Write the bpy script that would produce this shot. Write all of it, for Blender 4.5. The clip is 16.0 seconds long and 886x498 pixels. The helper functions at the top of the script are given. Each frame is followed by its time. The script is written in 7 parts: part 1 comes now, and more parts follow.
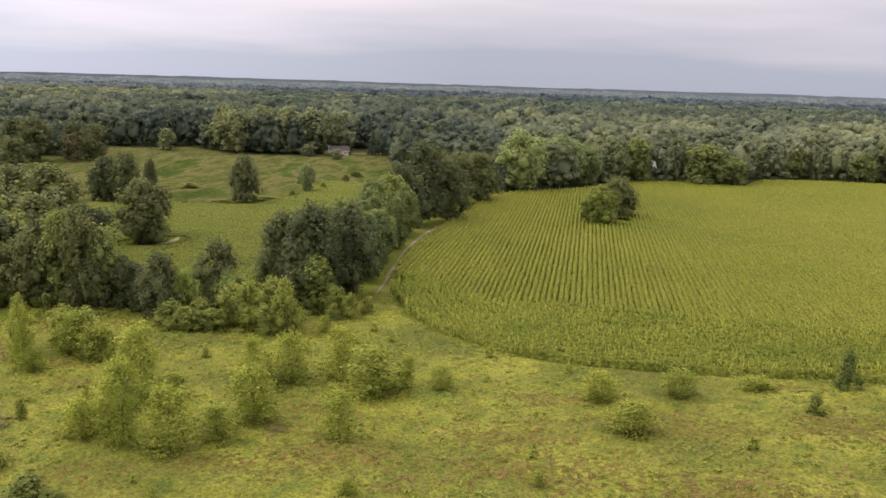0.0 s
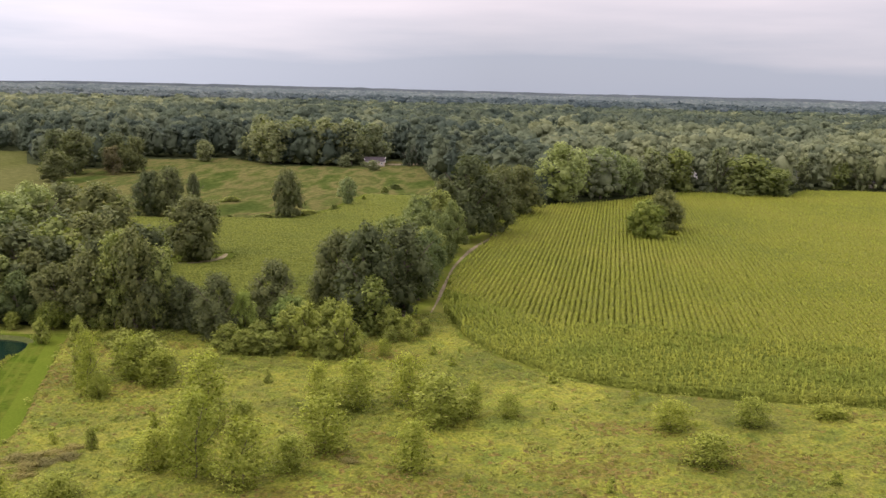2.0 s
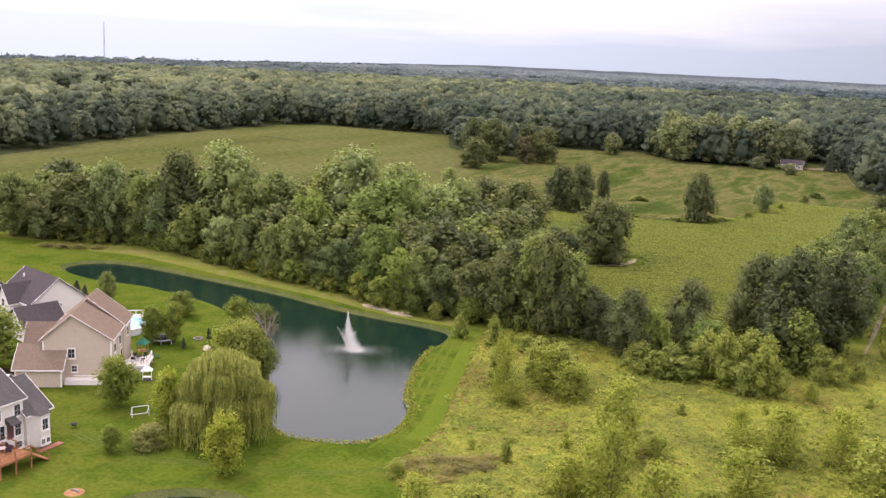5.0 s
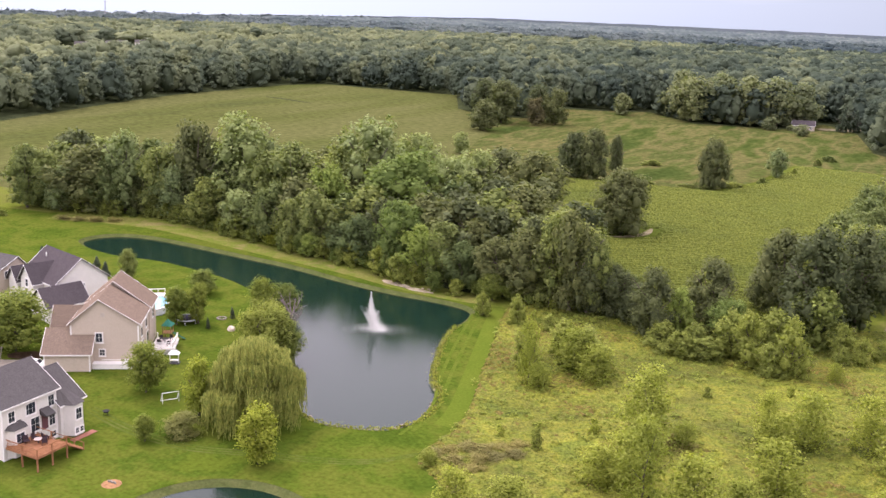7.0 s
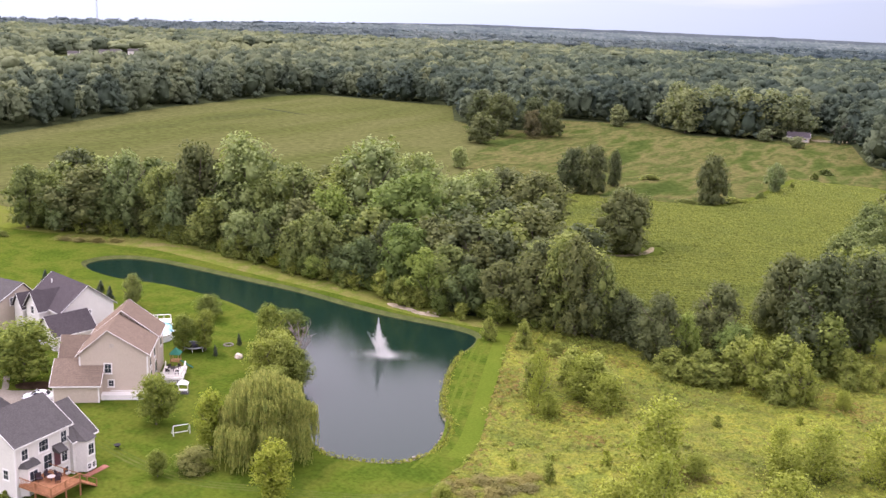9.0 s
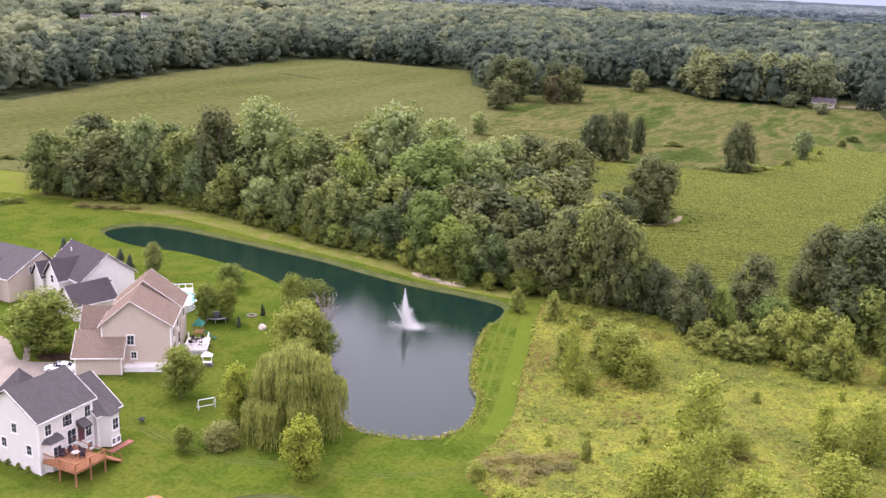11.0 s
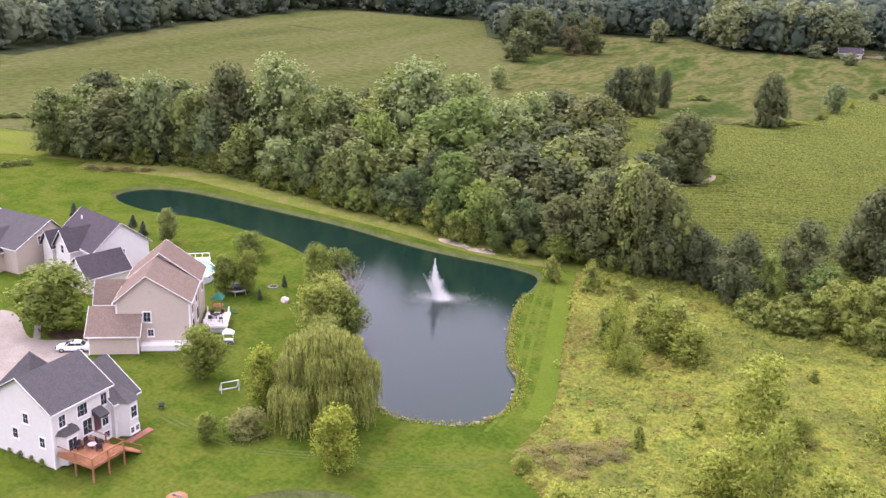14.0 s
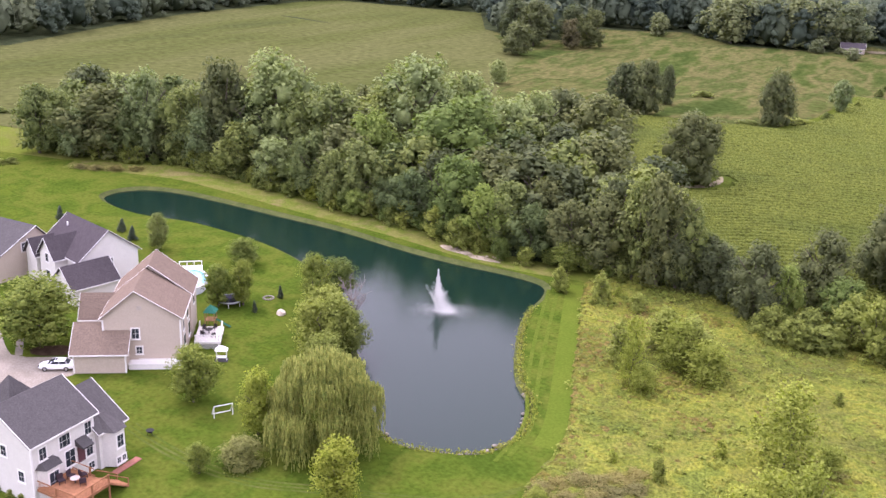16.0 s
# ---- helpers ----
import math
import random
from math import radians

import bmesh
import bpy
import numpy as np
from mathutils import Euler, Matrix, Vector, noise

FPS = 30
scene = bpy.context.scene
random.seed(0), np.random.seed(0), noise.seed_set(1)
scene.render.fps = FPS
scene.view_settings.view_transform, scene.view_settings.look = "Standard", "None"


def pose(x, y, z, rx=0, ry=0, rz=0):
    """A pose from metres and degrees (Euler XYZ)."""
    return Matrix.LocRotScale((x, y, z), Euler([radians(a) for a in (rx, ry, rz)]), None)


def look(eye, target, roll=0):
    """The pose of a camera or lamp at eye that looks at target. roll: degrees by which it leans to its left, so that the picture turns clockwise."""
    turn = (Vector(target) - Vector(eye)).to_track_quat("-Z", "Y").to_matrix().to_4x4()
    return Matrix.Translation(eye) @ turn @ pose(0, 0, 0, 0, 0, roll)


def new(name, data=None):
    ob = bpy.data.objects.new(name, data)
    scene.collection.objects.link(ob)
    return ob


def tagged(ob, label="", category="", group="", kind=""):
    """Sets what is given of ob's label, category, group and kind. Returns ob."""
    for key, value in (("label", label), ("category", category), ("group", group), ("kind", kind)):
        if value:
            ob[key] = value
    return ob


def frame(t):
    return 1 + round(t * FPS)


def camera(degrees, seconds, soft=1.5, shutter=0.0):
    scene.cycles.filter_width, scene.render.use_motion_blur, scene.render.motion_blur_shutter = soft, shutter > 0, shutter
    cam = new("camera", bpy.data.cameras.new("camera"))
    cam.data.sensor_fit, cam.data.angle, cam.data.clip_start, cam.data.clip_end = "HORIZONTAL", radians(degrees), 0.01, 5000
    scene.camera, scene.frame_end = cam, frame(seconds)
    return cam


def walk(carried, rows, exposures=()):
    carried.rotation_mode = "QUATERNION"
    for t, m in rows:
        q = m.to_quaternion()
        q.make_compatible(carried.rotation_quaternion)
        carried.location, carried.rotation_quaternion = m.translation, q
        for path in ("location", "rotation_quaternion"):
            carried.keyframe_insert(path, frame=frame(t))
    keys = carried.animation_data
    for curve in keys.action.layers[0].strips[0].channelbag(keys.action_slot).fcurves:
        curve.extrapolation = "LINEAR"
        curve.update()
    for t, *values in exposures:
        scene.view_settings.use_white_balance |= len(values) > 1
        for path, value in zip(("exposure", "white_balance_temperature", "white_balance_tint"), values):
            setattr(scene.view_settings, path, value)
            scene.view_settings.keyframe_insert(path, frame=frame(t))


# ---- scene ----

from mathutils import geometry

cam = camera(49.5, 16.0, soft=1.5)
PATH = [  # seconds, x, y, z, yaw, pitch, roll
    (0.0, -0.0, 0.0, 46.99, 1.15, -9.89, 1.77),
    (0.5, -1.55, 0.46, 47.59, 1.56, -9.78, 1.71),
    (1.0, -2.97, 0.67, 48.38, 2.13, -9.72, 1.58),
    (1.5, -4.43, 1.2, 49.14, 2.65, -9.74, 1.53),
    (2.0, -6.34, 2.12, 49.52, 2.76, -9.58, 1.47),
    (2.5, -7.85, 4.38, 49.75, 7.79, -9.68, 1.41),
    (3.0, -8.53, 7.03, 50.22, 18.94, -10.13, 1.48),
    (3.5, -9.77, 9.22, 50.69, 25.2, -10.38, 2.1),
    (3.7, -10.36, 9.19, 50.93, 25.62, -10.42, 2.18),
    (5.8, -16.08, 8.04, 54.98, 25.98, -13.02, 2.62),
    (6.0, -16.48, 8.05, 55.39, 25.98, -13.67, 2.56),
    (6.5, -17.41, 8.02, 56.45, 25.98, -13.95, 2.56),
    (7.0, -18.24, 7.86, 57.68, 26.02, -13.91, 2.54),
    (7.5, -19.07, 7.6, 59.21, 26.06, -13.83, 2.59),
    (8.0, -19.81, 7.41, 60.53, 26.06, -13.76, 2.51),
    (8.5, -20.45, 7.19, 61.31, 25.73, -13.7, 2.51),
    (9.0, -21.31, 7.27, 61.31, 25.53, -13.57, 2.51),
    (9.5, -22.09, 7.88, 60.78, 25.61, -14.43, 2.51),
    (9.7, -22.53, 8.29, 60.8, 25.74, -15.68, 2.44),
    (12.0, -28.66, 11.69, 60.43, 26.38, -15.53, 2.44),
    (12.5, -29.94, 12.61, 60.4, 26.32, -15.46, 2.44),
    (13.0, -31.45, 14.04, 60.18, 26.84, -15.37, 2.43),
    (13.5, -32.75, 15.52, 59.99, 26.89, -15.53, 2.39),
    (14.0, -34.23, 17.69, 60.33, 26.6, -18.53, 2.21),
    (14.5, -35.52, 19.13, 60.58, 26.46, -18.51, 2.35),
    (15.0, -36.94, 20.75, 60.76, 26.29, -19.3, 2.51),
    (15.5, -38.3, 22.41, 60.95, 26.19, -19.25, 2.57),
    (16.0, -39.61, 24.11, 61.08, 26.12, -19.13, 2.62),
]
walk(cam, [(t, pose(x, y, z, 90 + pitch, 0, yaw) @ pose(0, 0, 0, 0, 0, roll)) for t, x, y, z, yaw, pitch, roll in PATH],
     [(0.0, -0.23, 6700, 29), (3.5, -0.06, 6660, 30), (6.0, 0.20, 6450, 32), (9.5, 0.31, 6150, 36), (12.0, 0.38, 5960, 39), (16.0, 0.38, 5860, 39)])

# ---- sky and sun ----
SUN_FROM = Vector((-0.54, 0.20, 0.82)).normalized()
world = bpy.data.worlds.new("sky")
scene.world = world
world.use_nodes = True
wn, wl = world.node_tree.nodes, world.node_tree.links
wn.clear()
w_out = wn.new("ShaderNodeOutputWorld")
w_sky = wn.new("ShaderNodeTexSky")
w_sky.sky_type, w_sky.sun_disc = "NISHITA", False
w_sky.sun_elevation = math.asin(SUN_FROM.z)
w_sky.sun_rotation = math.atan2(SUN_FROM.x, SUN_FROM.y)
w_blue = wn.new("ShaderNodeBackground")
w_blue.inputs[1].default_value = 0.08
w_cloud = wn.new("ShaderNodeBackground")
w_cloud.inputs[1].default_value = 0.95
w_geo = wn.new("ShaderNodeTexCoord")
w_map = wn.new("ShaderNodeMapping")
w_map.inputs["Scale"].default_value = (1.6, 1.6, 14.0)
w_noise = wn.new("ShaderNodeTexNoise")
w_noise.inputs["Scale"].default_value = 1.3
w_noise.inputs["Detail"].default_value = 7
w_noise.inputs["Roughness"].default_value = 0.5
w_sep = wn.new("ShaderNodeSeparateXYZ")
w_band = wn.new("ShaderNodeMath")
w_band.operation = "MULTIPLY_ADD"
w_band.inputs[1].default_value = 5.4
w_band.inputs[2].default_value = -0.23
w_add = wn.new("ShaderNodeMath")
w_add.operation = "ADD"
w_ramp = wn.new("ShaderNodeValToRGB")
for el, (pos, col) in zip((w_ramp.color_ramp.elements[0], w_ramp.color_ramp.elements[1], w_ramp.color_ramp.elements.new(0.55)),
                          ((0.36, (0.455, 0.56, 0.635, 1)), (0.86, (0.99, 0.955, 0.94, 1)), (0.58, (0.655, 0.72, 0.76, 1)))):
    el.position, el.color = pos, col
w_mix = wn.new("ShaderNodeMixShader")
w_mix.inputs[0].default_value = 0.82
wl.new(w_geo.outputs["Generated"], w_map.inputs["Vector"])
wl.new(w_map.outputs["Vector"], w_noise.inputs["Vector"])
wl.new(w_geo.outputs["Generated"], w_sep.inputs[0])
wl.new(w_sep.outputs["Z"], w_band.inputs[0])
wl.new(w_noise.outputs[0], w_add.inputs[0])
wl.new(w_band.outputs[0], w_add.inputs[1])
wl.new(w_add.outputs[0], w_ramp.inputs[0])
w_lift = wn.new("ShaderNodeMapRange")
for socket, value in zip(w_lift.inputs[1:5], (0.16, 0.55, 1.20, 2.85)):
    socket.default_value = value
wl.new(w_sep.outputs["Z"], w_lift.inputs[0])
w_side = wn.new("ShaderNodeMapRange")
for socket, value in zip(w_side.inputs[1:5], (0.0, -0.62, 0.97, 1.5)):
    socket.default_value = value
w_both = wn.new("ShaderNodeMath")
w_both.operation = "MULTIPLY"
wl.new(w_sep.outputs["X"], w_side.inputs[0])
wl.new(w_lift.outputs[0], w_both.inputs[0])
wl.new(w_side.outputs[0], w_both.inputs[1])
wl.new(w_both.outputs[0], w_cloud.inputs[1])
wl.new(w_ramp.outputs[0], w_cloud.inputs[0])
wl.new(w_sky.outputs[0], w_blue.inputs[0])
wl.new(w_blue.outputs[0], w_mix.inputs[1])
wl.new(w_cloud.outputs[0], w_mix.inputs[2])
wl.new(w_mix.outputs[0], w_out.inputs[0])

sun = new("sun", bpy.data.lights.new("sun", "SUN"))
sun.data.energy, sun.data.angle, sun.data.color = 1.95, radians(2.2), (1.0, 0.93, 0.82)
sun.matrix_world = look(SUN_FROM * 500, (0, 0, 0))


# ---- materials ----
def ramp_of(nt, source, stops):
    r = nt.nodes.new("ShaderNodeValToRGB")
    e = r.color_ramp.elements
    while len(e) < len(stops):
        e.new(0.5)
    for el, (pos, col) in zip(e, stops):
        el.position, el.color = pos, (*col, 1)
    nt.links.new(source, r.inputs[0])
    return r.outputs[0]


def noise_of(nt, scale, detail=4, rough=0.55, stretch=None, object_space=True):
    tc = nt.nodes.new("ShaderNodeTexCoord")
    n = nt.nodes.new("ShaderNodeTexNoise")
    n.inputs["Scale"].default_value, n.inputs["Detail"].default_value, n.inputs["Roughness"].default_value = scale, detail, rough
    src = tc.outputs["Object"]
    if stretch:
        mp = nt.nodes.new("ShaderNodeMapping")
        mp.inputs["Scale"].default_value = stretch[:3]
        if len(stretch) > 3:
            mp.inputs["Rotation"].default_value = (0, 0, radians(stretch[3]))
        nt.links.new(src, mp.inputs["Vector"])
        src = mp.outputs["Vector"]
    nt.links.new(src, n.inputs["Vector"])
    return n.outputs[0]


def mix_of(nt, fac, a, b, mode="MIX"):
    m = nt.nodes.new("ShaderNodeMix")
    m.data_type, m.blend_type = "RGBA", mode
    for socket, v in ((m.inputs[0], fac), (m.inputs[6], a), (m.inputs[7], b)):
        if isinstance(v, (int, float)):
            socket.default_value = v
        elif isinstance(v, tuple):
            socket.default_value = (*v, 1)
        else:
            nt.links.new(v, socket)
    return m.outputs[2]


def material(name, rough=0.85, metal=0.0):
    m = bpy.data.materials.new(name)
    m.use_nodes = True
    nt = m.node_tree
    bsdf = nt.nodes["Principled BSDF"]
    bsdf.inputs["Roughness"].default_value, bsdf.inputs["Metallic"].default_value = rough, metal
    bsdf.inputs["Specular IOR Level"].default_value = 0.3 if rough < 0.6 else 0.03 if rough < 0.85 else 0.0
    return m, nt, bsdf


def bump_to(nt, bsdf, source, strength, distance):
    b = nt.nodes.new("ShaderNodeBump")
    b.inputs["Strength"].default_value, b.inputs["Distance"].default_value = strength, distance
    nt.links.new(source, b.inputs["Height"])
    nt.links.new(b.outputs[0], bsdf.inputs["Normal"])


def patchy(name, colours, scale, fine, rough=0.9, bump=0.5, bump_dist=0.15, stretch=None, fine_amount=0.5):
    """Ground-like surface: broad patches through a colour ramp, fine grain over it, and relief."""
    m, nt, bsdf = material(name, rough)
    n = len(colours)
    base = ramp_of(nt, noise_of(nt, scale, 5, 0.6, stretch), [(0.36 + 0.28 * i / max(1, n - 1), c) for i, c in enumerate(colours)])
    grain_src = noise_of(nt, fine, 3, 0.6)
    grain = ramp_of(nt, grain_src, [(0.3, (0.55, 0.55, 0.55)), (0.7, (1.3, 1.3, 1.3))])
    nt.links.new(mix_of(nt, fine_amount, base, grain, "MULTIPLY"), bsdf.inputs["Base Color"])
    bump_to(nt, bsdf, grain_src, bump, bump_dist)
    return m


def leafy(name, dark, light, translucent=0.3, spread=0.5):
    """Leaves: colour varies leaf by leaf and tree by tree, with some light passing through."""
    m, nt, bsdf = material(name, 0.6)
    geo = nt.nodes.new("ShaderNodeNewGeometry")
    info = nt.nodes.new("ShaderNodeObjectInfo")
    c = ramp_of(nt, geo.outputs["Random Per Island"], [(0.0, dark), (1.0, light)])
    tone = ramp_of(nt, info.outputs["Random"], [(0.0, (1 - spread * 0.55, 1 - spread * 0.45, 1 - spread * 0.3)), (0.5, (1, 1, 1)), (1.0, (1 + spread * 0.34, 1 + spread * 0.26, 1.0))])
    col = mix_of(nt, 1.0, c, tone, "MULTIPLY")
    spray_of = noise_of(nt, 24.0, 3, 0.7)
    col = mix_of(nt, 0.75, col, ramp_of(nt, spray_of, [(0.36, (0.76, 0.77, 0.78)), (0.64, (1.22, 1.21, 1.16))]), "MULTIPLY")
    bump_to(nt, bsdf, spray_of, 0.7, 0.05)
    nt.links.new(col, bsdf.inputs["Base Color"])
    t = nt.nodes.new("ShaderNodeBsdfTranslucent")
    nt.links.new(mix_of(nt, 1.0, col, (1.1, 1.2, 0.5), "MULTIPLY"), t.inputs[0])
    mx = nt.nodes.new("ShaderNodeMixShader")
    mx.inputs[0].default_value = translucent
    nt.links.new(bsdf.outputs[0], mx.inputs[1])
    nt.links.new(t.outputs[0], mx.inputs[2])
    nt.links.new(mx.outputs[0], nt.nodes["Material Output"].inputs[0])
    return m


def plain(name, colour, rough=0.6, metal=0.0, vary=0.15, scale=3.0):
    m, nt, bsdf = material(name, rough, metal)
    k = noise_of(nt, scale, 4)
    lo, hi = tuple(v * (1 - vary) for v in colour), tuple(min(1, v * (1 + vary)) for v in colour)
    nt.links.new(ramp_of(nt, k, [(0.3, lo), (0.7, hi)]), bsdf.inputs["Base Color"])
    return m


def striped(name, colour, period, axis=2, depth=0.35, rough=0.6, vary=0.1, grain=0.1):
    """Courses of siding or shingles along one axis, with grain."""
    m, nt, bsdf = material(name, rough)
    tc = nt.nodes.new("ShaderNodeTexCoord")
    sep = nt.nodes.new("ShaderNodeSeparateXYZ")
    nt.links.new(tc.outputs["Object"], sep.inputs[0])
    f = nt.nodes.new("ShaderNodeMath")
    f.operation = "DIVIDE"
    f.inputs[1].default_value = period
    nt.links.new(sep.outputs[axis], f.inputs[0])
    g = nt.nodes.new("ShaderNodeMath")
    g.operation = "FRACT"
    nt.links.new(f.outputs[0], g.inputs[0])
    k = noise_of(nt, 1.2, 5)
    lo, hi = tuple(v * (1 - vary) for v in colour), tuple(min(1, v * (1 + vary)) for v in colour)
    base = ramp_of(nt, k, [(0.3, lo), (0.7, hi)])
    fine = ramp_of(nt, noise_of(nt, 5.0, 4, 0.8), [(0.3, (1 - grain,) * 3), (0.7, (1 + grain,) * 3)])
    nt.links.new(mix_of(nt, 1.0, base, fine, "MULTIPLY"), bsdf.inputs["Base Color"])
    bump_to(nt, bsdf, g.outputs[0], depth, 0.03)
    return m


M_MEADOW = patchy("meadow_grass", [(0.089, 0.116, 0.019), (0.108, 0.134, 0.020), (0.115, 0.123, 0.030), (0.098, 0.128, 0.019)], 0.07, 1.2, bump=0.3, bump_dist=0.15, fine_amount=0.4)
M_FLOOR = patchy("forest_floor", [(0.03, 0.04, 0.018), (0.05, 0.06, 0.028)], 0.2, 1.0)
M_LAWN = patchy("mown_lawn", [(0.041, 0.069, 0.008), (0.056, 0.085, 0.010), (0.077, 0.096, 0.014), (0.047, 0.076, 0.009), (0.066, 0.093, 0.011)], 0.07, 1.5, bump=0.4, bump_dist=0.06, fine_amount=0.6)
M_STRIPE = patchy("mown_stripe", [(0.063, 0.097, 0.011), (0.082, 0.111, 0.014)], 0.1, 2.5, bump=0.3, bump_dist=0.05, fine_amount=0.4)
M_WORN = patchy("worn_grass", [(0.048, 0.080, 0.010), (0.084, 0.098, 0.024)], 0.35, 2.5, bump=0.3, bump_dist=0.05)
M_SHORE = patchy("shore_grass", [(0.106, 0.125, 0.022), (0.140, 0.137, 0.039), (0.099, 0.130, 0.019), (0.151, 0.137, 0.048)], 0.12, 2.0, bump=0.5, bump_dist=0.15)
M_SOY = patchy("soybean_canopy", [(0.053, 0.064, 0.021), (0.069, 0.079, 0.023), (0.086, 0.091, 0.032), (0.063, 0.075, 0.021)], 0.012, 0.3, bump=0.9, bump_dist=0.5, stretch=(1, 0.22, 1, -20), fine_amount=0.7)
M_CROP = patchy("crop_canopy", [(0.056, 0.076, 0.013), (0.075, 0.096, 0.014), (0.064, 0.084, 0.013)], 0.03, 0.6, bump=0.9, bump_dist=0.4, fine_amount=0.6)
M_FALLOW = patchy("fallow_grass", [(0.036, 0.054, 0.013), (0.052, 0.070, 0.017), (0.100, 0.094, 0.034), (0.046, 0.064, 0.016), (0.090, 0.088, 0.030), (0.058, 0.074, 0.019)], 0.035, 0.35, stretch=(1, 0.30, 1, 75), bump=1.0, bump_dist=0.5, fine_amount=0.8)
M_SOIL = patchy("field_soil", [(0.090, 0.110, 0.017), (0.115, 0.130, 0.022)], 0.1, 2.0)
M_BANK = patchy("pond_bank", [(0.055, 0.070, 0.022), (0.085, 0.095, 0.034)], 0.5, 3.0)
M_SAND = patchy("sandy_track", [(0.13, 0.118, 0.062), (0.25, 0.21, 0.14)], 0.5, 3.0)
M_BARE = patchy("bare_sand", [(0.24, 0.20, 0.135), (0.38, 0.325, 0.24)], 0.5, 3.0)
M_TYRE = patchy("pressed_grass", [(0.062, 0.094, 0.011), (0.080, 0.103, 0.015)], 0.25, 2.0)
M_CONCRETE = patchy("concrete", [(0.215, 0.188, 0.150), (0.262, 0.232, 0.190)], 0.3, 4.0, bump=0.1)
M_MULCH = patchy("bark_mulch", [(0.045, 0.030, 0.020), (0.075, 0.050, 0.032)], 0.8, 5.0)
M_BARK = patchy("bark", [(0.09, 0.075, 0.06), (0.17, 0.145, 0.115)], 2.0, 9.0, stretch=(4, 4, 0.7))
M_DEAD = patchy("dead_wood", [(0.20, 0.17, 0.15), (0.30, 0.26, 0.23)], 2.0, 9.0, stretch=(4, 4, 0.7))
L_OAK = leafy("oak_leaves", (0.124, 0.158, 0.056), (0.219, 0.257, 0.083), 0.32, 0.75)
L_DARK = leafy("dark_leaves", (0.084, 0.102, 0.046), (0.149, 0.167, 0.068), 0.28, 0.5)
L_LIGHT = leafy("pale_leaves", (0.171, 0.218, 0.092), (0.265, 0.318, 0.126), 0.32, 0.45)
L_BRIGHT = leafy("bright_leaves", (0.147, 0.205, 0.055), (0.236, 0.300, 0.083), 0.38)
L_POPLAR = leafy("poplar_leaves", (0.209, 0.248, 0.044), (0.369, 0.402, 0.088), 0.48, 0.25)
L_BROWN = leafy("brown_scrub", (0.185, 0.155, 0.059), (0.263, 0.252, 0.089), 0.35, 0.4)
L_GOLD = leafy("golden_leaves", (0.216, 0.261, 0.039), (0.386, 0.418, 0.077), 0.45, 0.2)
L_TAWNY = leafy("tawny_leaves", (0.180, 0.190, 0.062), (0.275, 0.278, 0.092), 0.35, 0.2)
L_MAPLE = leafy("maple_leaves", (0.107, 0.147, 0.034), (0.230, 0.271, 0.063), 0.36, 0.6)
L_CORN = leafy("corn_leaves", (0.146, 0.182, 0.028), (0.265, 0.296, 0.054), 0.3, 0.1)
L_SHRUB = leafy("shrub_leaves", (0.135, 0.169, 0.044), (0.234, 0.271, 0.068), 0.36, 0.7)
L_PALESHRUB = leafy("pale_shrub_leaves", (0.171, 0.207, 0.050), (0.281, 0.317, 0.079), 0.38, 0.45)
L_FARPALE = leafy("far_pale_leaves", (0.139, 0.166, 0.089), (0.230, 0.258, 0.125), 0.3, 0.3)
L_RUSSET = leafy("russet_leaves", (0.092, 0.092, 0.050), (0.155, 0.138, 0.072), 0.3, 0.2)
L_SPRUCE = leafy("spruce_needles", (0.045, 0.065, 0.045), (0.09, 0.115, 0.07), 0.1)


def drifted(name, stops, scale, translucent=0.25, fine=0.5, mottle=0.0, stand=0.0):
    """Leaves whose colour drifts from plant to plant by place, with a little change leaf by leaf."""
    m, nt, bsdf = material(name, 0.65)
    n = noise_of(nt, scale, 2, 0.5)
    k = len(stops)
    base = ramp_of(nt, n, [(0.32 + 0.36 * i / (k - 1), c) for i, c in enumerate(stops)])
    geo = nt.nodes.new("ShaderNodeNewGeometry")
    one = ramp_of(nt, geo.outputs["Random Per Island"], [(0.0, (0.65, 0.65, 0.65)), (1.0, (1.3, 1.3, 1.3))])
    col = mix_of(nt, fine, base, one, "MULTIPLY")
    if mottle:
        spot = noise_of(nt, mottle, 3, 0.7)
        col = mix_of(nt, 0.8, col, ramp_of(nt, spot, [(0.35, (0.45, 0.47, 0.45)), (0.65, (1.45, 1.4, 1.3))]), "MULTIPLY")
        bump_to(nt, bsdf, spot, 1.0, min(1.2, 3.0 / mottle ** 2))
    if stand:
        col = mix_of(nt, 0.8, col, ramp_of(nt, noise_of(nt, stand, 4, 0.6), [(0.38, (0.62, 0.66, 0.72)), (0.62, (1.30, 1.27, 1.12))]), "MULTIPLY")
    nt.links.new(col, bsdf.inputs["Base Color"])
    t = nt.nodes.new("ShaderNodeBsdfTranslucent")
    nt.links.new(col, t.inputs[0])
    mx = nt.nodes.new("ShaderNodeMixShader")
    mx.inputs[0].default_value = translucent
    nt.links.new(bsdf.outputs[0], mx.inputs[1])
    nt.links.new(t.outputs[0], mx.inputs[2])
    nt.links.new(mx.outputs[0], nt.nodes["Material Output"].inputs[0])
    return m


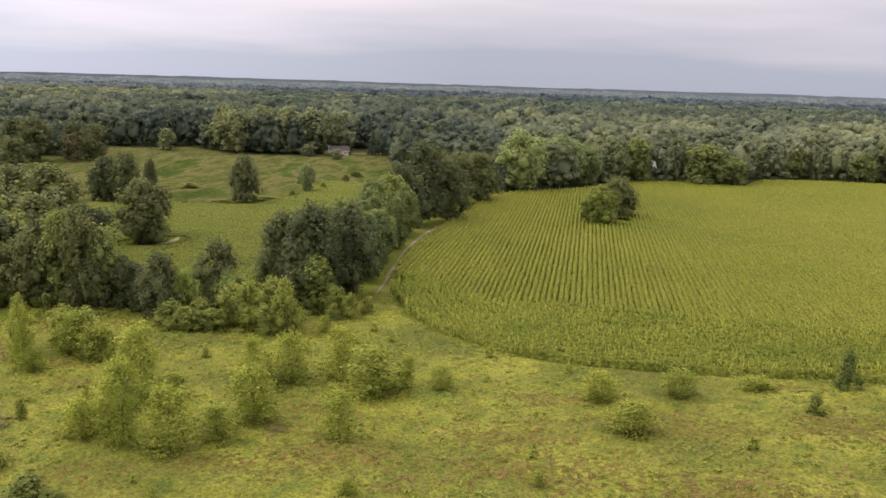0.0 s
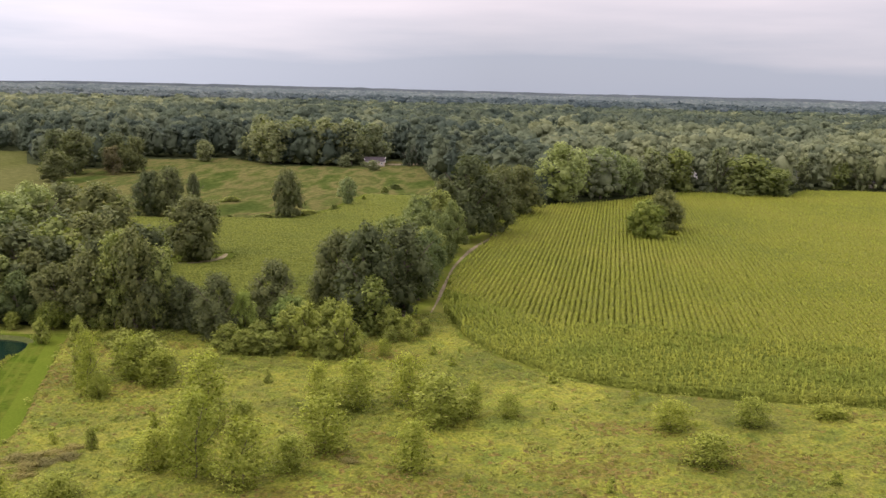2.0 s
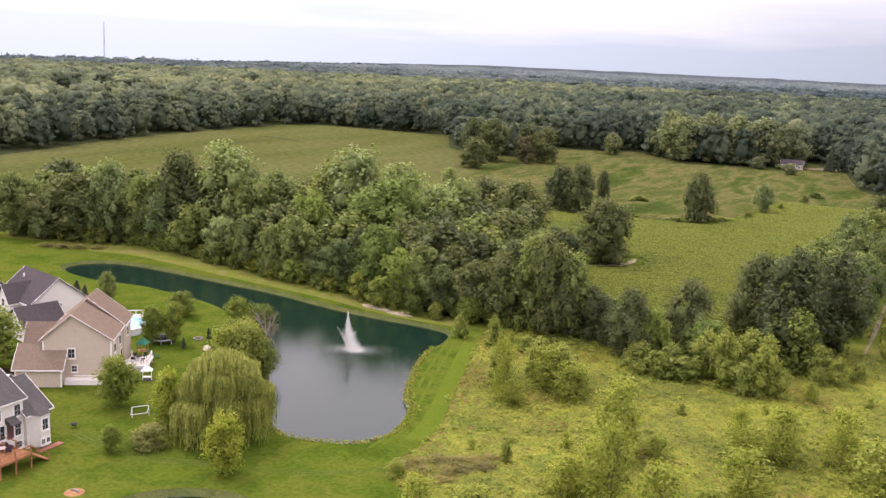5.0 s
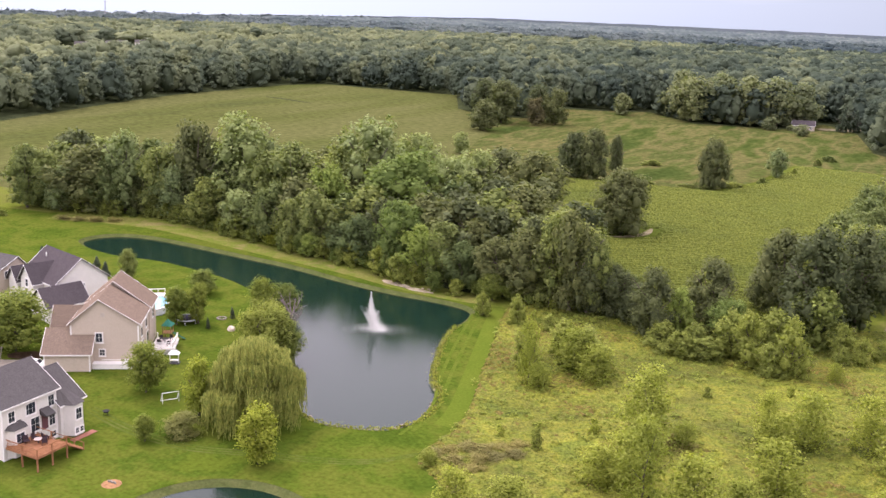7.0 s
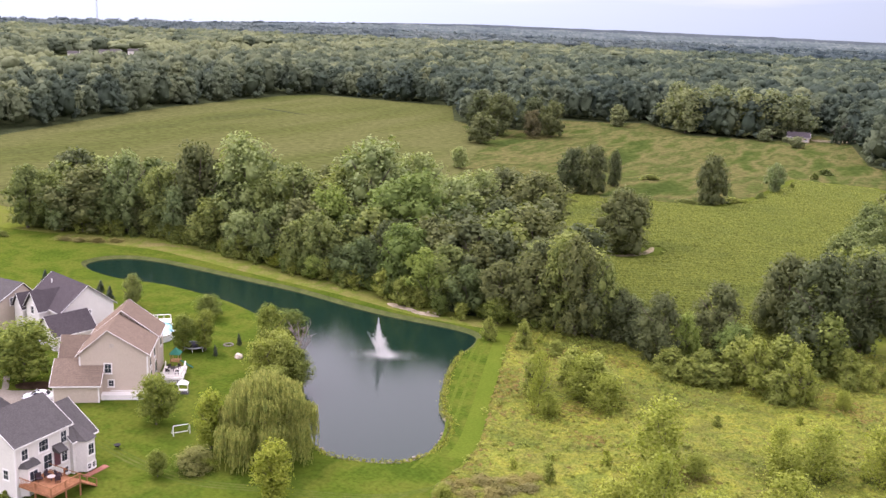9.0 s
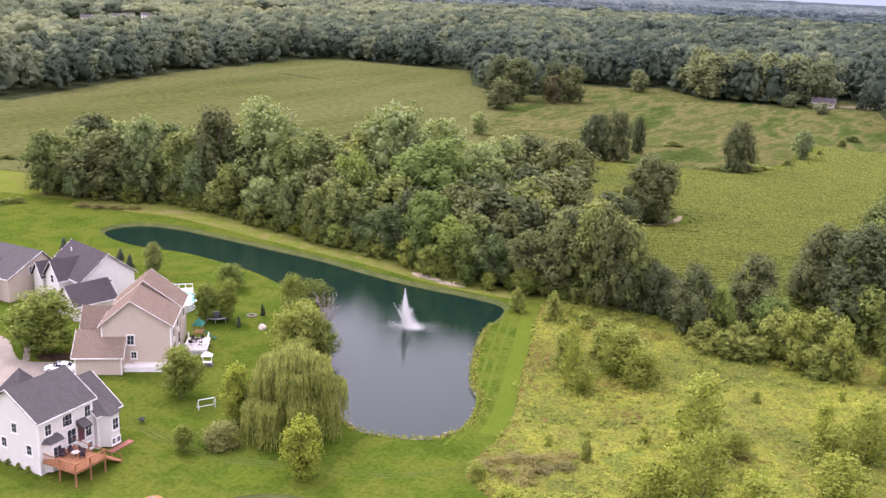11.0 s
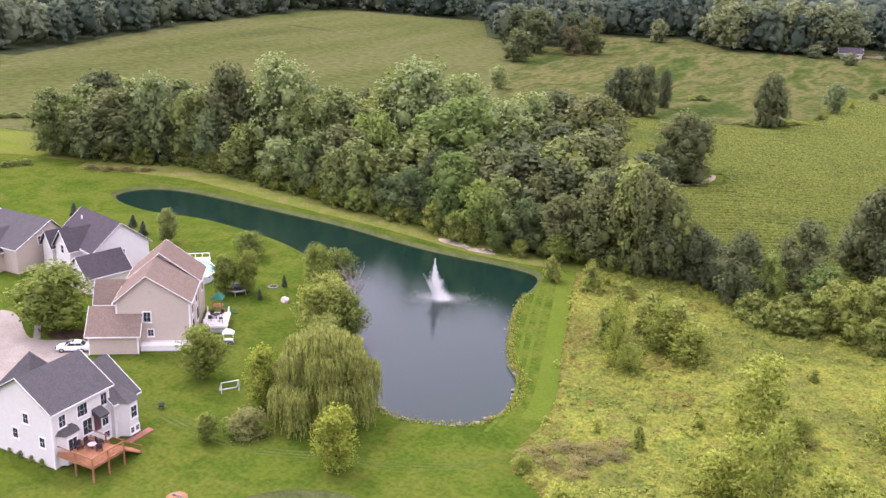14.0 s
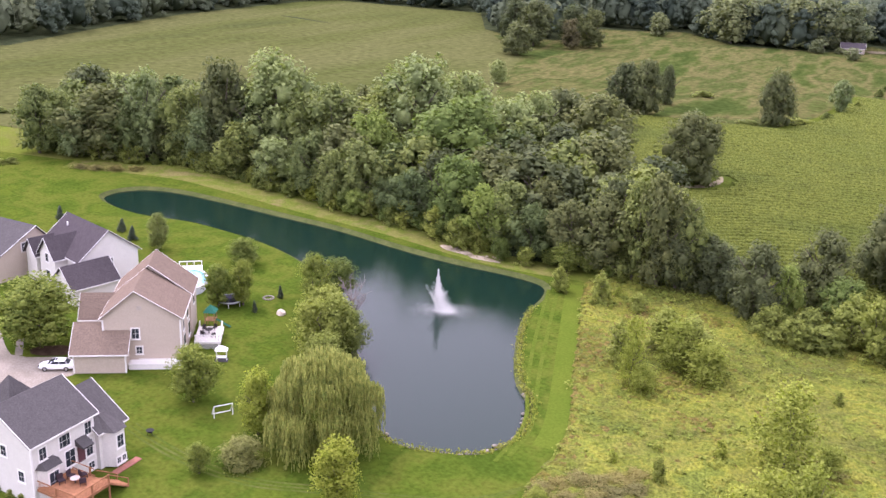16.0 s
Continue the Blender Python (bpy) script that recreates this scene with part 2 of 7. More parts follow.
def far_leaves(name, stops, fine=0.08):
    """Far crowns: each tree has a tone of its own, over slow changes from stand to stand."""
    m, nt, bsdf = material(name, 0.75)
    tone = nt.nodes.new("ShaderNodeAttribute")
    tone.attribute_name = "tone"
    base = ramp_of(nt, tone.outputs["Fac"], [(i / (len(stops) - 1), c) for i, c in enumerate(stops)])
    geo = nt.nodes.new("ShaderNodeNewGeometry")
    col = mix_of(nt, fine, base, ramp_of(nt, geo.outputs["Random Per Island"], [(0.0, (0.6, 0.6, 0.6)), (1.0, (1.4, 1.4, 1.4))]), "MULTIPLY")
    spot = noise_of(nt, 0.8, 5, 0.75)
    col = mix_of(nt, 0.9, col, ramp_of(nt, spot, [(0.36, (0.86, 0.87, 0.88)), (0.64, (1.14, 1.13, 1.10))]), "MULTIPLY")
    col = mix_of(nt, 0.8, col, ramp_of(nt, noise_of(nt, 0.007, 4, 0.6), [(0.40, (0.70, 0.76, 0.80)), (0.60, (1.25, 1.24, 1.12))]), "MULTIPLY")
    bump_to(nt, bsdf, spot, 0.35, 1.0)
    nt.links.new(col, bsdf.inputs["Base Color"])
    t = nt.nodes.new("ShaderNodeBsdfTranslucent")
    nt.links.new(col, t.inputs[0])
    mx = nt.nodes.new("ShaderNodeMixShader")
    mx.inputs[0].default_value = 0.38
    nt.links.new(bsdf.outputs[0], mx.inputs[1])
    nt.links.new(t.outputs[0], mx.inputs[2])
    nt.links.new(mx.outputs[0], nt.nodes["Material Output"].inputs[0])
    return m


# Far leaf greens carry extra blue and brightness in place of haze.
L_FAR = far_leaves("hazed_woodland_leaves", [(0.065, 0.088, 0.069), (0.090, 0.118, 0.083), (0.118, 0.145, 0.093), (0.153, 0.179, 0.107), (0.207, 0.231, 0.129)])
# Blue-grey distance haze is mixed into these leaf colours.
L_HAZE = far_leaves("haze_tinted_trees", [(0.062, 0.087, 0.094), (0.093, 0.123, 0.125), (0.142, 0.171, 0.169)], 0.2)
L_WILLOW = drifted("willow_leaves", [(0.150, 0.190, 0.048), (0.255, 0.290, 0.072), (0.360, 0.365, 0.095), (0.205, 0.250, 0.060), (0.300, 0.325, 0.082)], 1.1, 0.5, 0.7)
L_GRASS = drifted("meadow_plants", [(0.154, 0.195, 0.038), (0.180, 0.221, 0.038), (0.214, 0.240, 0.045), (0.170, 0.210, 0.038)], 0.10, 0.2, 0.3)
M_HERBS = drifted("meadow_herbs", [(0.117, 0.149, 0.027), (0.149, 0.175, 0.028), (0.177, 0.193, 0.032), (0.155, 0.165, 0.035), (0.135, 0.166, 0.027), (0.186, 0.196, 0.035), (0.144, 0.169, 0.028)], 0.14, 0.05, 0.0, 2.2, 0.05)
M_DRY = drifted("dry_grass", [(0.107, 0.124, 0.018), (0.153, 0.133, 0.031), (0.122, 0.131, 0.020), (0.172, 0.133, 0.041), (0.133, 0.133, 0.024)], 0.30, 0.05, 0.0, 1.7)
L_STALK = drifted("dry_stalks", [(0.215, 0.178, 0.058), (0.275, 0.210, 0.080), (0.210, 0.200, 0.052)], 0.2, 0.45, 0.4)
M_ROWS = drifted("corn_canopy", [(0.146, 0.175, 0.026), (0.173, 0.198, 0.028), (0.195, 0.212, 0.034)], 0.02, 0.1, 0.0, 1.6)
M_HEADLAND = drifted("headland_canopy", [(0.115, 0.150, 0.026), (0.142, 0.171, 0.028), (0.163, 0.185, 0.030)], 0.06, 0.1, 0.0, 1.4)
L_HEADLAND = drifted("headland_leaves", [(0.153, 0.200, 0.032), (0.201, 0.240, 0.038), (0.242, 0.268, 0.042)], 0.07, 0.3, 0.6)
M_CROPROWS = drifted("crop_rows", [(0.120, 0.154, 0.031), (0.150, 0.180, 0.034), (0.134, 0.168, 0.032)], 0.03, 0.1, 0.0, 1.6)
L_WEED = drifted("shore_weeds", [(0.17, 0.205, 0.026), (0.22, 0.245, 0.034), (0.23, 0.225, 0.055)], 0.3, 0.2)

m, nt, bsdf = material("pond_water", 0.07)
M_WATER = m
bsdf.inputs["Base Color"].default_value = (0.005, 0.017, 0.011, 1)
bsdf.inputs["IOR"].default_value = 1.33
bsdf.inputs["Specular IOR Level"].default_value = 0.33
bump_to(nt, bsdf, noise_of(nt, 1.6, 4, 0.6, (1, 1.8, 1)), 0.30, 0.06)

m, nt, bsdf = material("fountain_spray", 0.5)
M_SPRAY = m
bsdf.inputs["Base Color"].default_value = (0.95, 0.94, 0.90, 1)
t_ = nt.nodes.new("ShaderNodeBsdfTransparent")
x_ = nt.nodes.new("ShaderNodeMixShader")
x_.inputs[0].default_value = 0.3
nt.links.new(t_.outputs[0], x_.inputs[1])
nt.links.new(bsdf.outputs[0], x_.inputs[2])
nt.links.new(x_.outputs[0], nt.nodes["Material Output"].inputs[0])

M_WHITE = striped("white_siding", (0.63, 0.605, 0.56), 0.2, vary=0.03)
M_TAN = striped("tan_siding", (0.47, 0.40, 0.325), 0.2, vary=0.03)
M_ROOF_GREY = striped("grey_shingles", (0.080, 0.075, 0.073), 0.22, 2, 0.8, 0.9, 0.07, 0.22)
M_ROOF_DARK = striped("charcoal_shingles", (0.070, 0.061, 0.064), 0.22, 2, 0.8, 0.9, 0.07, 0.3)
M_ROOF_BROWN = striped("brown_shingles", (0.168, 0.128, 0.098), 0.22, 2, 0.8, 0.9, 0.07, 0.3)
M_TRIM = plain("white_trim", (0.74, 0.72, 0.69), 0.5, 0, 0.04)
M_GLASS = plain("window_glass", (0.03, 0.035, 0.045), 0.08, 0, 0.2)
M_DECK = plain("cedar_deck", (0.285, 0.135, 0.070), 0.7, 0, 0.2, 2.0)


# ---- building blocks ----
def mesh_of(name, verts, faces, mats, smooth=False, index=None):
    me = bpy.data.meshes.new(name)
    v = np.asarray(verts, dtype=np.float32)
    if isinstance(faces, np.ndarray):
        k = faces.shape[1]
        me.vertices.add(len(v))
        me.vertices.foreach_set("co", v.ravel())
        me.loops.add(faces.size)
        me.loops.foreach_set("vertex_index", faces.astype(np.int32).ravel())
        me.polygons.add(len(faces))
        me.polygons.foreach_set("loop_start", np.arange(0, faces.size, k, dtype=np.int32))
        if index is not None:
            me.polygons.foreach_set("material_index", index.astype(np.int32))
        me.update(calc_edges=True)
    else:
        me.from_pydata([tuple(p) for p in verts], [], faces)
    for mt in (mats if isinstance(mats, (list, tuple)) else [mats]):
        me.materials.append(mt)
    if smooth:
        me.polygons.foreach_set("use_smooth", np.ones(len(me.polygons), dtype=bool))
    return me


def part(name, bm, mat, parent, label=""):
    """Links a bmesh as one mesh object under a thing or a part."""
    me = bpy.data.meshes.new(name)
    bm.to_mesh(me)
    bm.free()
    me.materials.append(mat)
    ob = new(name, me)
    ob.parent = parent
    return tagged(ob, label)


def thing(name, m, label, category, group=""):
    ob = new(name)
    ob.empty_display_size = 0.3
    ob.matrix_world = m
    return tagged(ob, label, category, group)


def box(bm, x0, y0, z0, x1, y1, z1, bevel=0.0):
    vs = [bm.verts.new(p) for p in ((x0, y0, z0), (x1, y0, z0), (x1, y1, z0), (x0, y1, z0), (x0, y0, z1), (x1, y0, z1), (x1, y1, z1), (x0, y1, z1))]
    fs = [bm.faces.new([vs[i] for i in f]) for f in ((3, 2, 1, 0), (4, 5, 6, 7), (0, 1, 5, 4), (1, 2, 6, 5), (2, 3, 7, 6), (3, 0, 4, 7))]
    if bevel:
        bmesh.ops.bevel(bm, geom=list({e for f in fs for e in f.edges}), offset=bevel, segments=1, affect="EDGES")
    return bm


def boxed(*args, **kw):
    return box(bmesh.new(), *args, **kw)


def tube(bm, path, radii, sides=6):
    """A tapered tube through the points of path."""
    rings = []
    for i, (p, r) in enumerate(zip(path, radii)):
        a = Vector(path[min(i + 1, len(path) - 1)]) - Vector(path[max(i - 1, 0)])
        q = a.to_track_quat("Z", "Y")
        rings.append([bm.verts.new(Vector(p) + q @ Vector((r * math.cos(2 * math.pi * k / sides), r * math.sin(2 * math.pi * k / sides), 0))) for k in range(sides)])
    for a, b in zip(rings, rings[1:]):
        for k in range(sides):
            bm.faces.new((a[k], a[(k + 1) % sides], b[(k + 1) % sides], b[k]))
    bm.faces.new(rings[-1])
    bm.faces.new(rings[0][::-1])
    return bm


def smooth_loop(pts, times=2, closed=True):
    p = np.array(pts, float)
    for _ in range(times):
        q = np.roll(p, -1, 0) if closed else p[1:]
        a = p if closed else p[:-1]
        r = np.empty((2 * len(a), 2))
        r[0::2], r[1::2] = 0.75 * a + 0.25 * q, 0.25 * a + 0.75 * q
        p = r if closed else np.vstack([p[:1], r, p[-1:]])
    return p


def offset_loop(p, d):
    """Pushes a clockwise loop outwards by d."""
    a = np.roll(p, -1, 0) - np.roll(p, 1, 0)
    n = np.stack([-a[:, 1], a[:, 0]], 1)
    n /= np.linalg.norm(n, axis=1, keepdims=True) + 1e-9
    area = 0.5 * np.sum(p[:, 0] * np.roll(p[:, 1], -1) - np.roll(p[:, 0], -1) * p[:, 1])
    return p + n * (d if area < 0 else -d)


def inside(pts, loop):
    x, y = np.asarray(pts)[:, 0], np.asarray(pts)[:, 1]
    p = np.asarray(loop, float)
    hit = np.zeros(len(x), bool)
    for (x0, y0), (x1, y1) in zip(p, np.roll(p, -1, 0)):
        c = ((y0 > y) != (y1 > y)) & (x < (x1 - x0) * (y - y0) / ((y1 - y0) if y1 != y0 else 1e-9) + x0)
        hit ^= c
    return hit


def sheet(name, loop, z, mat, label="", holes=(), kind="structure"):
    """A flat sheet in a closed outline, with holes."""
    loops = [[Vector((float(x), float(y), z)) for x, y in lp] for lp in (loop, *holes)]
    tris = geometry.tessellate_polygon(loops)
    flat = [v for lp in loops for v in lp]
    faces = []
    for t in tris:
        a, b, c = (flat[i] for i in t)
        n = (b - a).cross(c - a).z
        faces.append(tuple(t) if n > 0 else tuple(reversed(t)))
    ob = new(name, mesh_of(name, flat, faces, mat))
    return tagged(ob, label, kind=kind)


rng = np.random.default_rng(7)


def leaf_quads(centres, normals, size, jitter=0.6, aspect=1.5, r=rng, squash=1.0):
    """A leaf-cluster quad at each centre, facing roughly along its normal."""
    n = len(centres)
    d = normals + r.normal(0, jitter, (n, 3))
    d /= np.linalg.norm(d, axis=1, keepdims=True) + 1e-9
    a = np.cross(d, r.normal(0, 1, (n, 3)))
    a /= np.linalg.norm(a, axis=1, keepdims=True) + 1e-9
    b = np.cross(d, a)
    s = np.asarray(size) * r.uniform(0.6, 1.35, n)
    a, b = a * (s * 0.5 * aspect)[:, None], b * (s * 0.5)[:, None]
    a[:, 2], b[:, 2] = a[:, 2] * squash, b[:, 2] * squash
    v = np.stack([centres - a, centres - b, centres + a, centres + b * 0.9], 1).reshape(-1, 3)
    return v, np.arange(4 * n).reshape(n, 4)


def leaf_tris(centres, normals, size, jitter=0.6, aspect=1.3, r=rng, squash=1.0):
    """A three-cornered sprig of leaves at each centre, facing roughly along its normal."""
    n = len(centres)
    d = normals + r.normal(0, jitter, (n, 3))
    d /= np.linalg.norm(d, axis=1, keepdims=True) + 1e-9
    a = np.cross(d, r.normal(0, 1, (n, 3)))
    a /= np.linalg.norm(a, axis=1, keepdims=True) + 1e-9
    b = np.cross(d, a)
    s = np.asarray(size) * r.uniform(0.6, 1.4, n)
    a, b = a * (s * 0.62 * aspect)[:, None], b * (s * 0.55)[:, None]
    a[:, 2], b[:, 2] = a[:, 2] * squash, b[:, 2] * squash
    v = np.stack([centres - a, centres + a * 0.6 - b * 0.7, centres + a * 0.3 + b], 1)
    v[:, 1:] += (r.normal(0, 0.18, (n, 2, 1)) * np.linalg.norm(a, axis=1)[:, None, None]) * d[:, None]
    return v.reshape(-1, 3), np.arange(3 * n).reshape(n, 3)


def ball_dirs(n, r=rng):
    d = r.normal(0, 1, (n, 3))
    return d / (np.linalg.norm(d, axis=1, keepdims=True) + 1e-9)


g = (1 + 5 ** 0.5) / 2
ICO_SMALL = (np.array([(-1, g, 0), (1, g, 0), (-1, -g, 0), (1, -g, 0), (0, -1, g), (0, 1, g), (0, -1, -g), (0, 1, -g), (g, 0, -1), (g, 0, 1), (-g, 0, -1), (-g, 0, 1)]) / (1 + g * g) ** 0.5,
             np.array([(0, 11, 5), (0, 5, 1), (0, 1, 7), (0, 7, 10), (0, 10, 11), (1, 5, 9), (5, 11, 4), (11, 10, 2), (10, 7, 6), (7, 1, 8), (3, 9, 4), (3, 4, 2), (3, 2, 6), (3, 6, 8), (3, 8, 9), (4, 9, 5), (2, 4, 11), (6, 2, 10), (8, 6, 7), (9, 8, 1)]))


def with_cores(v, f, centres, radii, r, rough=0.16):
    """Adds an uneven inner mass at each centre to three-cornered leaves."""
    iv, it = ICO_SMALL
    n, k = len(centres), len(iv)
    rad = radii if np.ndim(radii) == 2 else np.repeat(np.asarray(radii)[:, None], 3, 1)
    cv = (centres[:, None, :] + iv[None] * rad[:, None, :] * (1 + r.normal(0, rough, (n, k, 1)))).reshape(-1, 3)
    ct = (it[None] + (np.arange(n) * k)[:, None, None]).reshape(-1, 3) + len(v)
    return np.concatenate([v, cv]), np.concatenate([f, ct])


def crown_mesh(name, mat, shape, puffs, leaves, leaf, r, jitter=0.6, core=0.62, loose=(0.72, 1.14)):
    """A crown one unit tall and one unit wide: clumps of leaves over an envelope given by shape(height 0..1) -> radius."""
    pc, pr = [], []
    ph, lobes = r.uniform(0, 6.28), int(r.integers(2, 5))
    for i in range(puffs):
        h = min(0.98, max(0.02, (i + 0.5) / puffs + r.uniform(-0.07, 0.07)))
        ang = i * 2.399 + r.uniform(-0.5, 0.5)
        swell = 1 + 0.18 * math.sin(lobes * ang + ph + 3 * h)
        rad = shape(h) * r.uniform(0.42, 0.84) * 0.5 * swell if i % 5 else shape(h) * 0.10
        pc.append((rad * math.cos(ang), rad * math.sin(ang), h * 0.9 + r.uniform(-0.02, 0.03)))
        pr.append(r.uniform(0.095, 0.185) * (0.65 + 0.5 * shape(h)))
    pc, pr = np.array(pc), np.array(pr)
    which = r.choice(puffs, leaves, p=pr ** 2 / np.sum(pr ** 2))
    d = ball_dirs(leaves, r)
    d[:, 2] = np.where(d[:, 2] < -0.45, -d[:, 2], d[:, 2])
    pos = pc[which] + d * (pr[which] * r.uniform(loose[0], loose[1], leaves))[:, None]
    pos[:, 2] = np.clip(pos[:, 2], 0.0, 1.1)
    v, f = leaf_tris(pos, d * 0.8 + np.array([0, 0, 0.45]), leaf, jitter, 1.25, r, 0.62)
    out = pos - np.array([0, 0, 0.42])
    out /= np.linalg.norm(out, axis=1, keepdims=True) + 1e-9
    soft = d * 0.75 + out * 0.35 + np.array([0, 0, 0.25]) + r.normal(0, 0.28, (leaves, 3))
    nrm = np.repeat(soft / (np.linalg.norm(soft, axis=1, keepdims=True) + 1e-9), 3, 0)
    if core:
        v, f = with_cores(v, f, pc, pr * core, r, 0.22)
        v[:, 2] = np.maximum(v[:, 2], 0.0)
        cn = (v[len(nrm):].reshape(puffs, -1, 3) - pc[:, None]).reshape(-1, 3)
        nrm = np.concatenate([nrm, cn / (np.linalg.norm(cn, axis=1, keepdims=True) + 1e-9)])
        me = mesh_of(name, v, f, mat, True)
    else:
        me = mesh_of(name, v, f, mat, True)
    me.normals_split_custom_set_from_vertices(nrm)
    return me


def trunk_mesh(name, r, trunk_r=0.022, top=0.8, limbs=6, lean=0.02):
    bm = bmesh.new()
    path = [(0, 0, -0.02)]
    for i in range(1, 6):
        path.append((r.uniform(-lean, lean) * i, r.uniform(-lean, lean) * i, top * i / 5))
    tube(bm, path, [trunk_r * (1.25 - 0.2 * i) for i in range(6)], 7)
    for k in range(limbs):
        z = r.uniform(0.25, 0.65) * top
        ang = k * 2.4 + r.uniform(-0.4, 0.4)
        ln = r.uniform(0.18, 0.34)
        p0 = Vector((0, 0, z))
        p1 = p0 + Vector((math.cos(ang) * ln * 0.5, math.sin(ang) * ln * 0.5, ln * 0.35))
        p2 = p0 + Vector((math.cos(ang) * ln, math.sin(ang) * ln, ln * 0.9))
        tube(bm, [p0, p1, p2], [trunk_r * 0.5, trunk_r * 0.35, trunk_r * 0.12], 5)
    me = bpy.data.meshes.new(name)
    bm.to_mesh(me)
    bm.free()
    me.materials.append(M_BARK)
    return me


def dome(h):
    return math.sqrt(max(0.05, 1 - (2 * h - 0.9) ** 2 * 0.85)) * 0.98


def tall_dome(h):
    return max(0.18, math.sin(math.pi * (0.12 + 0.80 * h)) ** 0.7)


def egg(h):
    return max(0.2, 1.02 * (h + 0.20) ** 0.3 * (1.03 - h) ** 0.38)


def skirt(h):
    return max(0.2, math.sqrt(max(0, 1 - h * h)))


KINDS = {}


def kind_of_tree(key, count, mat, shape, base, puffs, leaves, leaf, jitter=0.5, trunk_r=0.022, limbs=6, core=0.46, loose=(0.66, 1.13)):
    """Some variants of one kind: (trunk mesh, crown mesh, height of the crown's base as a share)."""
    KINDS[key] = []
    for i in range(count):
        r = np.random.default_rng(hash_of(key) + i)
        KINDS[key].append((trunk_mesh(key + "_trunk", r, trunk_r, 0.8, limbs), crown_mesh(key + "_crown", mat, shape, puffs, leaves, leaf, r, jitter, core, loose), base))


def hash_of(s):
    return sum((i + 1) * ord(c) for i, c in enumerate(s))


kind_of_tree("oak", 5, L_OAK, dome, 0.05, 52, 5600, 0.038)
kind_of_tree("dark", 5, L_DARK, dome, 0.05, 52, 5600, 0.038)
kind_of_tree("light", 4, L_LIGHT, tall_dome, 0.06, 54, 5600, 0.036)
kind_of_tree("bright", 4, L_BRIGHT, tall_dome, 0.05, 52, 5600, 0.037)
kind_of_tree("oak_inner", 3, L_OAK, dome, 0.05, 40, 1700, 0.064)
kind_of_tree("dark_inner", 3, L_DARK, dome, 0.05, 40, 1900, 0.062)
kind_of_tree("light_inner", 3, L_LIGHT, tall_dome, 0.06, 40, 1900, 0.060)
kind_of_tree("bright_inner", 2, L_BRIGHT, tall_dome, 0.05, 40, 1900, 0.062)
kind_of_tree("light_far", 3, L_FARPALE, dome, 0.04, 46, 2600, 0.052)
kind_of_tree("dark_far", 3, L_DARK, dome, 0.04, 60, 3000, 0.050)
kind_of_tree("russet", 1, L_RUSSET, dome, 0.04, 46, 2600, 0.052)
kind_of_tree("pondside", 3, L_PALESHRUB, tall_dome, 0.04, 56, 5200, 0.038, 0.8, 0.020, 4, 0.3, loose=(0.55, 1.3))
kind_of_tree("oak_far", 3, L_OAK, dome, 0.04, 46, 2600, 0.052)
kind_of_tree("poplar", 5, L_POPLAR, egg, 0.02, 52, 3600, 0.036, 0.9, 0.010, 3, 0.0, loose=(0.30, 1.45))
kind_of_tree("seedling", 4, L_POPLAR, egg, 0.0, 14, 500, 0.10, 0.8, 0.012, 2, 0.0, loose=(0.4, 1.4))
kind_of_tree("shrub", 3, L_SHRUB, skirt, 0.0, 32, 2400, 0.050, 0.7, 0.02, 6, 0.5, loose=(0.62, 1.25))
kind_of_tree("pale_shrub", 3, L_PALESHRUB, skirt, 0.0, 32, 2400, 0.050, 0.7, 0.02, 6, 0.5, loose=(0.62, 1.25))
kind_of_tree("brown_shrub", 3, L_BROWN, skirt, 0.0, 30, 2400, 0.036, 0.8, 0.02, 6, 0.2, loose=(0.4, 1.4))
kind_of_tree("maple", 4, L_MAPLE, tall_dome, 0.10, 58, 6400, 0.036, 0.8, 0.022, 4, 0.4, loose=(0.6, 1.25))
kind_of_tree("golden", 1, L_GOLD, egg, 0.08, 60, 6000, 0.040, 0.9, 0.022, 5, 0.3, loose=(0.45, 1.4))
kind_of_tree("tawny_bush", 1, L_TAWNY, skirt, 0.0, 40, 4000, 0.034, 0.7, 0.02, 3, 0.4, loose=(0.55, 1.32))
kind_of_tree("round_tree", 1, L_MAPLE, dome, 0.02, 95, 6500, 0.036)
kind_of_tree("round_dark", 1, L_DARK, dome, 0.02, 95, 6500, 0.036)
kind_of_tree("spruce", 1, L_SPRUCE, lambda h: max(0.05, 1 - h), 0.03, 40, 1600, 0.075)


def plant_tree(name, key, x, y, h, w, label, group="", category="tree", pick=None):
    """Stands a tree of a kind at x, y, with its height and the width of its crown."""
    variants = KINDS[key]
    i = int(rng.integers(len(variants))) if pick is None else pick % len(variants)
    trunk, crown, base = variants[i]
    turn = rng.uniform(0, 360)
    root = thing(name, pose(x, y, 0, 0, 0, turn), label, category, group)
    t = new("trunk", trunk)
    t.parent, t.scale = root, (h * 0.9, h * 0.9, h)
    c = new("crown", crown)
    c.parent, c.location = root, (0, 0, h * base)
    c.scale = (w, w, h * (1 - base) * 0.93)
    return root


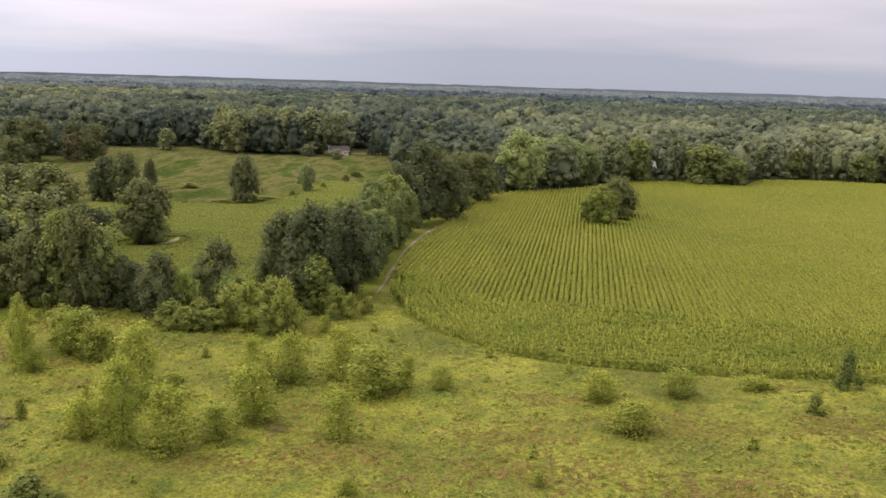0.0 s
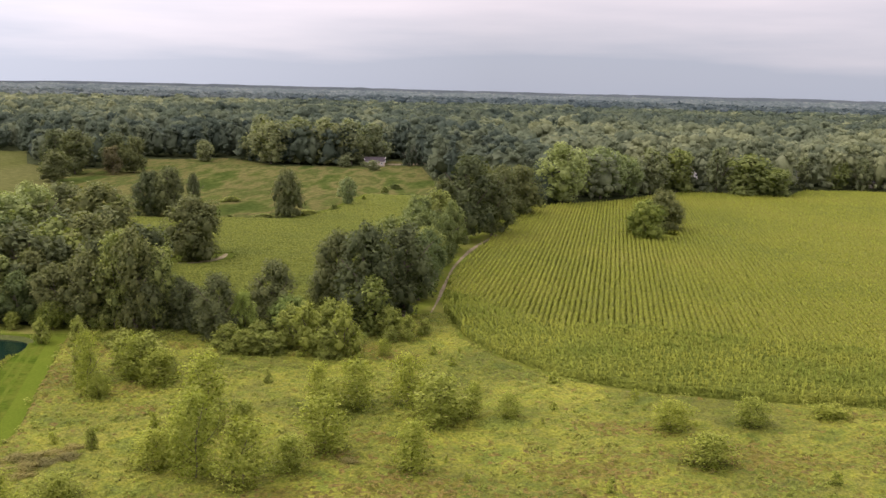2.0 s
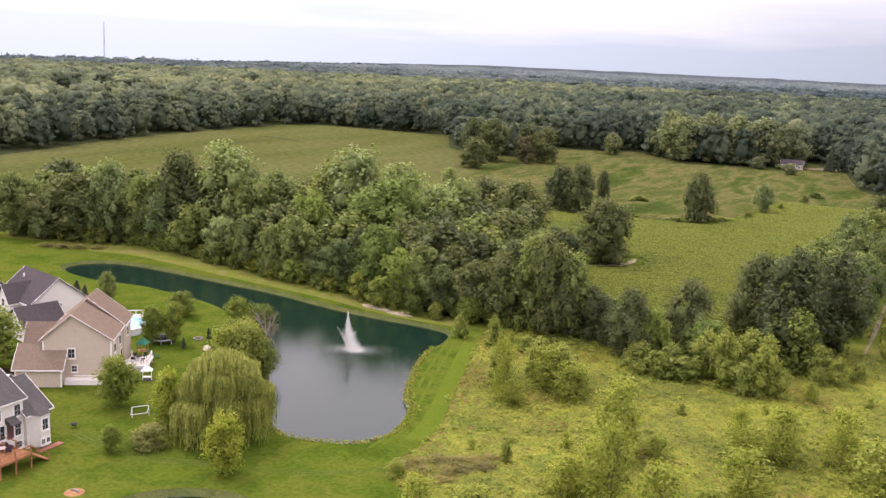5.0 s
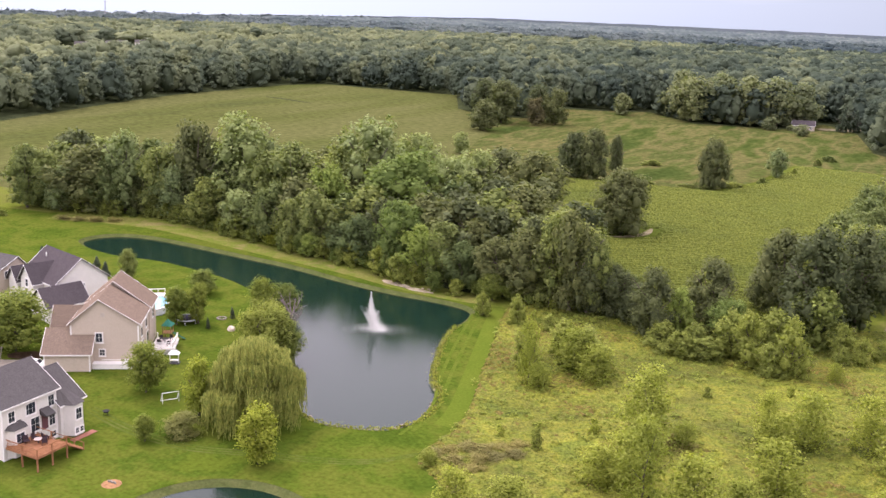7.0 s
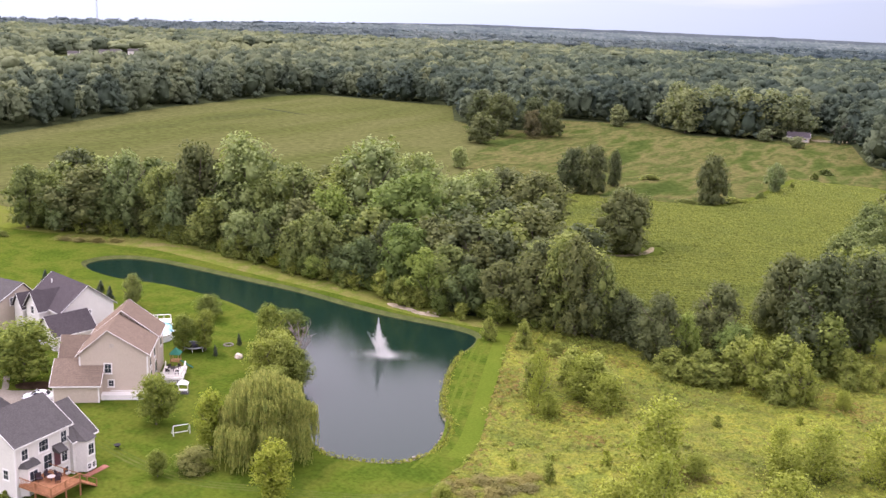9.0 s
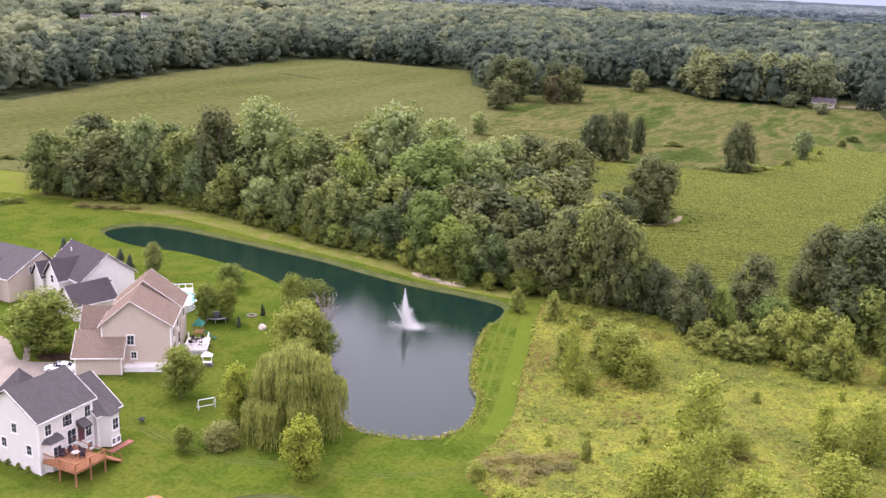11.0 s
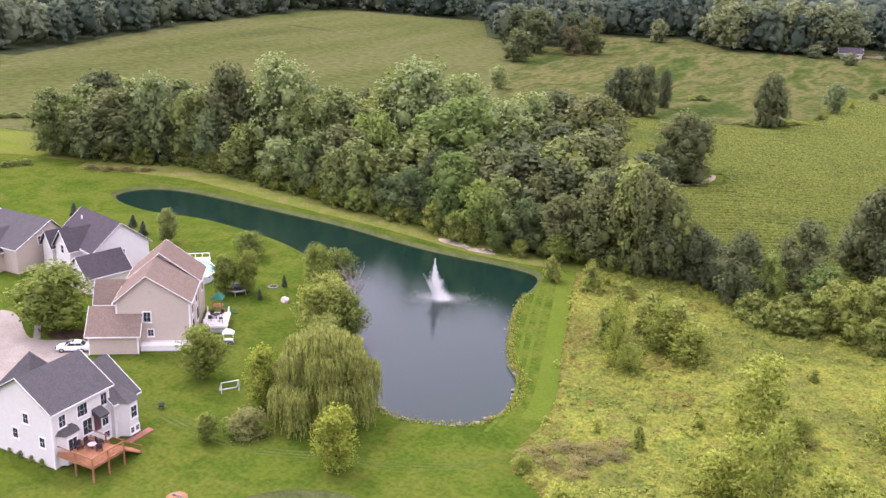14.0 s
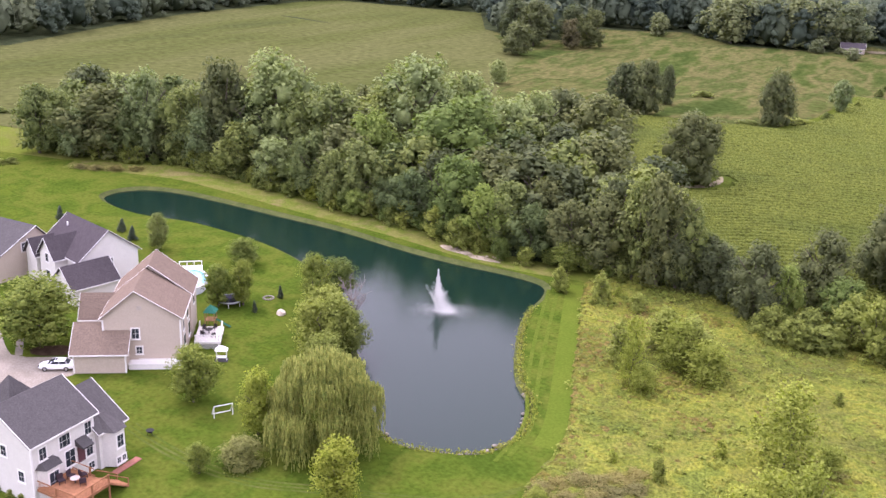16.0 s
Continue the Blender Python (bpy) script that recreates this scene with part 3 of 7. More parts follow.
# ---- the plan ----
POND = smooth_loop([(-196.9, 173.2), (-195.7, 180.2), (-188.0, 184.6), (-171.6, 184.1), (-155.5, 182.8), (-140.9, 182.1), (-125.8, 178.8), (-112.7, 177.2), (-101.3, 177.6), (-93.2, 176.2), (-91.6, 170.5), (-91.8, 163.9), (-90.7, 157.6), (-87.5, 148.3), (-84.7, 141.2), (-82.1, 136.6), (-79.3, 133.6), (-77.5, 128.4), (-77.3, 124.0), (-78.2, 120.4), (-79.9, 117.7), (-83.8, 116.1), (-87.8, 114.9), (-91.8, 115.6), (-95.6, 119.1), (-100.3, 125.4), (-107.9, 135.5), (-118.5, 149.4), (-129.4, 158.7), (-138.3, 163.4), (-148.0, 167.0), (-162.1, 168.9), (-169.6, 169.1), (-178.2, 166.9), (-186.1, 167.8), (-193.1, 170.0)])
POND_SMALL = smooth_loop([(-97, 76), (-95.0, 82.5), (-93.8, 87.6), (-91.9, 91.3), (-88.8, 93.9), (-84.7, 95.4), (-80.4, 95.3), (-76.1, 93.9), (-70, 88), (-68, 78), (-72, 70), (-84, 66), (-94, 69)])
LAWN = [(-87.6, 180.3), (-80.6, 156.0), (-76.0, 141.1), (-72.1, 128.8), (-71.4, 122.9), (-71.7, 115.5), (-71, 111.0), (-62.1, 104.7), (-56, 98), (-50, 84), (-48, 50), (-260, 50), (-290, 120), (-262, 176), (-244.5, 186), (-231.9, 188.1), (-220.2, 190.8), (-209.6, 194.5), (-195.6, 200.7), (-172.1, 194.9), (-154.8, 190.3), (-140.4, 188.1), (-127.0, 186.0), (-116.4, 182.7), (-105.6, 180.3), (-97.6, 180.1)]
WOODS_FRONT = [(-259, 208), (-248, 197), (-235, 190.5), (-220.2, 191.8), (-209.6, 195.5), (-195.6, 201.7), (-172.1, 195.9), (-154.8, 191.3), (-140.4, 189.1), (-127.0, 187.0), (-116.4, 183.7), (-105.6, 181.3), (-97.6, 181.1), (-89.5, 182.9), (-81.3, 182.7), (-70.8, 185.6)]
WOODS = WOODS_FRONT + [(-82, 212), (-108, 232), (-140, 240), (-176, 242), (-205, 238), (-232, 222), (-256, 214)]
CORN_S = [(-16.0, 212.0), (-10.7, 188.8), (-1.3, 172.8), (8.8, 163.6), (18.3, 158.9), (27.6, 156.8), (36.8, 155.7), (46.0, 155.0), (62.8, 154.9), (90, 151), (150, 140)]
CORN = CORN_S + [(300, 300), (330, 500), (220.5, 506.6), (188.4, 513.5), (155.7, 508.8), (138.2, 473.3), (101.5, 483.0), (80.6, 476.4), (48.2, 434.1), (11.8, 408.2), (2.1, 351.2), (-10.2, 291.8), (-15.8, 250.7), (-16.5, 221.3)]
FAR_EDGE = [(-700, 120), (-520, 230), (-394.6, 313.7), (-407.4, 358.1), (-421.1, 410.5), (-433.4, 470.0), (-435.5, 527.3), (-438.0, 595.4), (-428.1, 625.3), (-388.3, 625.1), (-315.9, 628.8), (-272, 540), (-240, 515), (-211.1, 530.5), (-229.8, 596.6), (-200.5, 605.5), (-176.7, 625), (-136.9, 577.2), (-112.2, 584.0), (-90.6, 587.9), (-71.0, 640), (-50, 600), (-36.9, 511.7), (-8, 470), (11.8, 415), (48.2, 440), (80.6, 482), (101.5, 488.0), (138.2, 479), (155.7, 516), (188.4, 520), (220.5, 514), (330, 510), (520, 470), (900, 420)]

# ---- ground, water and fields ----
SKY_R = 4700


def land_end(a):
    """How far the land reaches in the direction a (radians from east): nearer towards the north-west."""
    k = min(1.0, max(0.0, (math.degrees(a) - 112) / 30.0))
    return SKY_R - 2100 * k * k * (3 - 2 * k)


disc = [(land_end(a) * math.cos(a), land_end(a) * math.sin(a)) for a in np.linspace(0, 2 * math.pi, 144, endpoint=False)]
sheet("ground", disc, 0.0, M_MEADOW, "rough summer grassland reaching to the horizon", [offset_loop(POND, 0.9), offset_loop(POND_SMALL, 0.9)])
sheet("lawn_ground", LAWN, 0.03, M_LAWN, "bright green mown lawn round the pond", [offset_loop(POND, 0.9), offset_loop(POND_SMALL, 0.9)])
for nm, loop in (("bank_1", POND), ("bank_2", POND_SMALL)):
    a, b = offset_loop(loop, 0.95), offset_loop(loop, -2.0)
    n = len(a)
    v = [(x, y, 0.03) for x, y in a] + [(x, y, -1.6) for x, y in b]
    tagged(new(nm, mesh_of(nm, v, [(i, (i + 1) % n, n + (i + 1) % n, n + i) for i in range(n)], M_BANK)), "grassy bank sloping into the pond", kind="structure")
sheet("water_1", offset_loop(POND, 0.3), -0.6, M_WATER, "dark green pond water reflecting sky and trees")
sheet("water_2", offset_loop(POND_SMALL, 0.3), -0.6, M_WATER, "dark pond water beside the lawn")
sheet("field_1", [(-520, 225), (-394.6, 313.7), (-407.4, 358.1), (-421.1, 410.5), (-433.4, 470.0), (-435.5, 527.3), (-438.0, 595.4), (-428.1, 625.3), (-388.3, 625.1), (-315.9, 640), (-255, 515), (-211, 448), (-186, 365), (-161, 300), (-166, 240), (-205, 236), (-258, 207), (-330, 200)], 0.10, M_SOY, "yellow-green soybean field behind the woods")
sheet("field_2", [(-168, 238), (-140, 236), (-110, 230), (-60, 200), (-35, 196), (-24, 240), (-24, 300), (-14, 330), (0, 380), (-30, 440), (-64.1, 439.5), (-71.5, 380.4), (-81.1, 350.6), (-110.0, 346.3), (-134.2, 341.0), (-168, 303)], 0.06, M_CROP, "green row crop between the tree belts")
sheet("field_3", [(-120, 320), (-70, 335), (-30, 400), (20, 400), (20, 560), (-80, 660), (-330, 660), (-280, 520), (-235, 448), (-205, 365), (-180, 290)], 0.04, M_FALLOW, "tawny fallow meadow before the far woods")
sheet("field_4", CORN, 0.05, M_SOIL, "soil of the corn field")
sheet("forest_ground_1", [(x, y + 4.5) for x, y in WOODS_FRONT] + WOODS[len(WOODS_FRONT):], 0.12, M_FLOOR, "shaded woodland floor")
FAR_LOOP = FAR_EDGE + [(land_end(a) * 0.97 * math.cos(a), land_end(a) * 0.97 * math.sin(a)) for a in np.radians(np.arange(30, 160, 5.0))]
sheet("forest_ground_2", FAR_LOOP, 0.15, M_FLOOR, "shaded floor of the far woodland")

# ---- far woodland ----
def scatter(loop, step, r, jitter=0.42, keep=None):
    p = np.asarray(loop, float)
    x0, y0 = p.min(0)
    x1, y1 = p.max(0)
    gx, gy = np.meshgrid(np.arange(x0, x1, step), np.arange(y0, y1, step))
    q = np.stack([gx.ravel(), gy.ravel()], 1)
    q += r.uniform(-jitter, jitter, q.shape) * step
    q = q[inside(q, loop)]
    return q[keep(q)] if keep else q


def edge_distance(q, line):
    best = np.full(len(q), 1e9)
    p = np.asarray(line, float)
    for a, b in zip(p, p[1:]):
        ab = b - a
        t = np.clip(((q - a) @ ab) / (ab @ ab), 0, 1)
        best = np.minimum(best, np.linalg.norm(q - a - t[:, None] * ab, axis=1))
    return best


def seen(q, lo=-27.5, hi=56.0):
    """The sector of the plan that the clip looks into, with some margin."""
    a = np.degrees(np.arctan2(-(q[:, 0] + 10), q[:, 1]))
    return (a > lo) & (a < hi)


r_far = np.random.default_rng(21)


def far_wood(name, label, pts, w, h, lobes, fine, r, mat=None, kind="stuff", sides=False, inner=0.85):
    """Far crowns, each of many rounded lobes with leaf clumps over them."""
    n = len(pts)
    k = np.repeat(np.arange(n), lobes)
    d = ball_dirs(n * lobes, r)
    if not sides:
        d[:, 2] = np.abs(d[:, 2]) * 1.25 - 0.25
    c = np.stack([pts[k, 0], pts[k, 1], h[k] * (0.52 if sides else 0.54)], 1) + d * np.stack([w[k], w[k], h[k]], 1) * np.array([0.34, 0.34, 0.34]) * r.uniform(0.75, 1.0, (n * lobes, 1))
    size = (w[k] * (0.62 / lobes ** 0.5) * r.uniform(0.75, 1.25, n * lobes))[:, None] * np.array([1, 1, 0.9])
    if sides:
        zz, aa = r.uniform(0.08, 0.93, n * lobes), r.uniform(0, 2 * math.pi, n * lobes)
        rr = w[k] * 0.36 * np.sqrt(1.02 - (np.maximum(0, zz - 0.45) / 0.55) ** 2) * r.uniform(0.75, 1.05, n * lobes)
        c = np.stack([pts[k, 0] + np.cos(aa) * rr, pts[k, 1] + np.sin(aa) * rr, h[k] * zz], 1)
    size[:, 2] = np.minimum(size[:, 2], h[k] * 0.3)
    first = np.arange(0, n * lobes, lobes)
    c[first] = np.stack([pts[:, 0], pts[:, 1], h * 0.44], 1)
    size[first] = np.stack([w * 0.38, w * 0.38, h * 0.44], 1)
    # Western crowns are paled to imitate haze; the other two biases are pale stands.
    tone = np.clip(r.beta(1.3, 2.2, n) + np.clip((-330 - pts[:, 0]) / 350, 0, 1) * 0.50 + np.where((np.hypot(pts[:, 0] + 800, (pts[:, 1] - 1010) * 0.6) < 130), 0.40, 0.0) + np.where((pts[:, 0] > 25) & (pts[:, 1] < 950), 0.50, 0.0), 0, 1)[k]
    iv, it = ICO_SMALL
    m, kv = len(c), len(iv)
    cv = (c[:, None, :] + iv[None] * size[:, None, :] * inner * (1 + r.normal(0, 0.20, (m, kv, 1)))).reshape(-1, 3)
    cf = (it[None] + (np.arange(m) * kv)[:, None, None]).reshape(-1, 3)
    tones = np.repeat(tone, kv)
    if fine:
        j = np.repeat(np.arange(m), fine)
        e = ball_dirs(len(j), r)
        e[:, 2] = np.where(e[:, 2] < -0.3, -e[:, 2], e[:, 2])
        lv, lf = leaf_tris(c[j] + e * size[j] * r.uniform(0.80, 1.10, (len(j), 1)), e + np.array([0, 0, 0.35]), 0.50 * size[j, 0], 0.35, 1.25, r)
        cv, cf = np.concatenate([lv, cv]), np.concatenate([lf, cf + len(lv)])
        tones = np.concatenate([np.repeat(tone[j], 3), tones])
    cv[:, 2] = np.maximum(cv[:, 2], 0.2)
    me = mesh_of(name, cv, cf, mat or L_FAR, True)
    me.attributes.new("tone", "FLOAT", "POINT").data.foreach_set("value", tones.astype(np.float32))
    return tagged(new(name, me), label, "woodland" if kind == "stuff" else "", kind=kind)



CLEARINGS = ([(-905, 1000), (-1010, 1210), (-1000, 1300), (-1040, 1430), (-850, 1190), (-815, 950)], [(-905, 770), (-815, 720), (-790, 850), (-845, 930), (-912, 905)])
for i, lp in enumerate(CLEARINGS):
    sheet("clearing_%d" % (i + 1), lp, 0.3, M_SOY, "pale open field among the far woods")


FAR_HOMES = [(166.5, 553), (116.5, 572), (198, 690), (150, 640), (86, 640), (241, 640), (30, 620)]


def open_air(q):
    ok = np.ones(len(q), bool)
    for lp in CLEARINGS:
        ok &= ~inside(q, lp)
    for hx, hy in FAR_HOMES:
        back = 75.0 / math.hypot(hx, hy)
        ok &= edge_distance(q, [(hx, hy), (hx - hx * back, hy - hy * back)]) > 5.0
    return ok


WEST_HOMES = [(-842, 781), (-863, 892), (-861, 862), (-856, 840), (-846, 801)]


def low_growth(q, h):
    """Heights held down where the ground opens before the western homes."""
    for hx, hy in WEST_HOMES:
        away = np.array([hx, hy]) / math.hypot(hx, hy)
        rel = q - np.array([hx, hy])
        back, side = -(rel @ away), np.abs(rel[:, 0] * away[1] - rel[:, 1] * away[0])
        h = np.where((back > -14) & (back < 260) & (side < 26), np.minimum(h, 4.5 + np.maximum(back, 0) * 0.035), h)
    return h


def reach(q):
    return np.hypot(q[:, 0], q[:, 1])


q = scatter(FAR_LOOP, 12.0, r_far, keep=lambda q: seen(q) & (edge_distance(q, FAR_EDGE) < 42) & (edge_distance(q, FAR_EDGE) > 3) & open_air(q))
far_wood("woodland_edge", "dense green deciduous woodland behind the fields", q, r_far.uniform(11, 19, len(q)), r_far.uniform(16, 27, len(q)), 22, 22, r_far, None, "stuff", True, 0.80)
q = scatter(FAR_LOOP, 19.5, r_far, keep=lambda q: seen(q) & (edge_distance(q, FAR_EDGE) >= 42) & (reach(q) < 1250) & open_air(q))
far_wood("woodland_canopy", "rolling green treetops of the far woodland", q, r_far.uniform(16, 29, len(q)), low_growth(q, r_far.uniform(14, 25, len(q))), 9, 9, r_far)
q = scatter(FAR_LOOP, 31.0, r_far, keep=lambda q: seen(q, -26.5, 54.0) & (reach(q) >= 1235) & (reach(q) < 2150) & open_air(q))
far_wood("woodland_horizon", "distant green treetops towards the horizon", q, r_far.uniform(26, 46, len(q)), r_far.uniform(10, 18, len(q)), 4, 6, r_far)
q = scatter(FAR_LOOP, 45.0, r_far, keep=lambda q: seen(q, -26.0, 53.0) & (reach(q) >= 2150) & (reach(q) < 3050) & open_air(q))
far_wood("woodland_haze", "treetops of the most distant woodland, coloured with painted haze", q, r_far.uniform(36, 62, len(q)), r_far.uniform(12, 20, len(q)), 4, 4, r_far, L_HAZE)


def far_canopy(name, label, r):
    """The woods towards the horizon, haze painted into their tone: an uneven sheet of treetops in rings that widen with
    distance.
    """
    az = np.radians(np.arange(62.0, 146.0, 0.11))
    steps = 2300 * 1.019 ** np.arange(38)
    last = np.array([land_end(a) - 70 for a in az])
    d = np.minimum(steps[:, None] * (1 + r.uniform(-0.006, 0.006, (len(steps), len(az)))), last[None])
    stand = np.array([[noise.noise(Vector((a * 30, q * 0.004, 2.0))) for a in az] for q in steps])
    z = np.clip(8 + 5 * stand + r.normal(0, 2.5, d.shape), 2, 24) + np.clip((d - 3000) / 120, 0, 14)
    v = np.stack([d * np.cos(az)[None], d * np.sin(az)[None], z], -1).reshape(-1, 3)
    n, m = d.shape
    ids = np.arange(n * m).reshape(n, m)
    f = np.stack([ids[:-1, :-1], ids[:-1, 1:], ids[1:, 1:], ids[1:, :-1]], -1).reshape(-1, 4)
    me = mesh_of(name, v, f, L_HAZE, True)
    # The distance term pales the tone outwards to stand in for haze.
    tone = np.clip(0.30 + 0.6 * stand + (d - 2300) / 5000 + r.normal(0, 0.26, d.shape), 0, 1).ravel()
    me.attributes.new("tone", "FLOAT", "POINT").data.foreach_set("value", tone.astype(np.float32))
    return tagged(new(name, me), label, kind="structure")


far_canopy("backdrop_woods", "woods along the horizon with blue-green haze in their colour", r_far)

ring = np.linspace(radians(20), radians(175), 240)
top = np.array([34 + 5 * noise.noise(Vector((a * 9, 0, 1))) + 4 * noise.noise(Vector((a * 70, 0, 5))) for a in ring])
far_r = [land_end(a) - 60 for a in ring]
v = [(d * math.cos(a), d * math.sin(a), 0) for a, d in zip(ring, far_r)] + [(d * math.cos(a), d * math.sin(a), h * (d / 4640) ** 4) for a, h, d in zip(ring, top, far_r)]
# The ridge's blue-grey is atmospheric haze painted as its base colour.
m_ridge, nt, bsdf = material("hazed_ridge", 1.0)
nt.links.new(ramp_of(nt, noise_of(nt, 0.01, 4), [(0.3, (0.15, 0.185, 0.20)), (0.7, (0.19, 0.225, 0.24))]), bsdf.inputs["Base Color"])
tagged(new("backdrop", mesh_of("backdrop", v, [(i, i + 1, 241 + i, 240 + i) for i in range(239)], m_ridge)), "wooded ridge along the horizon, painted in hazy blue-grey", kind="structure")

# ---- trees of the fields and belts ----
def grove(name, key, rows, label, group="", category="tree"):
    for x, y, h, w in rows:
        plant_tree(name, key, x, y, h, w * (1.22 if key == "poplar" else 1.0), label, group, category)


grove("oak_tree", "round_dark", [(-88.1, 261.8, 20.0, 16.7)], "broad dark green oak standing alone in the crop field")
grove("field_tree", "round_dark", [(-131.2, 346.5, 18.4, 13.0), (-123.6, 345.7, 20.4, 13.4), (-122.1, 369.6, 15.5, 6.3)], "dark green tree in a close group at the field edge", "trees grouped in the field")
grove("tall_tree", "round_dark", [(-82.0, 355.2, 19.8, 12.7)], "tall dark green tree standing by the ditch")
grove("small_tree", "light", [(-65.5, 397.3, 12.5, 8.9), (-188.8, 369.8, 9.8, 8.6)], "small green tree standing alone in the grass")
grove("corner_tree", "dark_far", [(-215.4, 452.0, 16.8, 17.8), (-222.2, 490.0, 25.3, 21.7), (-209.5, 510.8, 22.1, 17.7), (-240, 505, 24, 18), (-197.0, 506.0, 21.0, 16.0)], "green tree at the corner of the far woods", "trees at the woodland corner")
grove("pale_tree", "light_far", [(-184.5, 591.4, 14.6, 14.3)], "pale green rounded tree before the dark woods")
grove("willow_like_tree", "light_far", [(-142, 588, 29, 27), (-126, 595, 32, 28), (-110, 594, 31, 27), (-94, 600, 31, 27), (-152, 606, 32, 25), (-82, 612, 28, 24)], "large pale green tree at the edge of the far woods", "pale trees at the far woods")
grove("far_spruce", "spruce", [(-58, 602, 17, 9), (-52, 606, 14, 8)], "tall blue-green spruce beside the far house")
grove("russet_tree", "russet", [(-203.5, 494.0, 17, 12)], "russet-tinged tree at the corner of the far woods")
grove("belt_tree", "oak", [(-25, 262, 17, 13), (-27, 234, 18, 12), (-21.5, 237.0, 16.1, 10), (-27.0, 286.0, 18.9, 13.7), (-26, 225, 19, 13), (-30, 210, 21, 12), (-31, 243, 18, 13), (-26, 272, 18, 14), (-22, 296, 20, 14), (-24, 254, 14, 10), (-22.5, 222, 17, 10), (-21.0, 247, 15, 9), (-19.0, 268, 16, 9.5), (-17.5, 289, 17, 10)], "dark green tree in the belt beside the sandy track", "trees of the belt")
grove("belt_tree", "dark", [(-38.3, 204.5, 20.0, 12.6), (-41.5, 208.5, 13.0, 9.0), (-31.5, 195.1, 23.5, 14.2), (-24.5, 205.0, 22.0, 14.0), (-13.8, 314.5, 29.5, 20.5), (-5.7, 325.1, 23.8, 17.2), (5.8, 380.2, 21.2, 17.9), (-22.0, 312.4, 22.2, 12), (-9, 350, 24, 18), (-2, 372, 22, 17)], "tall dark tree in the belt along the corn field", "trees of the belt")
grove("belt_tree", "light", [(24.6, 424.6, 29, 25.1), (44.4, 449.2, 25.4, 23.9), (57.2, 460.1, 21.4, 16.3)], "pale green tree where the belt meets the woods", "trees of the belt")
grove("round_bush", "round_tree", [(46.5, 328.7, 14.9, 16.0)], "dense green rounded tree standing in the corn", "trees in the corn")
grove("dark_bush", "round_dark", [(56.0, 347.9, 16.6, 15.3)], "darker tree behind the round one in the corn", "trees in the corn")
grove("edge_tree", "light_far", [(71.8, 475.6, 24.9, 19.8), (106.0, 487.5, 25.5, 14.5), (161.3, 524.6, 19.2, 13.5), (192.6, 527.3, 18.9, 13.5), (228.2, 527.2, 25.8, 24.0)], "pale tree at the far edge of the corn field", "trees along the corn edge")
grove("edge_tree", "oak_far", [(87.0, 489.0, 23.4, 22), (119.3, 479.3, 22.2, 29), (134.5, 483.0, 15.3, 18.6), (180.0, 530.8, 17.9, 15.8), (213.4, 518.8, 18.0, 19)], "dark round tree at the far edge of the corn field", "trees along the corn edge")

# ---- the meadow's young growth ----
grove("poplar_sapling", "poplar", [(-46.3, 132.5, 12.4, 8.6), (-42.2, 114.8, 12.6, 6.6), (-48.2, 117.2, 6.0, 6.4), (-41.4, 134.9, 3.8, 4.4), (-31.7, 142.0, 8.2, 4.5), (-25.9, 143.5, 8.9, 7.2), (-18.3, 146.1, 9.7, 6.3), (-35.8, 113.4, 9.6, 7.8), (-68.8, 144.8, 12, 4.2), (-64.5, 154, 8.1, 7.7), (-60, 151.9, 6.4, 7.6), (-27.7, 125.4, 8.7, 8.1), (-15.4, 120.3, 7.6, 5.9), (-12.7, 138.8, 7.8, 10.8), (-7.9, 142.1, 6.3, 3.8), (-2.5, 142.1, 4.3, 4.1), (-24.9, 172.7, 4, 3.2), (-66.5, 143.6, 4.6, 5.1), (-12.1, 102.8, 2.8, 2.8), (-46, 121, 7, 6.4), (-31, 118, 5.5, 5.8)], "feathery pale green poplar sapling in the rough meadow", "saplings in the meadow")
grove("poplar_sapling", "poplar", [(21.5, 139.6, 5.1, 6.8), (24.4, 126.6, 5.1, 7.7), (34.1, 142.9, 5, 6.4), (47.9, 148.6, 2.4, 6.2), (-30, 140, 6, 6.4)], "thin pale sapling standing in brown meadow grass", "saplings in the meadow")
grove("dark_sapling", "shrub", [(62.7, 150.4, 7.4, 4.2), (53.0, 137.3, 3.9, 3.2), (-42.2, 154.2, 2.4, 1.6), (-58.8, 122.6, 3.6, 2.3), (-46.7, 98.1, 3.6, 6.3)], "dark green sapling standing in the meadow", "saplings in the meadow")
grove("young_tree", "dark", [(-67.2, 187.0, 11.8, 8.8), (-58.2, 179.6, 14.2, 9.6), (-49.0, 188.6, 15.6, 11.0), (-62.6, 184.6, 9.0, 7.0)], "dark green young tree in the row at the meadow's edge", "trees in the meadow row")
grove("young_tree", "bright", [(-53.6, 182.6, 10.5, 5.6), (-44.6, 183.6, 9.5, 7.6)], "bright green young tree in the row at the meadow's edge", "trees in the meadow row")
grove("shrub", "shrub", [(-50.8, 171.4, 5.2, 6.8), (-46.4, 172.4, 4.6, 7.5), (-54.6, 174.4, 5.6, 7.4), (-48.6, 175.6, 6.0, 7.0), (-62, 160, 4, 5)], "dark green shrub at the edge of the meadow", "shrubs of the meadow", "shrub")
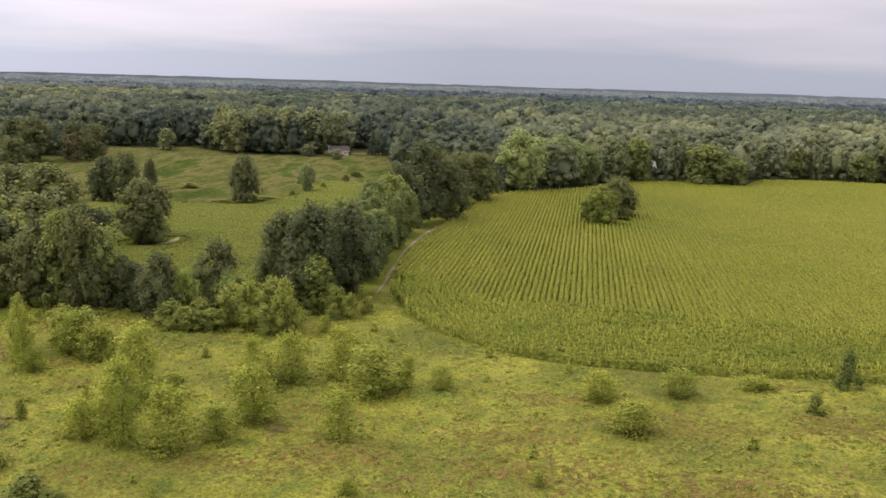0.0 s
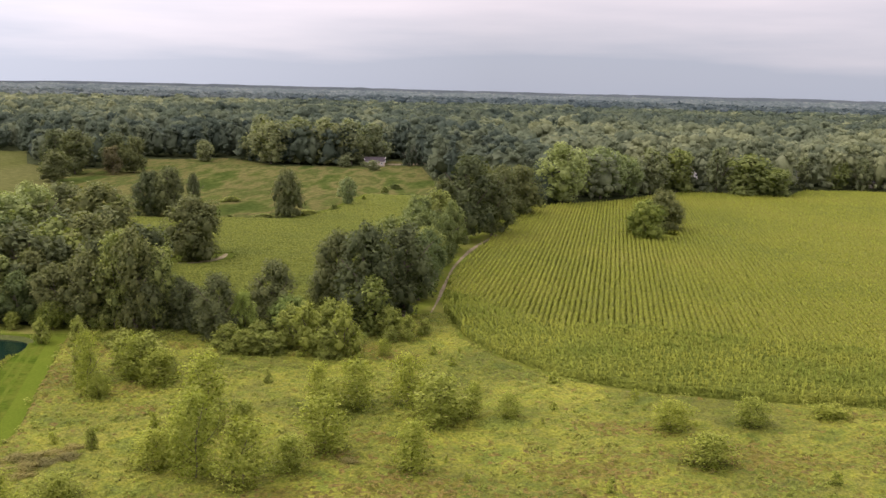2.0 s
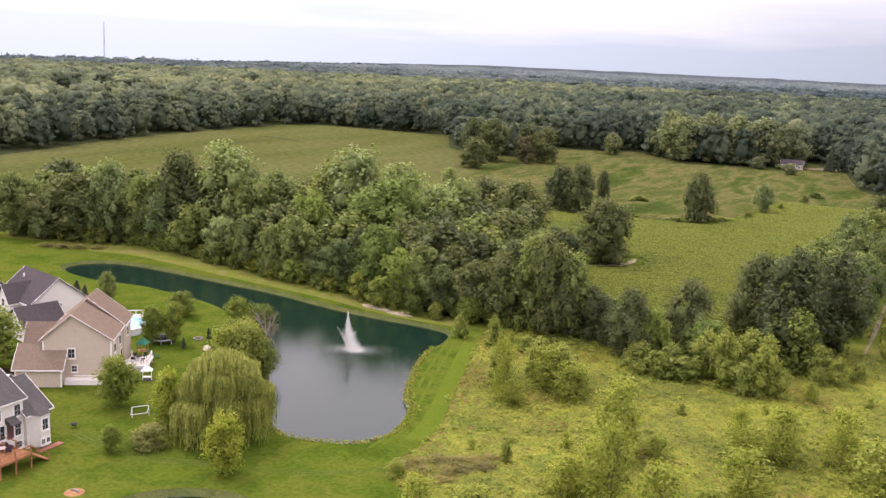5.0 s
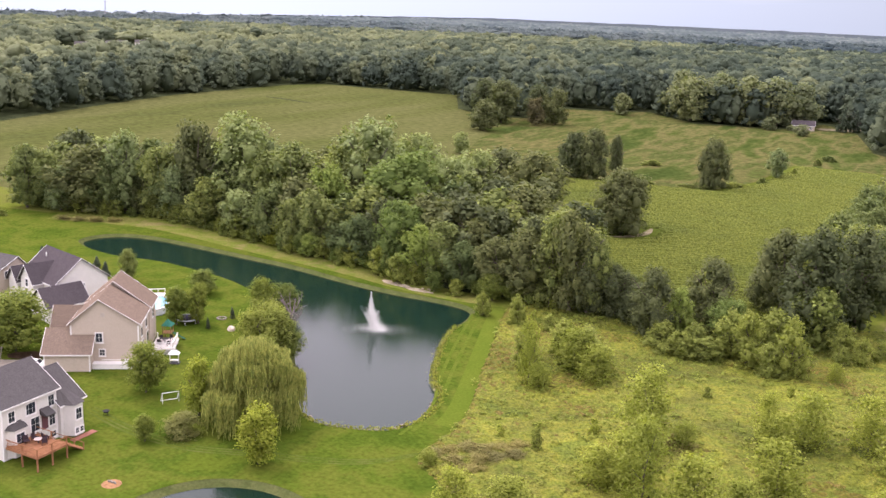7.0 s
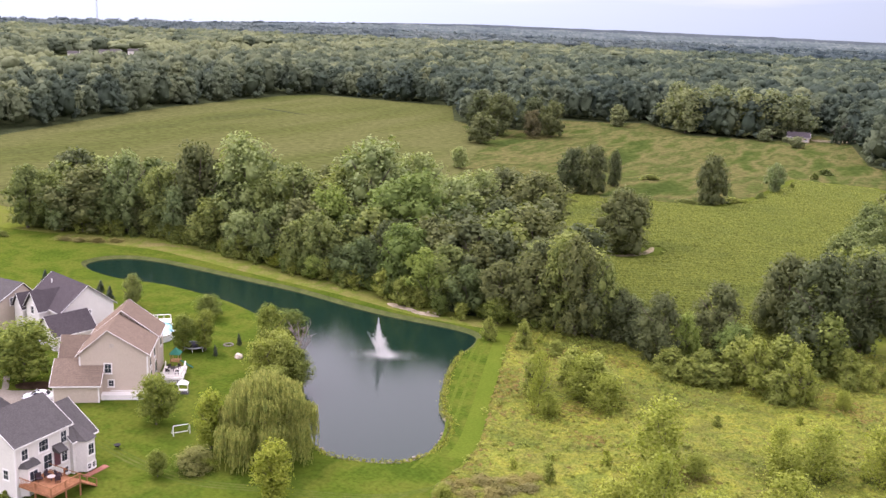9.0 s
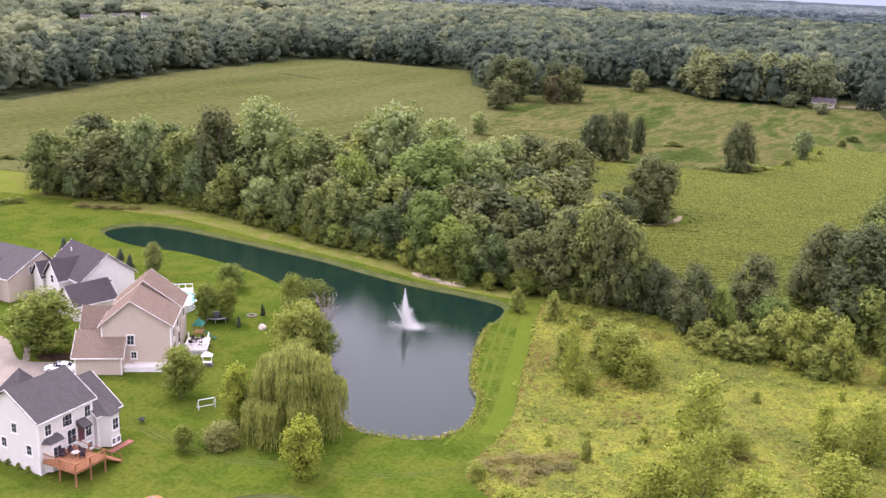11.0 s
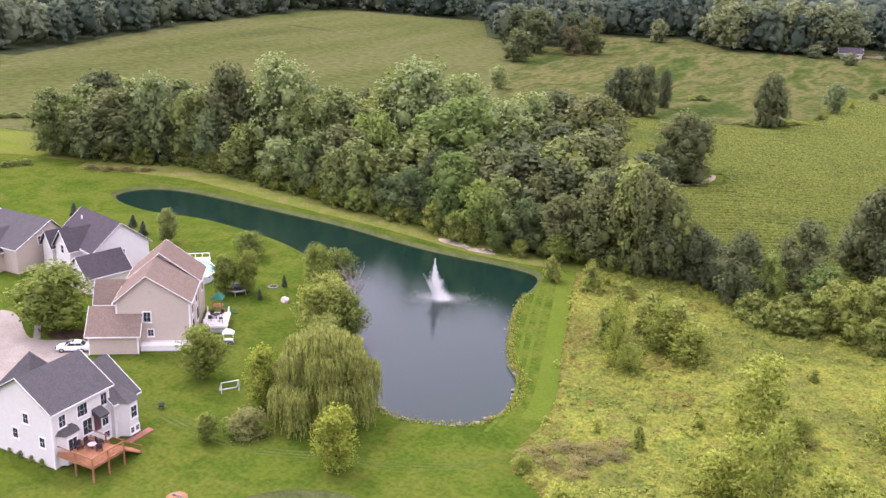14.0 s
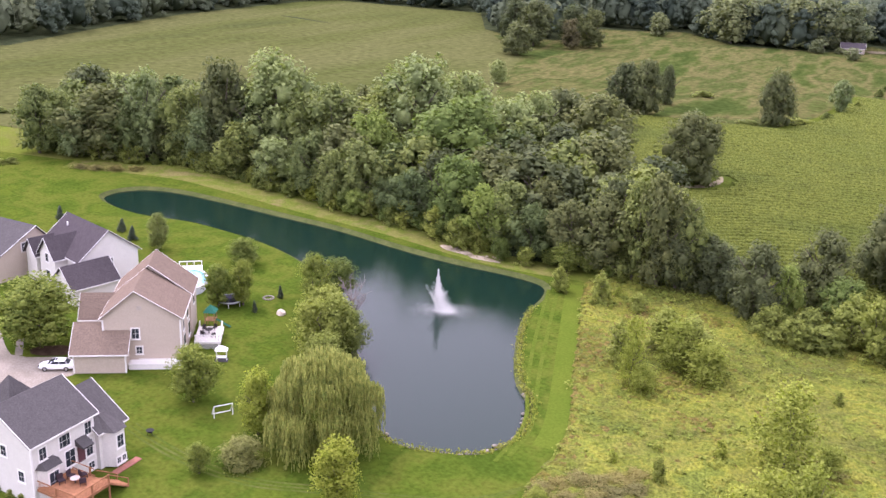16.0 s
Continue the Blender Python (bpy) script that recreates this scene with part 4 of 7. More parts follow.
grove("shrub", "pale_shrub", [(-39.4, 173.4, 10.5, 7.4), (-42.8, 176.6, 9.4, 8.4), (-32.2, 171.6, 11.6, 6.8), (-29.9, 190.2, 12.6, 12.0), (-36.0, 180.6, 9.6, 9.4), (-21.6, 185.0, 5.6, 4.4), (-18.4, 188.6, 4.2, 3.6), (-24.6, 182.4, 4.0, 3.4), (-35.4, 169.8, 6.6, 6.6), (-25.6, 187.6, 7.0, 6.9), (-62.9, 156.5, 8, 8), (-72.1, 150.5, 7.6, 4.8), (-67.4, 158.1, 8, 7.5), (-82.0, 172.0, 6.2, 4.4), (-89.9, 173.5, 5.2, 3.6), (-75.3, 172.1, 3.4, 4.3)], "pale green leafy shrub at the edge of the meadow", "shrubs of the meadow", "shrub")
grove("small_willow", "poplar", [(-60.8, 100.6, 6.9, 5.5), (-69.4, 111.1, 2.4, 3.0), (-56.2, 106.7, 3.7, 6.3)], "grey-green young willow beside the mown lawn", "saplings in the meadow")

# ---- the woods behind the pond ----
r_wood = np.random.default_rng(5)
WOOD_OAK = [(-71.6, 186.8, 17.0, 7.0), (-80.6, 186.4, 19.5, 8.2), (-235.9, 190.7, 17.7, 10.2), (-231.8, 193.8, 16.5, 8.4), (-201.4, 204.6, 19.3, 10.6), (-168.3, 209.8, 21.1, 11.9), (-161.1, 211.2, 23.9, 14.0), (-153.2, 220.8, 22.9, 11.9), (-107.1, 190.0, 14.0, 9.5), (-129.3, 192.0, 12.0, 8.6), (-143.7, 195.1, 15.6, 10.0), (-158.0, 197.9, 15.4, 9.3), (-182.3, 202.6, 13.5, 10.9), (-213.8, 198.6, 14.8, 9.5), (-134.5, 194.2, 9.5, 8.5), (-67.4, 191.0, 9.0, 7.5)]
WOOD_DARK = [(-100.9, 194.2, 14.7, 8.5), (-93.0, 187.1, 12.8, 8.0), (-72.8, 186.2, 14.0, 7.6), (-76.2, 185.4, 21.5, 8.6), (-85.5, 191.0, 18.5, 8.0), (-221.0, 197.5, 18.8, 16.5), (-190.3, 207.7, 27.5, 12.5), (-117.5, 246.9, 22.5, 15.1), (-106.8, 240.9, 23.9, 17.5), (-86.1, 187.2, 15.6, 9.4), (-96, 212, 20, 15)]
WOOD_LIGHT = [(-211.7, 202.8, 22.9, 10.8), (-178.7, 212.2, 29.8, 16.8), (-147.1, 225.3, 30.5, 18.1), (-142.6, 243.3, 24.8, 13.9), (-124.9, 229.9, 22.0, 11.7), (-122.3, 239.4, 22.7, 12.0), (-169.8, 199.6, 11.7, 9.3), (-101.1, 216.4, 16.0, 9.2), (-226.2, 193.6, 12.5, 9.5), (-194.4, 204.6, 15.4, 10.0)]
WOOD_BRIGHT = [(-149.7, 208.4, 19.7, 10.0), (-128.9, 212.9, 24.3, 18.6), (-119.0, 191.8, 17.0, 11.0), (-110.8, 187.0, 13.2, 8.3)]
WOOD_LABEL = {"oak": "leafy green tree crowded in the woods", "dark": "dark green tree crowded in the woods", "light": "pale green tree rising out of the woods", "bright": "bright green tree in the woods by the pond"}
for key, rows in (("oak", WOOD_OAK), ("dark", WOOD_DARK), ("light", WOOD_LIGHT), ("bright", WOOD_BRIGHT)):
    grove("woodland_tree", key, [(x, y, h * 1.06, w * 1.28) for x, y, h, w in rows if x > -250], WOOD_LABEL[key], "trees of the woods")
taken = np.array([row[:2] for rows in (WOOD_OAK, WOOD_DARK, WOOD_LIGHT, WOOD_BRIGHT) for row in rows])
filled = scatter(WOODS, 7.4, r_wood, 0.36)
front = edge_distance(filled, WOODS_FRONT)
for (x, y), fd in zip(filled, front):
    if fd < 2.5 or (x > -100 and y < 205 and fd < 9) or np.min(np.hypot(taken[:, 0] - x, taken[:, 1] - y)) < 4.5:
        continue
    h = (10.5 if fd < 9 else 17.5) + r_wood.uniform(-2.5, 3.5)
    key = str(r_wood.choice(["oak", "dark", "light", "bright"], p=[0.42, 0.22, 0.20, 0.16] if fd < 9 else [0.44, 0.43, 0.09, 0.04]))
    plant_tree("woodland_tree", key if fd < 9 else key + "_inner", x, y, h, h * r_wood.uniform(0.68, 0.92), WOOD_LABEL[key], "trees of the woods")
line = smooth_loop(WOODS_FRONT, 2, False)
seg = np.linalg.norm(np.diff(line, axis=0), axis=1)
along = np.concatenate([[0], np.cumsum(seg)])
for s in np.arange(6, along[-1] - 4, 3.4):
    x, y = np.interp(s, along, line[:, 0]), np.interp(s, along, line[:, 1])
    h = r_wood.uniform(2.2, 7.0)
    plant_tree("shrub", str(r_wood.choice(["shrub", "pale_shrub", "shrub"] if x < -165 else ["pale_shrub", "pale_shrub", "bright", "maple", "golden"])), x + r_wood.uniform(-1, 1), y + 1.4 + r_wood.uniform(-0.6, 2.4), h, h * r_wood.uniform(0.75, 1.1), "leafy undergrowth shrub along the woods", "shrubs along the woods", "shrub")

# ---- trees on the lawns ----
grove("maple_tree", "maple", [(-116.7, 109.9, 8.6, 6.8), (-121.1, 144.6, 9.8, 6.4), (-121.4, 151.8, 6.6, 6.9)], "yellow-green maple standing on the lawn", "trees on the lawn")
grove("autumn_maple", "golden", [(-104.6, 107.6, 9.2, 5.6)], "olive and gold young maple standing on the lawn", "trees on the lawn")
grove("golden_maple", "golden", [(-88.2, 99.8, 8.6, 6.2)], "golden-green young maple in a ring of pale mulch", "trees on the lawn")
grove("lawn_tree", "maple", [(-142.9, 154.0, 5.4, 6.2), (-131.7, 139.2, 8.3, 4.8), (-134.6, 136.6, 7.6, 5.4), (-105.0, 97.2, 4.2, 3.2)], "small green tree standing on the lawn", "trees on the lawn")
grove("pond_tree", "pondside", [(-110.0, 128.2, 10.4, 7.6), (-109.0, 131.0, 9.8, 7.8), (-112.8, 134.8, 9.6, 7.0), (-114.2, 138.0, 7.6, 6.2)], "pale leafy young tree at the pond's edge", "trees on the lawn")
grove("pond_tree", "pondside", [(-106.0, 124.6, 7.2, 6.4), (-104.0, 121.2, 6.2, 5.6), (-107.4, 133.6, 7.0, 5.4)], "bushy green tree at the pond's edge", "trees on the lawn")
grove("driveway_maple", "maple", [(-146.6, 111.7, 10.9, 12.2)], "broad green maple beside the concrete driveway", "trees on the lawn")
grove("lawn_tree", "oak", [(-161.3, 152.0, 7.7, 4.6), (-151.7, 112.9, 4.9, 3.6)], "dark green tree standing on the lawn", "trees on the lawn")
grove("lawn_bush", "tawny_bush", [(-101.9, 101.4, 3.7, 6.2)], "rounded tawny green bush on the lawn", "", "bush")
grove("spruce", "spruce", [(-189.8, 155.1, 3.1, 2.2), (-174.3, 156.1, 2.9, 2.4), (-169.0, 153.4, 3.1, 2.3), (-128.3, 137.8, 2.3, 1.1), (-128.4, 144.8, 2.5, 1.3)], "small dark spruce planted on the lawn", "spruces on the lawn")


def bare_tree(x, y, h):
    """A half-dead tree: forking grey limbs with no leaves."""
    r = np.random.default_rng(61)
    root = thing("dead_tree", pose(x, y, 0), "half-dead grey tree with bare twigs at the pond's edge", "tree", "trees on the lawn")
    part("trunk", tube(bmesh.new(), [(0, 0, -0.1), (0.1, 0, h * 0.4), (0.2, 0.1, h * 0.7)], [0.22, 0.16, 0.08], 7), M_DEAD, root)
    for k in range(9):
        a, z0 = k * 2.4, h * r.uniform(0.35, 0.65)
        d = Vector((math.cos(a), math.sin(a), 0))
        p0, p1, p2 = Vector((0.12, 0.04, z0)), Vector((0.12, 0.04, z0 + h * 0.16)) + d * h * 0.10, Vector((0.12, 0.04, min(h, z0 + h * 0.36))) + d * h * 0.20
        bm = tube(bmesh.new(), [p0, p1, p2], [0.09, 0.06, 0.025], 5)
        for t in range(10):
            q = p1.lerp(p2, r.uniform(0, 1))
            tube(bm, [q, q + Vector((r.uniform(-0.9, 0.9), r.uniform(-0.9, 0.9), r.uniform(0.3, 1.1)))], [0.035, 0.012], 4)
        part("limb", bm, M_DEAD, root)


bare_tree(-109.6, 137.0, 9.6)


def weeping_willow(x, y, h, w):
    """A willow: domed crown of leaves with hanging strands."""
    r = np.random.default_rng(33)
    root = thing("weeping_willow", pose(x, y, 0), "broad weeping willow with hanging yellow-green strands by the pond", "tree")
    t = new("trunk", trunk_mesh("willow_trunk", r, 0.035, 0.7, 9))
    t.parent, t.scale = root, (h, h, h)
    quads = []
    lobes = [(0.0, 0.0, h, 3.2)]
    for k in range(6):
        a = k * 1.047 + r.uniform(-0.25, 0.25)
        lobes.append((math.cos(a) * w * 0.24, math.sin(a) * w * 0.24, h * r.uniform(0.74, 0.90), r.uniform(2.2, 2.9)))
    for k in range(9):
        a = k * 0.698 + r.uniform(-0.2, 0.2)
        lobes.append((math.cos(a) * w * 0.39, math.sin(a) * w * 0.39, h * r.uniform(0.46, 0.66), r.uniform(1.7, 2.4)))
    for lx, ly, top_, rad in lobes:
        outer = math.hypot(lx, ly) > w * 0.3
        for i in range(270):
            b, d = r.uniform(0, 2 * math.pi), rad * math.sqrt(r.uniform(0, 1))
            x0, y0 = lx + math.cos(b) * d, ly + math.sin(b) * d
            z = top_ - 0.30 * d * d / rad + r.normal(0, 0.15)
            share = d / rad
            low = max(0.25 + r.uniform(0, 0.9), z - (r.uniform(0.5, 1.4) if share < 0.55 else r.uniform(1.6, 5.5 if outer else 3.6)))
            turn = r.uniform(0, math.pi)
            ux, uy = math.cos(turn) * 0.085, math.sin(turn) * 0.085
            while z > low:
                sx, sy = x0 + r.normal(0, 0.10), y0 + r.normal(0, 0.10)
                quads += [(sx - ux, sy - uy, z), (sx + ux, sy + uy, z), (sx + ux * 0.6, sy + uy * 0.6, z - 0.58), (sx - ux * 0.6, sy - uy * 0.6, z - 0.58)]
                x0, y0, z = x0 + math.cos(b) * 0.05 * share, y0 + math.sin(b) * 0.05 * share, z - 0.5
    c = new("crown", mesh_of("willow_crown", np.array(quads), np.arange(len(quads)).reshape(-1, 4), L_WILLOW))
    c.parent = root


weeping_willow(-96.5, 109.5, 12.6, 13.0)

# ---- corn ----
r_corn = np.random.default_rng(11)
row_dir = np.array([math.sin(radians(7.2)), math.cos(radians(7.2))])
row_side = np.array([row_dir[1], -row_dir[0]])
HEAD = [(-40, 240), (-12.8, 224), (-1.8, 207), (10.0, 196), (22.3, 200), (33.7, 196), (55.3, 190), (75.7, 184), (110, 178), (220, 160)]


def head_y(x):
    hp = np.array(HEAD)
    return np.interp(x, hp[:, 0], hp[:, 1])


centres, sizes = [], []
for k in range(-72, 228):
    s = np.arange(120, 560, 1.25)
    base = row_side * (k * 1.27) + np.array([10, 0])
    q = base + s[:, None] * row_dir + r_corn.normal(0, 0.10, (len(s), 2))
    far = np.hypot(q[:, 0], q[:, 1])
    q = q[inside(q, CORN) & (q[:, 1] > head_y(q[:, 0]) - 2) & (q[:, 0] < 40 + q[:, 1] * 0.46) & (np.hypot(q[:, 0] - 50, q[:, 1] - 336) > 9) & (r_corn.uniform(0, 1, len(s)) < np.where(far < 280, 0.85, 0.4))]
    centres.append(q)
corn_rows = np.vstack(centres)


def ridges(name, lines, width, tall, mat, label, category, r, foot=0.25, sway=0.0):
    """Rows of plants as uneven ridges, each along one line of points."""
    vs, fs, base = [], [], 0
    for p in lines:
        n = len(p)
        a = np.gradient(p, axis=0)
        nrm = np.stack([-a[:, 1], a[:, 0]], 1)
        nrm /= np.linalg.norm(nrm, axis=1, keepdims=True) + 1e-9
        p = p + nrm * r.normal(0, sway, (n, 1))
        wv = width * r.uniform(0.8, 1.15, (n, 1)) / 2
        hv = tall * r.uniform(0.8, 1.15, n)
        cols = [np.concatenate([p + nrm * wv, (hv * foot)[:, None]], 1), np.concatenate([p + nrm * wv * 0.72, (hv * 0.82)[:, None]], 1), np.concatenate([p, hv[:, None]], 1), np.concatenate([p - nrm * wv * 0.72, (hv * 0.82)[:, None]], 1), np.concatenate([p - nrm * wv, (hv * foot)[:, None]], 1)]
        vs.append(np.stack(cols, 1).reshape(-1, 3))
        i = np.arange(n - 1)[:, None] * 5 + np.arange(4)[None] + base
        fs.append(np.stack([i, i + 1, i + 6, i + 5], -1).reshape(-1, 4))
        base += 5 * n
    return tagged(new(name, mesh_of(name, np.vstack(vs), np.vstack(fs), mat)), label, category, kind="stuff")


lines = []
for k in range(-72, 228):
    p = row_side * (k * 1.27) + np.array([10, 0]) + np.arange(120, 560, 2.6)[:, None] * row_dir
    ok = inside(p, CORN) & (p[:, 1] > head_y(p[:, 0]) - 2) & (p[:, 0] < 40 + p[:, 1] * 0.46) & (np.hypot(p[:, 0] - 50, p[:, 1] - 336) > 9)
    cuts = np.split(np.arange(len(p)), np.where(np.diff(ok.astype(int)) != 0)[0] + 1)
    lines += [p[c] for c in cuts if len(c) > 2 and ok[c[0]]]
ridges("corn_canopy", lines, 1.24, 1.5, M_ROWS, "yellow-green corn canopy in long rows", "corn", r_corn, 0.5, 0.09)
lines = []
for k in range(24):
    d = 0.9 + k * 1.5
    p = smooth_loop(CORN_S[:-1], 2, False)
    a = np.gradient(p, axis=0)
    nrm = np.stack([-a[:, 1], a[:, 0]], 1)
    nrm /= np.linalg.norm(nrm, axis=1, keepdims=True)
    q = p + nrm * d
    seg = np.concatenate([[0], np.cumsum(np.linalg.norm(np.diff(q, axis=0), axis=1))])
    st = np.arange(0, seg[-1], 2.2)
    q = np.stack([np.interp(st, seg, q[:, 0]), np.interp(st, seg, q[:, 1])], 1)
    ok = inside(q, CORN) & (q[:, 1] <= head_y(q[:, 0]) + 2)
    cuts = np.split(np.arange(len(q)), np.where(np.diff(ok.astype(int)) != 0)[0] + 1)
    lines += [q[c] for c in cuts if len(c) > 2 and ok[c[0]]]
ridges("headland_canopy", lines, 1.45, 1.62, M_HEADLAND, "leafy corn rows along the field edge", "corn", r_corn, 0.03, 0.2)
band = scatter(CORN, 1.25, r_corn, 0.45, keep=lambda q: (q[:, 1] <= head_y(q[:, 0])) & (q[:, 0] < 118))


def corn_mesh(name, pts, tall, r, per, mat):
    n = len(pts)
    k = np.repeat(np.arange(n), per)
    ang = r.uniform(0, 2 * math.pi, n * per)
    z = r.uniform(0.02, 1.0, n * per)
    ln = r.uniform(0.30, 0.55, n * per)
    hgt = (tall * r.uniform(0.85, 1.15, n))[k]
    d = np.stack([np.cos(ang), np.sin(ang), np.zeros(n * per)], 1)
    side = np.stack([-np.sin(ang), np.cos(ang), np.zeros(n * per)], 1) * 0.15
    p0 = np.stack([pts[k, 0], pts[k, 1], hgt * z * 0.75], 1)
    p1 = p0 + d * (ln * 0.55)[:, None] + np.array([0, 0, 1.0]) * (hgt * 0.28)[:, None]
    p2 = p0 + d * ln[:, None] + np.array([0, 0, 0.12])
    v = np.stack([p0 - side, p1 - side, p2, p1 + side], 1).reshape(-1, 3)
    return mesh_of(name, v, np.arange(4 * n * per).reshape(-1, 4), mat)


tagged(new("corn", corn_mesh("corn", corn_rows, 1.9, r_corn, 5, L_CORN)), "yellow-green corn standing in long rows", "corn", kind="stuff")
tagged(new("corn_headland", corn_mesh("corn_headland", band, 2.5, r_corn, 9, L_HEADLAND)), "leafy corn of the headland along the field edge", "corn", kind="stuff")

CROP_NEAR = [(-108, 236), (-62, 202), (-37, 198), (-26, 240), (-26, 300), (-16, 330), (-4, 378), (-32, 436), (-62, 436), (-69, 379), (-79, 349), (-110, 344.5), (-134, 339.5), (-165, 302), (-150, 262)]
r_crop = np.random.default_rng(29)
lines = []
for rad in np.arange(20, 300, 2.2):
    aa = np.arange(radians(-60), radians(240), min(0.4, 2.4 / rad))
    p = np.array([-45, 172]) + rad * np.stack([np.cos(aa) * 0.85, np.sin(aa)], 1)
    ok = inside(p, CROP_NEAR) & (np.hypot(p[:, 0] + 88, p[:, 1] - 262) > 7) & (np.hypot(p[:, 0] + 83.5, (p[:, 1] - 266) * 0.6) > 4.5)
    cuts = np.split(np.arange(len(p)), np.where(np.diff(ok.astype(int)) != 0)[0] + 1)
    lines += [p[c] for c in cuts if len(c) > 2 and ok[c[0]]]
ridges("soybeans", lines, 1.30, 0.75, M_CROPROWS, "low green crop planted in curving rows", "crop", r_crop)

# ---- meadow plants ----
r_mead = np.random.default_rng(17)
MEADOW = [(-87.9, 180.3), (-80.9, 156.0), (-76.3, 141.1), (-72.4, 128.8), (-71.7, 122.9), (-72.0, 115.5), (-71.2, 110.7), (-62.3, 104.2), (-56.1, 97.6), (-52.4, 90), (95, 90), (95, 150.5), (62, 154.6), (36, 155.4), (18, 158.6), (8.6, 163.3), (-1.6, 172.5), (-11, 188.5), (-16.4, 211), (-26, 205), (-38, 199), (-60, 200), (-76, 200), (-84, 186)]
STEP = 0.62
p = np.array(MEADOW)
gx, gy = np.arange(p[:, 0].min(), 70, STEP), np.arange(p[:, 1].min(), p[:, 1].max(), STEP)
nx, ny = len(gx), len(gy)
grid = np.stack(np.meshgrid(gx, gy, indexing="ij"), -1).reshape(-1, 2) + r_mead.uniform(-0.22, 0.22, (nx * ny, 2))
within = inside(grid, MEADOW)
rim = np.full(len(grid), 1e9)
rim[within] = edge_distance(grid[within], MEADOW + MEADOW[:1])
lumps = np.array([0.8 * noise.noise(Vector((x * 0.35, y * 0.35, 3.0))) + 0.55 * noise.noise(Vector((x * 0.8, y * 0.8, 4.0))) + 0.6 * noise.noise(Vector((x * 0.09, y * 0.09, 7.0))) if ok else 0.0 for (x, y), ok in zip(grid, within)])
z = np.clip(0.30 + 0.32 * lumps + r_mead.normal(0, 0.09, len(grid)), 0.05, 1.0) * np.clip(rim / 1.2, 0.15, 1.0)
ids = np.arange(nx * ny).reshape(nx, ny)
quad = np.stack([ids[:-1, :-1], ids[1:, :-1], ids[1:, 1:], ids[:-1, 1:]], -1).reshape(-1, 4)
quad = quad[within[quad].all(1)]
mid = grid[quad].mean(1)
TAWNY = [(-23, 172, 8, 5), (-20, 132, 6, 3), (-27, 125, 5, 3), (-18, 113, 11, 6), (-28, 111, 8, 5), (-63, 147, 7, 3), (15, 139, 10, 4), (30, 131, 14, 6), (11, 112, 12, 7), (50, 149, 9, 3), (55, 134, 9, 7), (8, 123, 9, 4), (-75, 166, 4, 9), (-66, 150, 7, 3), (-64, 174, 6, 3), (-58, 139, 5, 2.5), (-30, 177, 6, 3), (-77, 153, 3, 10), (-42, 134, 4, 2), (-45, 104, 9, 5), (35, 105, 14, 8)]


def dryness(q):
    """How tawny the meadow is at each place, 0 to 1 and over: dead grass in patches."""
    d = np.zeros(len(q))
    for x, y, a, b in TAWNY:
        d = np.maximum(d, np.exp(-((q[:, 0] - x) / a) ** 2 - ((q[:, 1] - y) / b) ** 2))
    d += np.where(q[:, 1] < 132, 0.30, 0.0) * np.clip((q[:, 0] + 40) / 30, 0, 1)
    return d + np.array([0.40 * noise.noise(Vector((x * 0.10, y * 0.16, 2.0))) + 0.30 * noise.noise(Vector((x * 0.45, y * 0.6, 5.0))) for x, y in q])


dry = (edge_distance(mid, MEADOW[:10]) < np.abs(r_mead.normal(0, 1.7, len(mid)))) | (dryness(mid) + r_mead.normal(0, 0.42, len(mid)) > 0.86)
used = np.unique(quad)
renum = np.zeros(nx * ny, int)
renum[used] = np.arange(len(used))
me = mesh_of("meadow_plants", np.concatenate([grid, z[:, None]], 1)[used], renum[quad], [M_HERBS, M_DRY], True, dry.astype(np.int32))
tagged(new("meadow_plants", me), "yellow-green goldenrod and tall grass of the rough meadow", "meadow", kind="stuff")
clumps = scatter(MEADOW, 1.7, r_mead, 0.5, keep=lambda q: q[:, 0] < 72)
keep = np.array([noise.noise(Vector((x * 0.045, y * 0.045, 9.0))) for x, y in clumps]) > r_mead.uniform(-0.38, 0.50, len(clumps))
clumps = clumps[keep]
m = len(clumps)
kc = np.repeat(np.arange(m), 24)
dd = ball_dirs(24 * m, r_mead)
dd[:, 2] = np.abs(dd[:, 2])
size = r_mead.uniform(0.30, 0.95, m)[kc]
cc = np.stack([clumps[kc, 0], clumps[kc, 1], np.full(24 * m, 0.25)], 1) + dd * np.stack([size, size, size * 0.9], 1) * r_mead.uniform(0.5, 1.05, (24 * m, 1))
withered = (dryness(clumps) + r_mead.normal(0, 0.15, m) > 0.60)[kc]
for nm, pick, mat, text in (("tall_weeds", ~withered, L_GRASS, "taller pale weeds in clumps over the meadow"), ("dry_stalks", withered, L_STALK, "tawny dead stalks in patches of the meadow")):
    v, f = leaf_quads(cc[pick], dd[pick] * 0.5 + np.array([0, 0, 0.8]), 0.24 if mat == L_GRASS else 0.17, 0.4, 1.6, r_mead)
    tagged(new(nm, mesh_of(nm, v, f, mat)), text, "weeds", kind="stuff")
spots = scatter(MEADOW, 7.0, r_mead, 0.5, keep=lambda q: (q[:, 0] < 66) & (edge_distance(q, MEADOW + MEADOW[:1]) > 2.5))
for x, y in spots:
    if noise.noise(Vector((x * 0.05, y * 0.05, 12.0))) > r_mead.uniform(-0.15, 0.60):
        h = r_mead.uniform(0.9, 2.8)
        plant_tree("poplar_seedling", "seedling", x, y, h, h * r_mead.uniform(0.6, 1.1), "knee-high to head-high pale green seedling in the meadow", "seedlings in the meadow", "sapling")


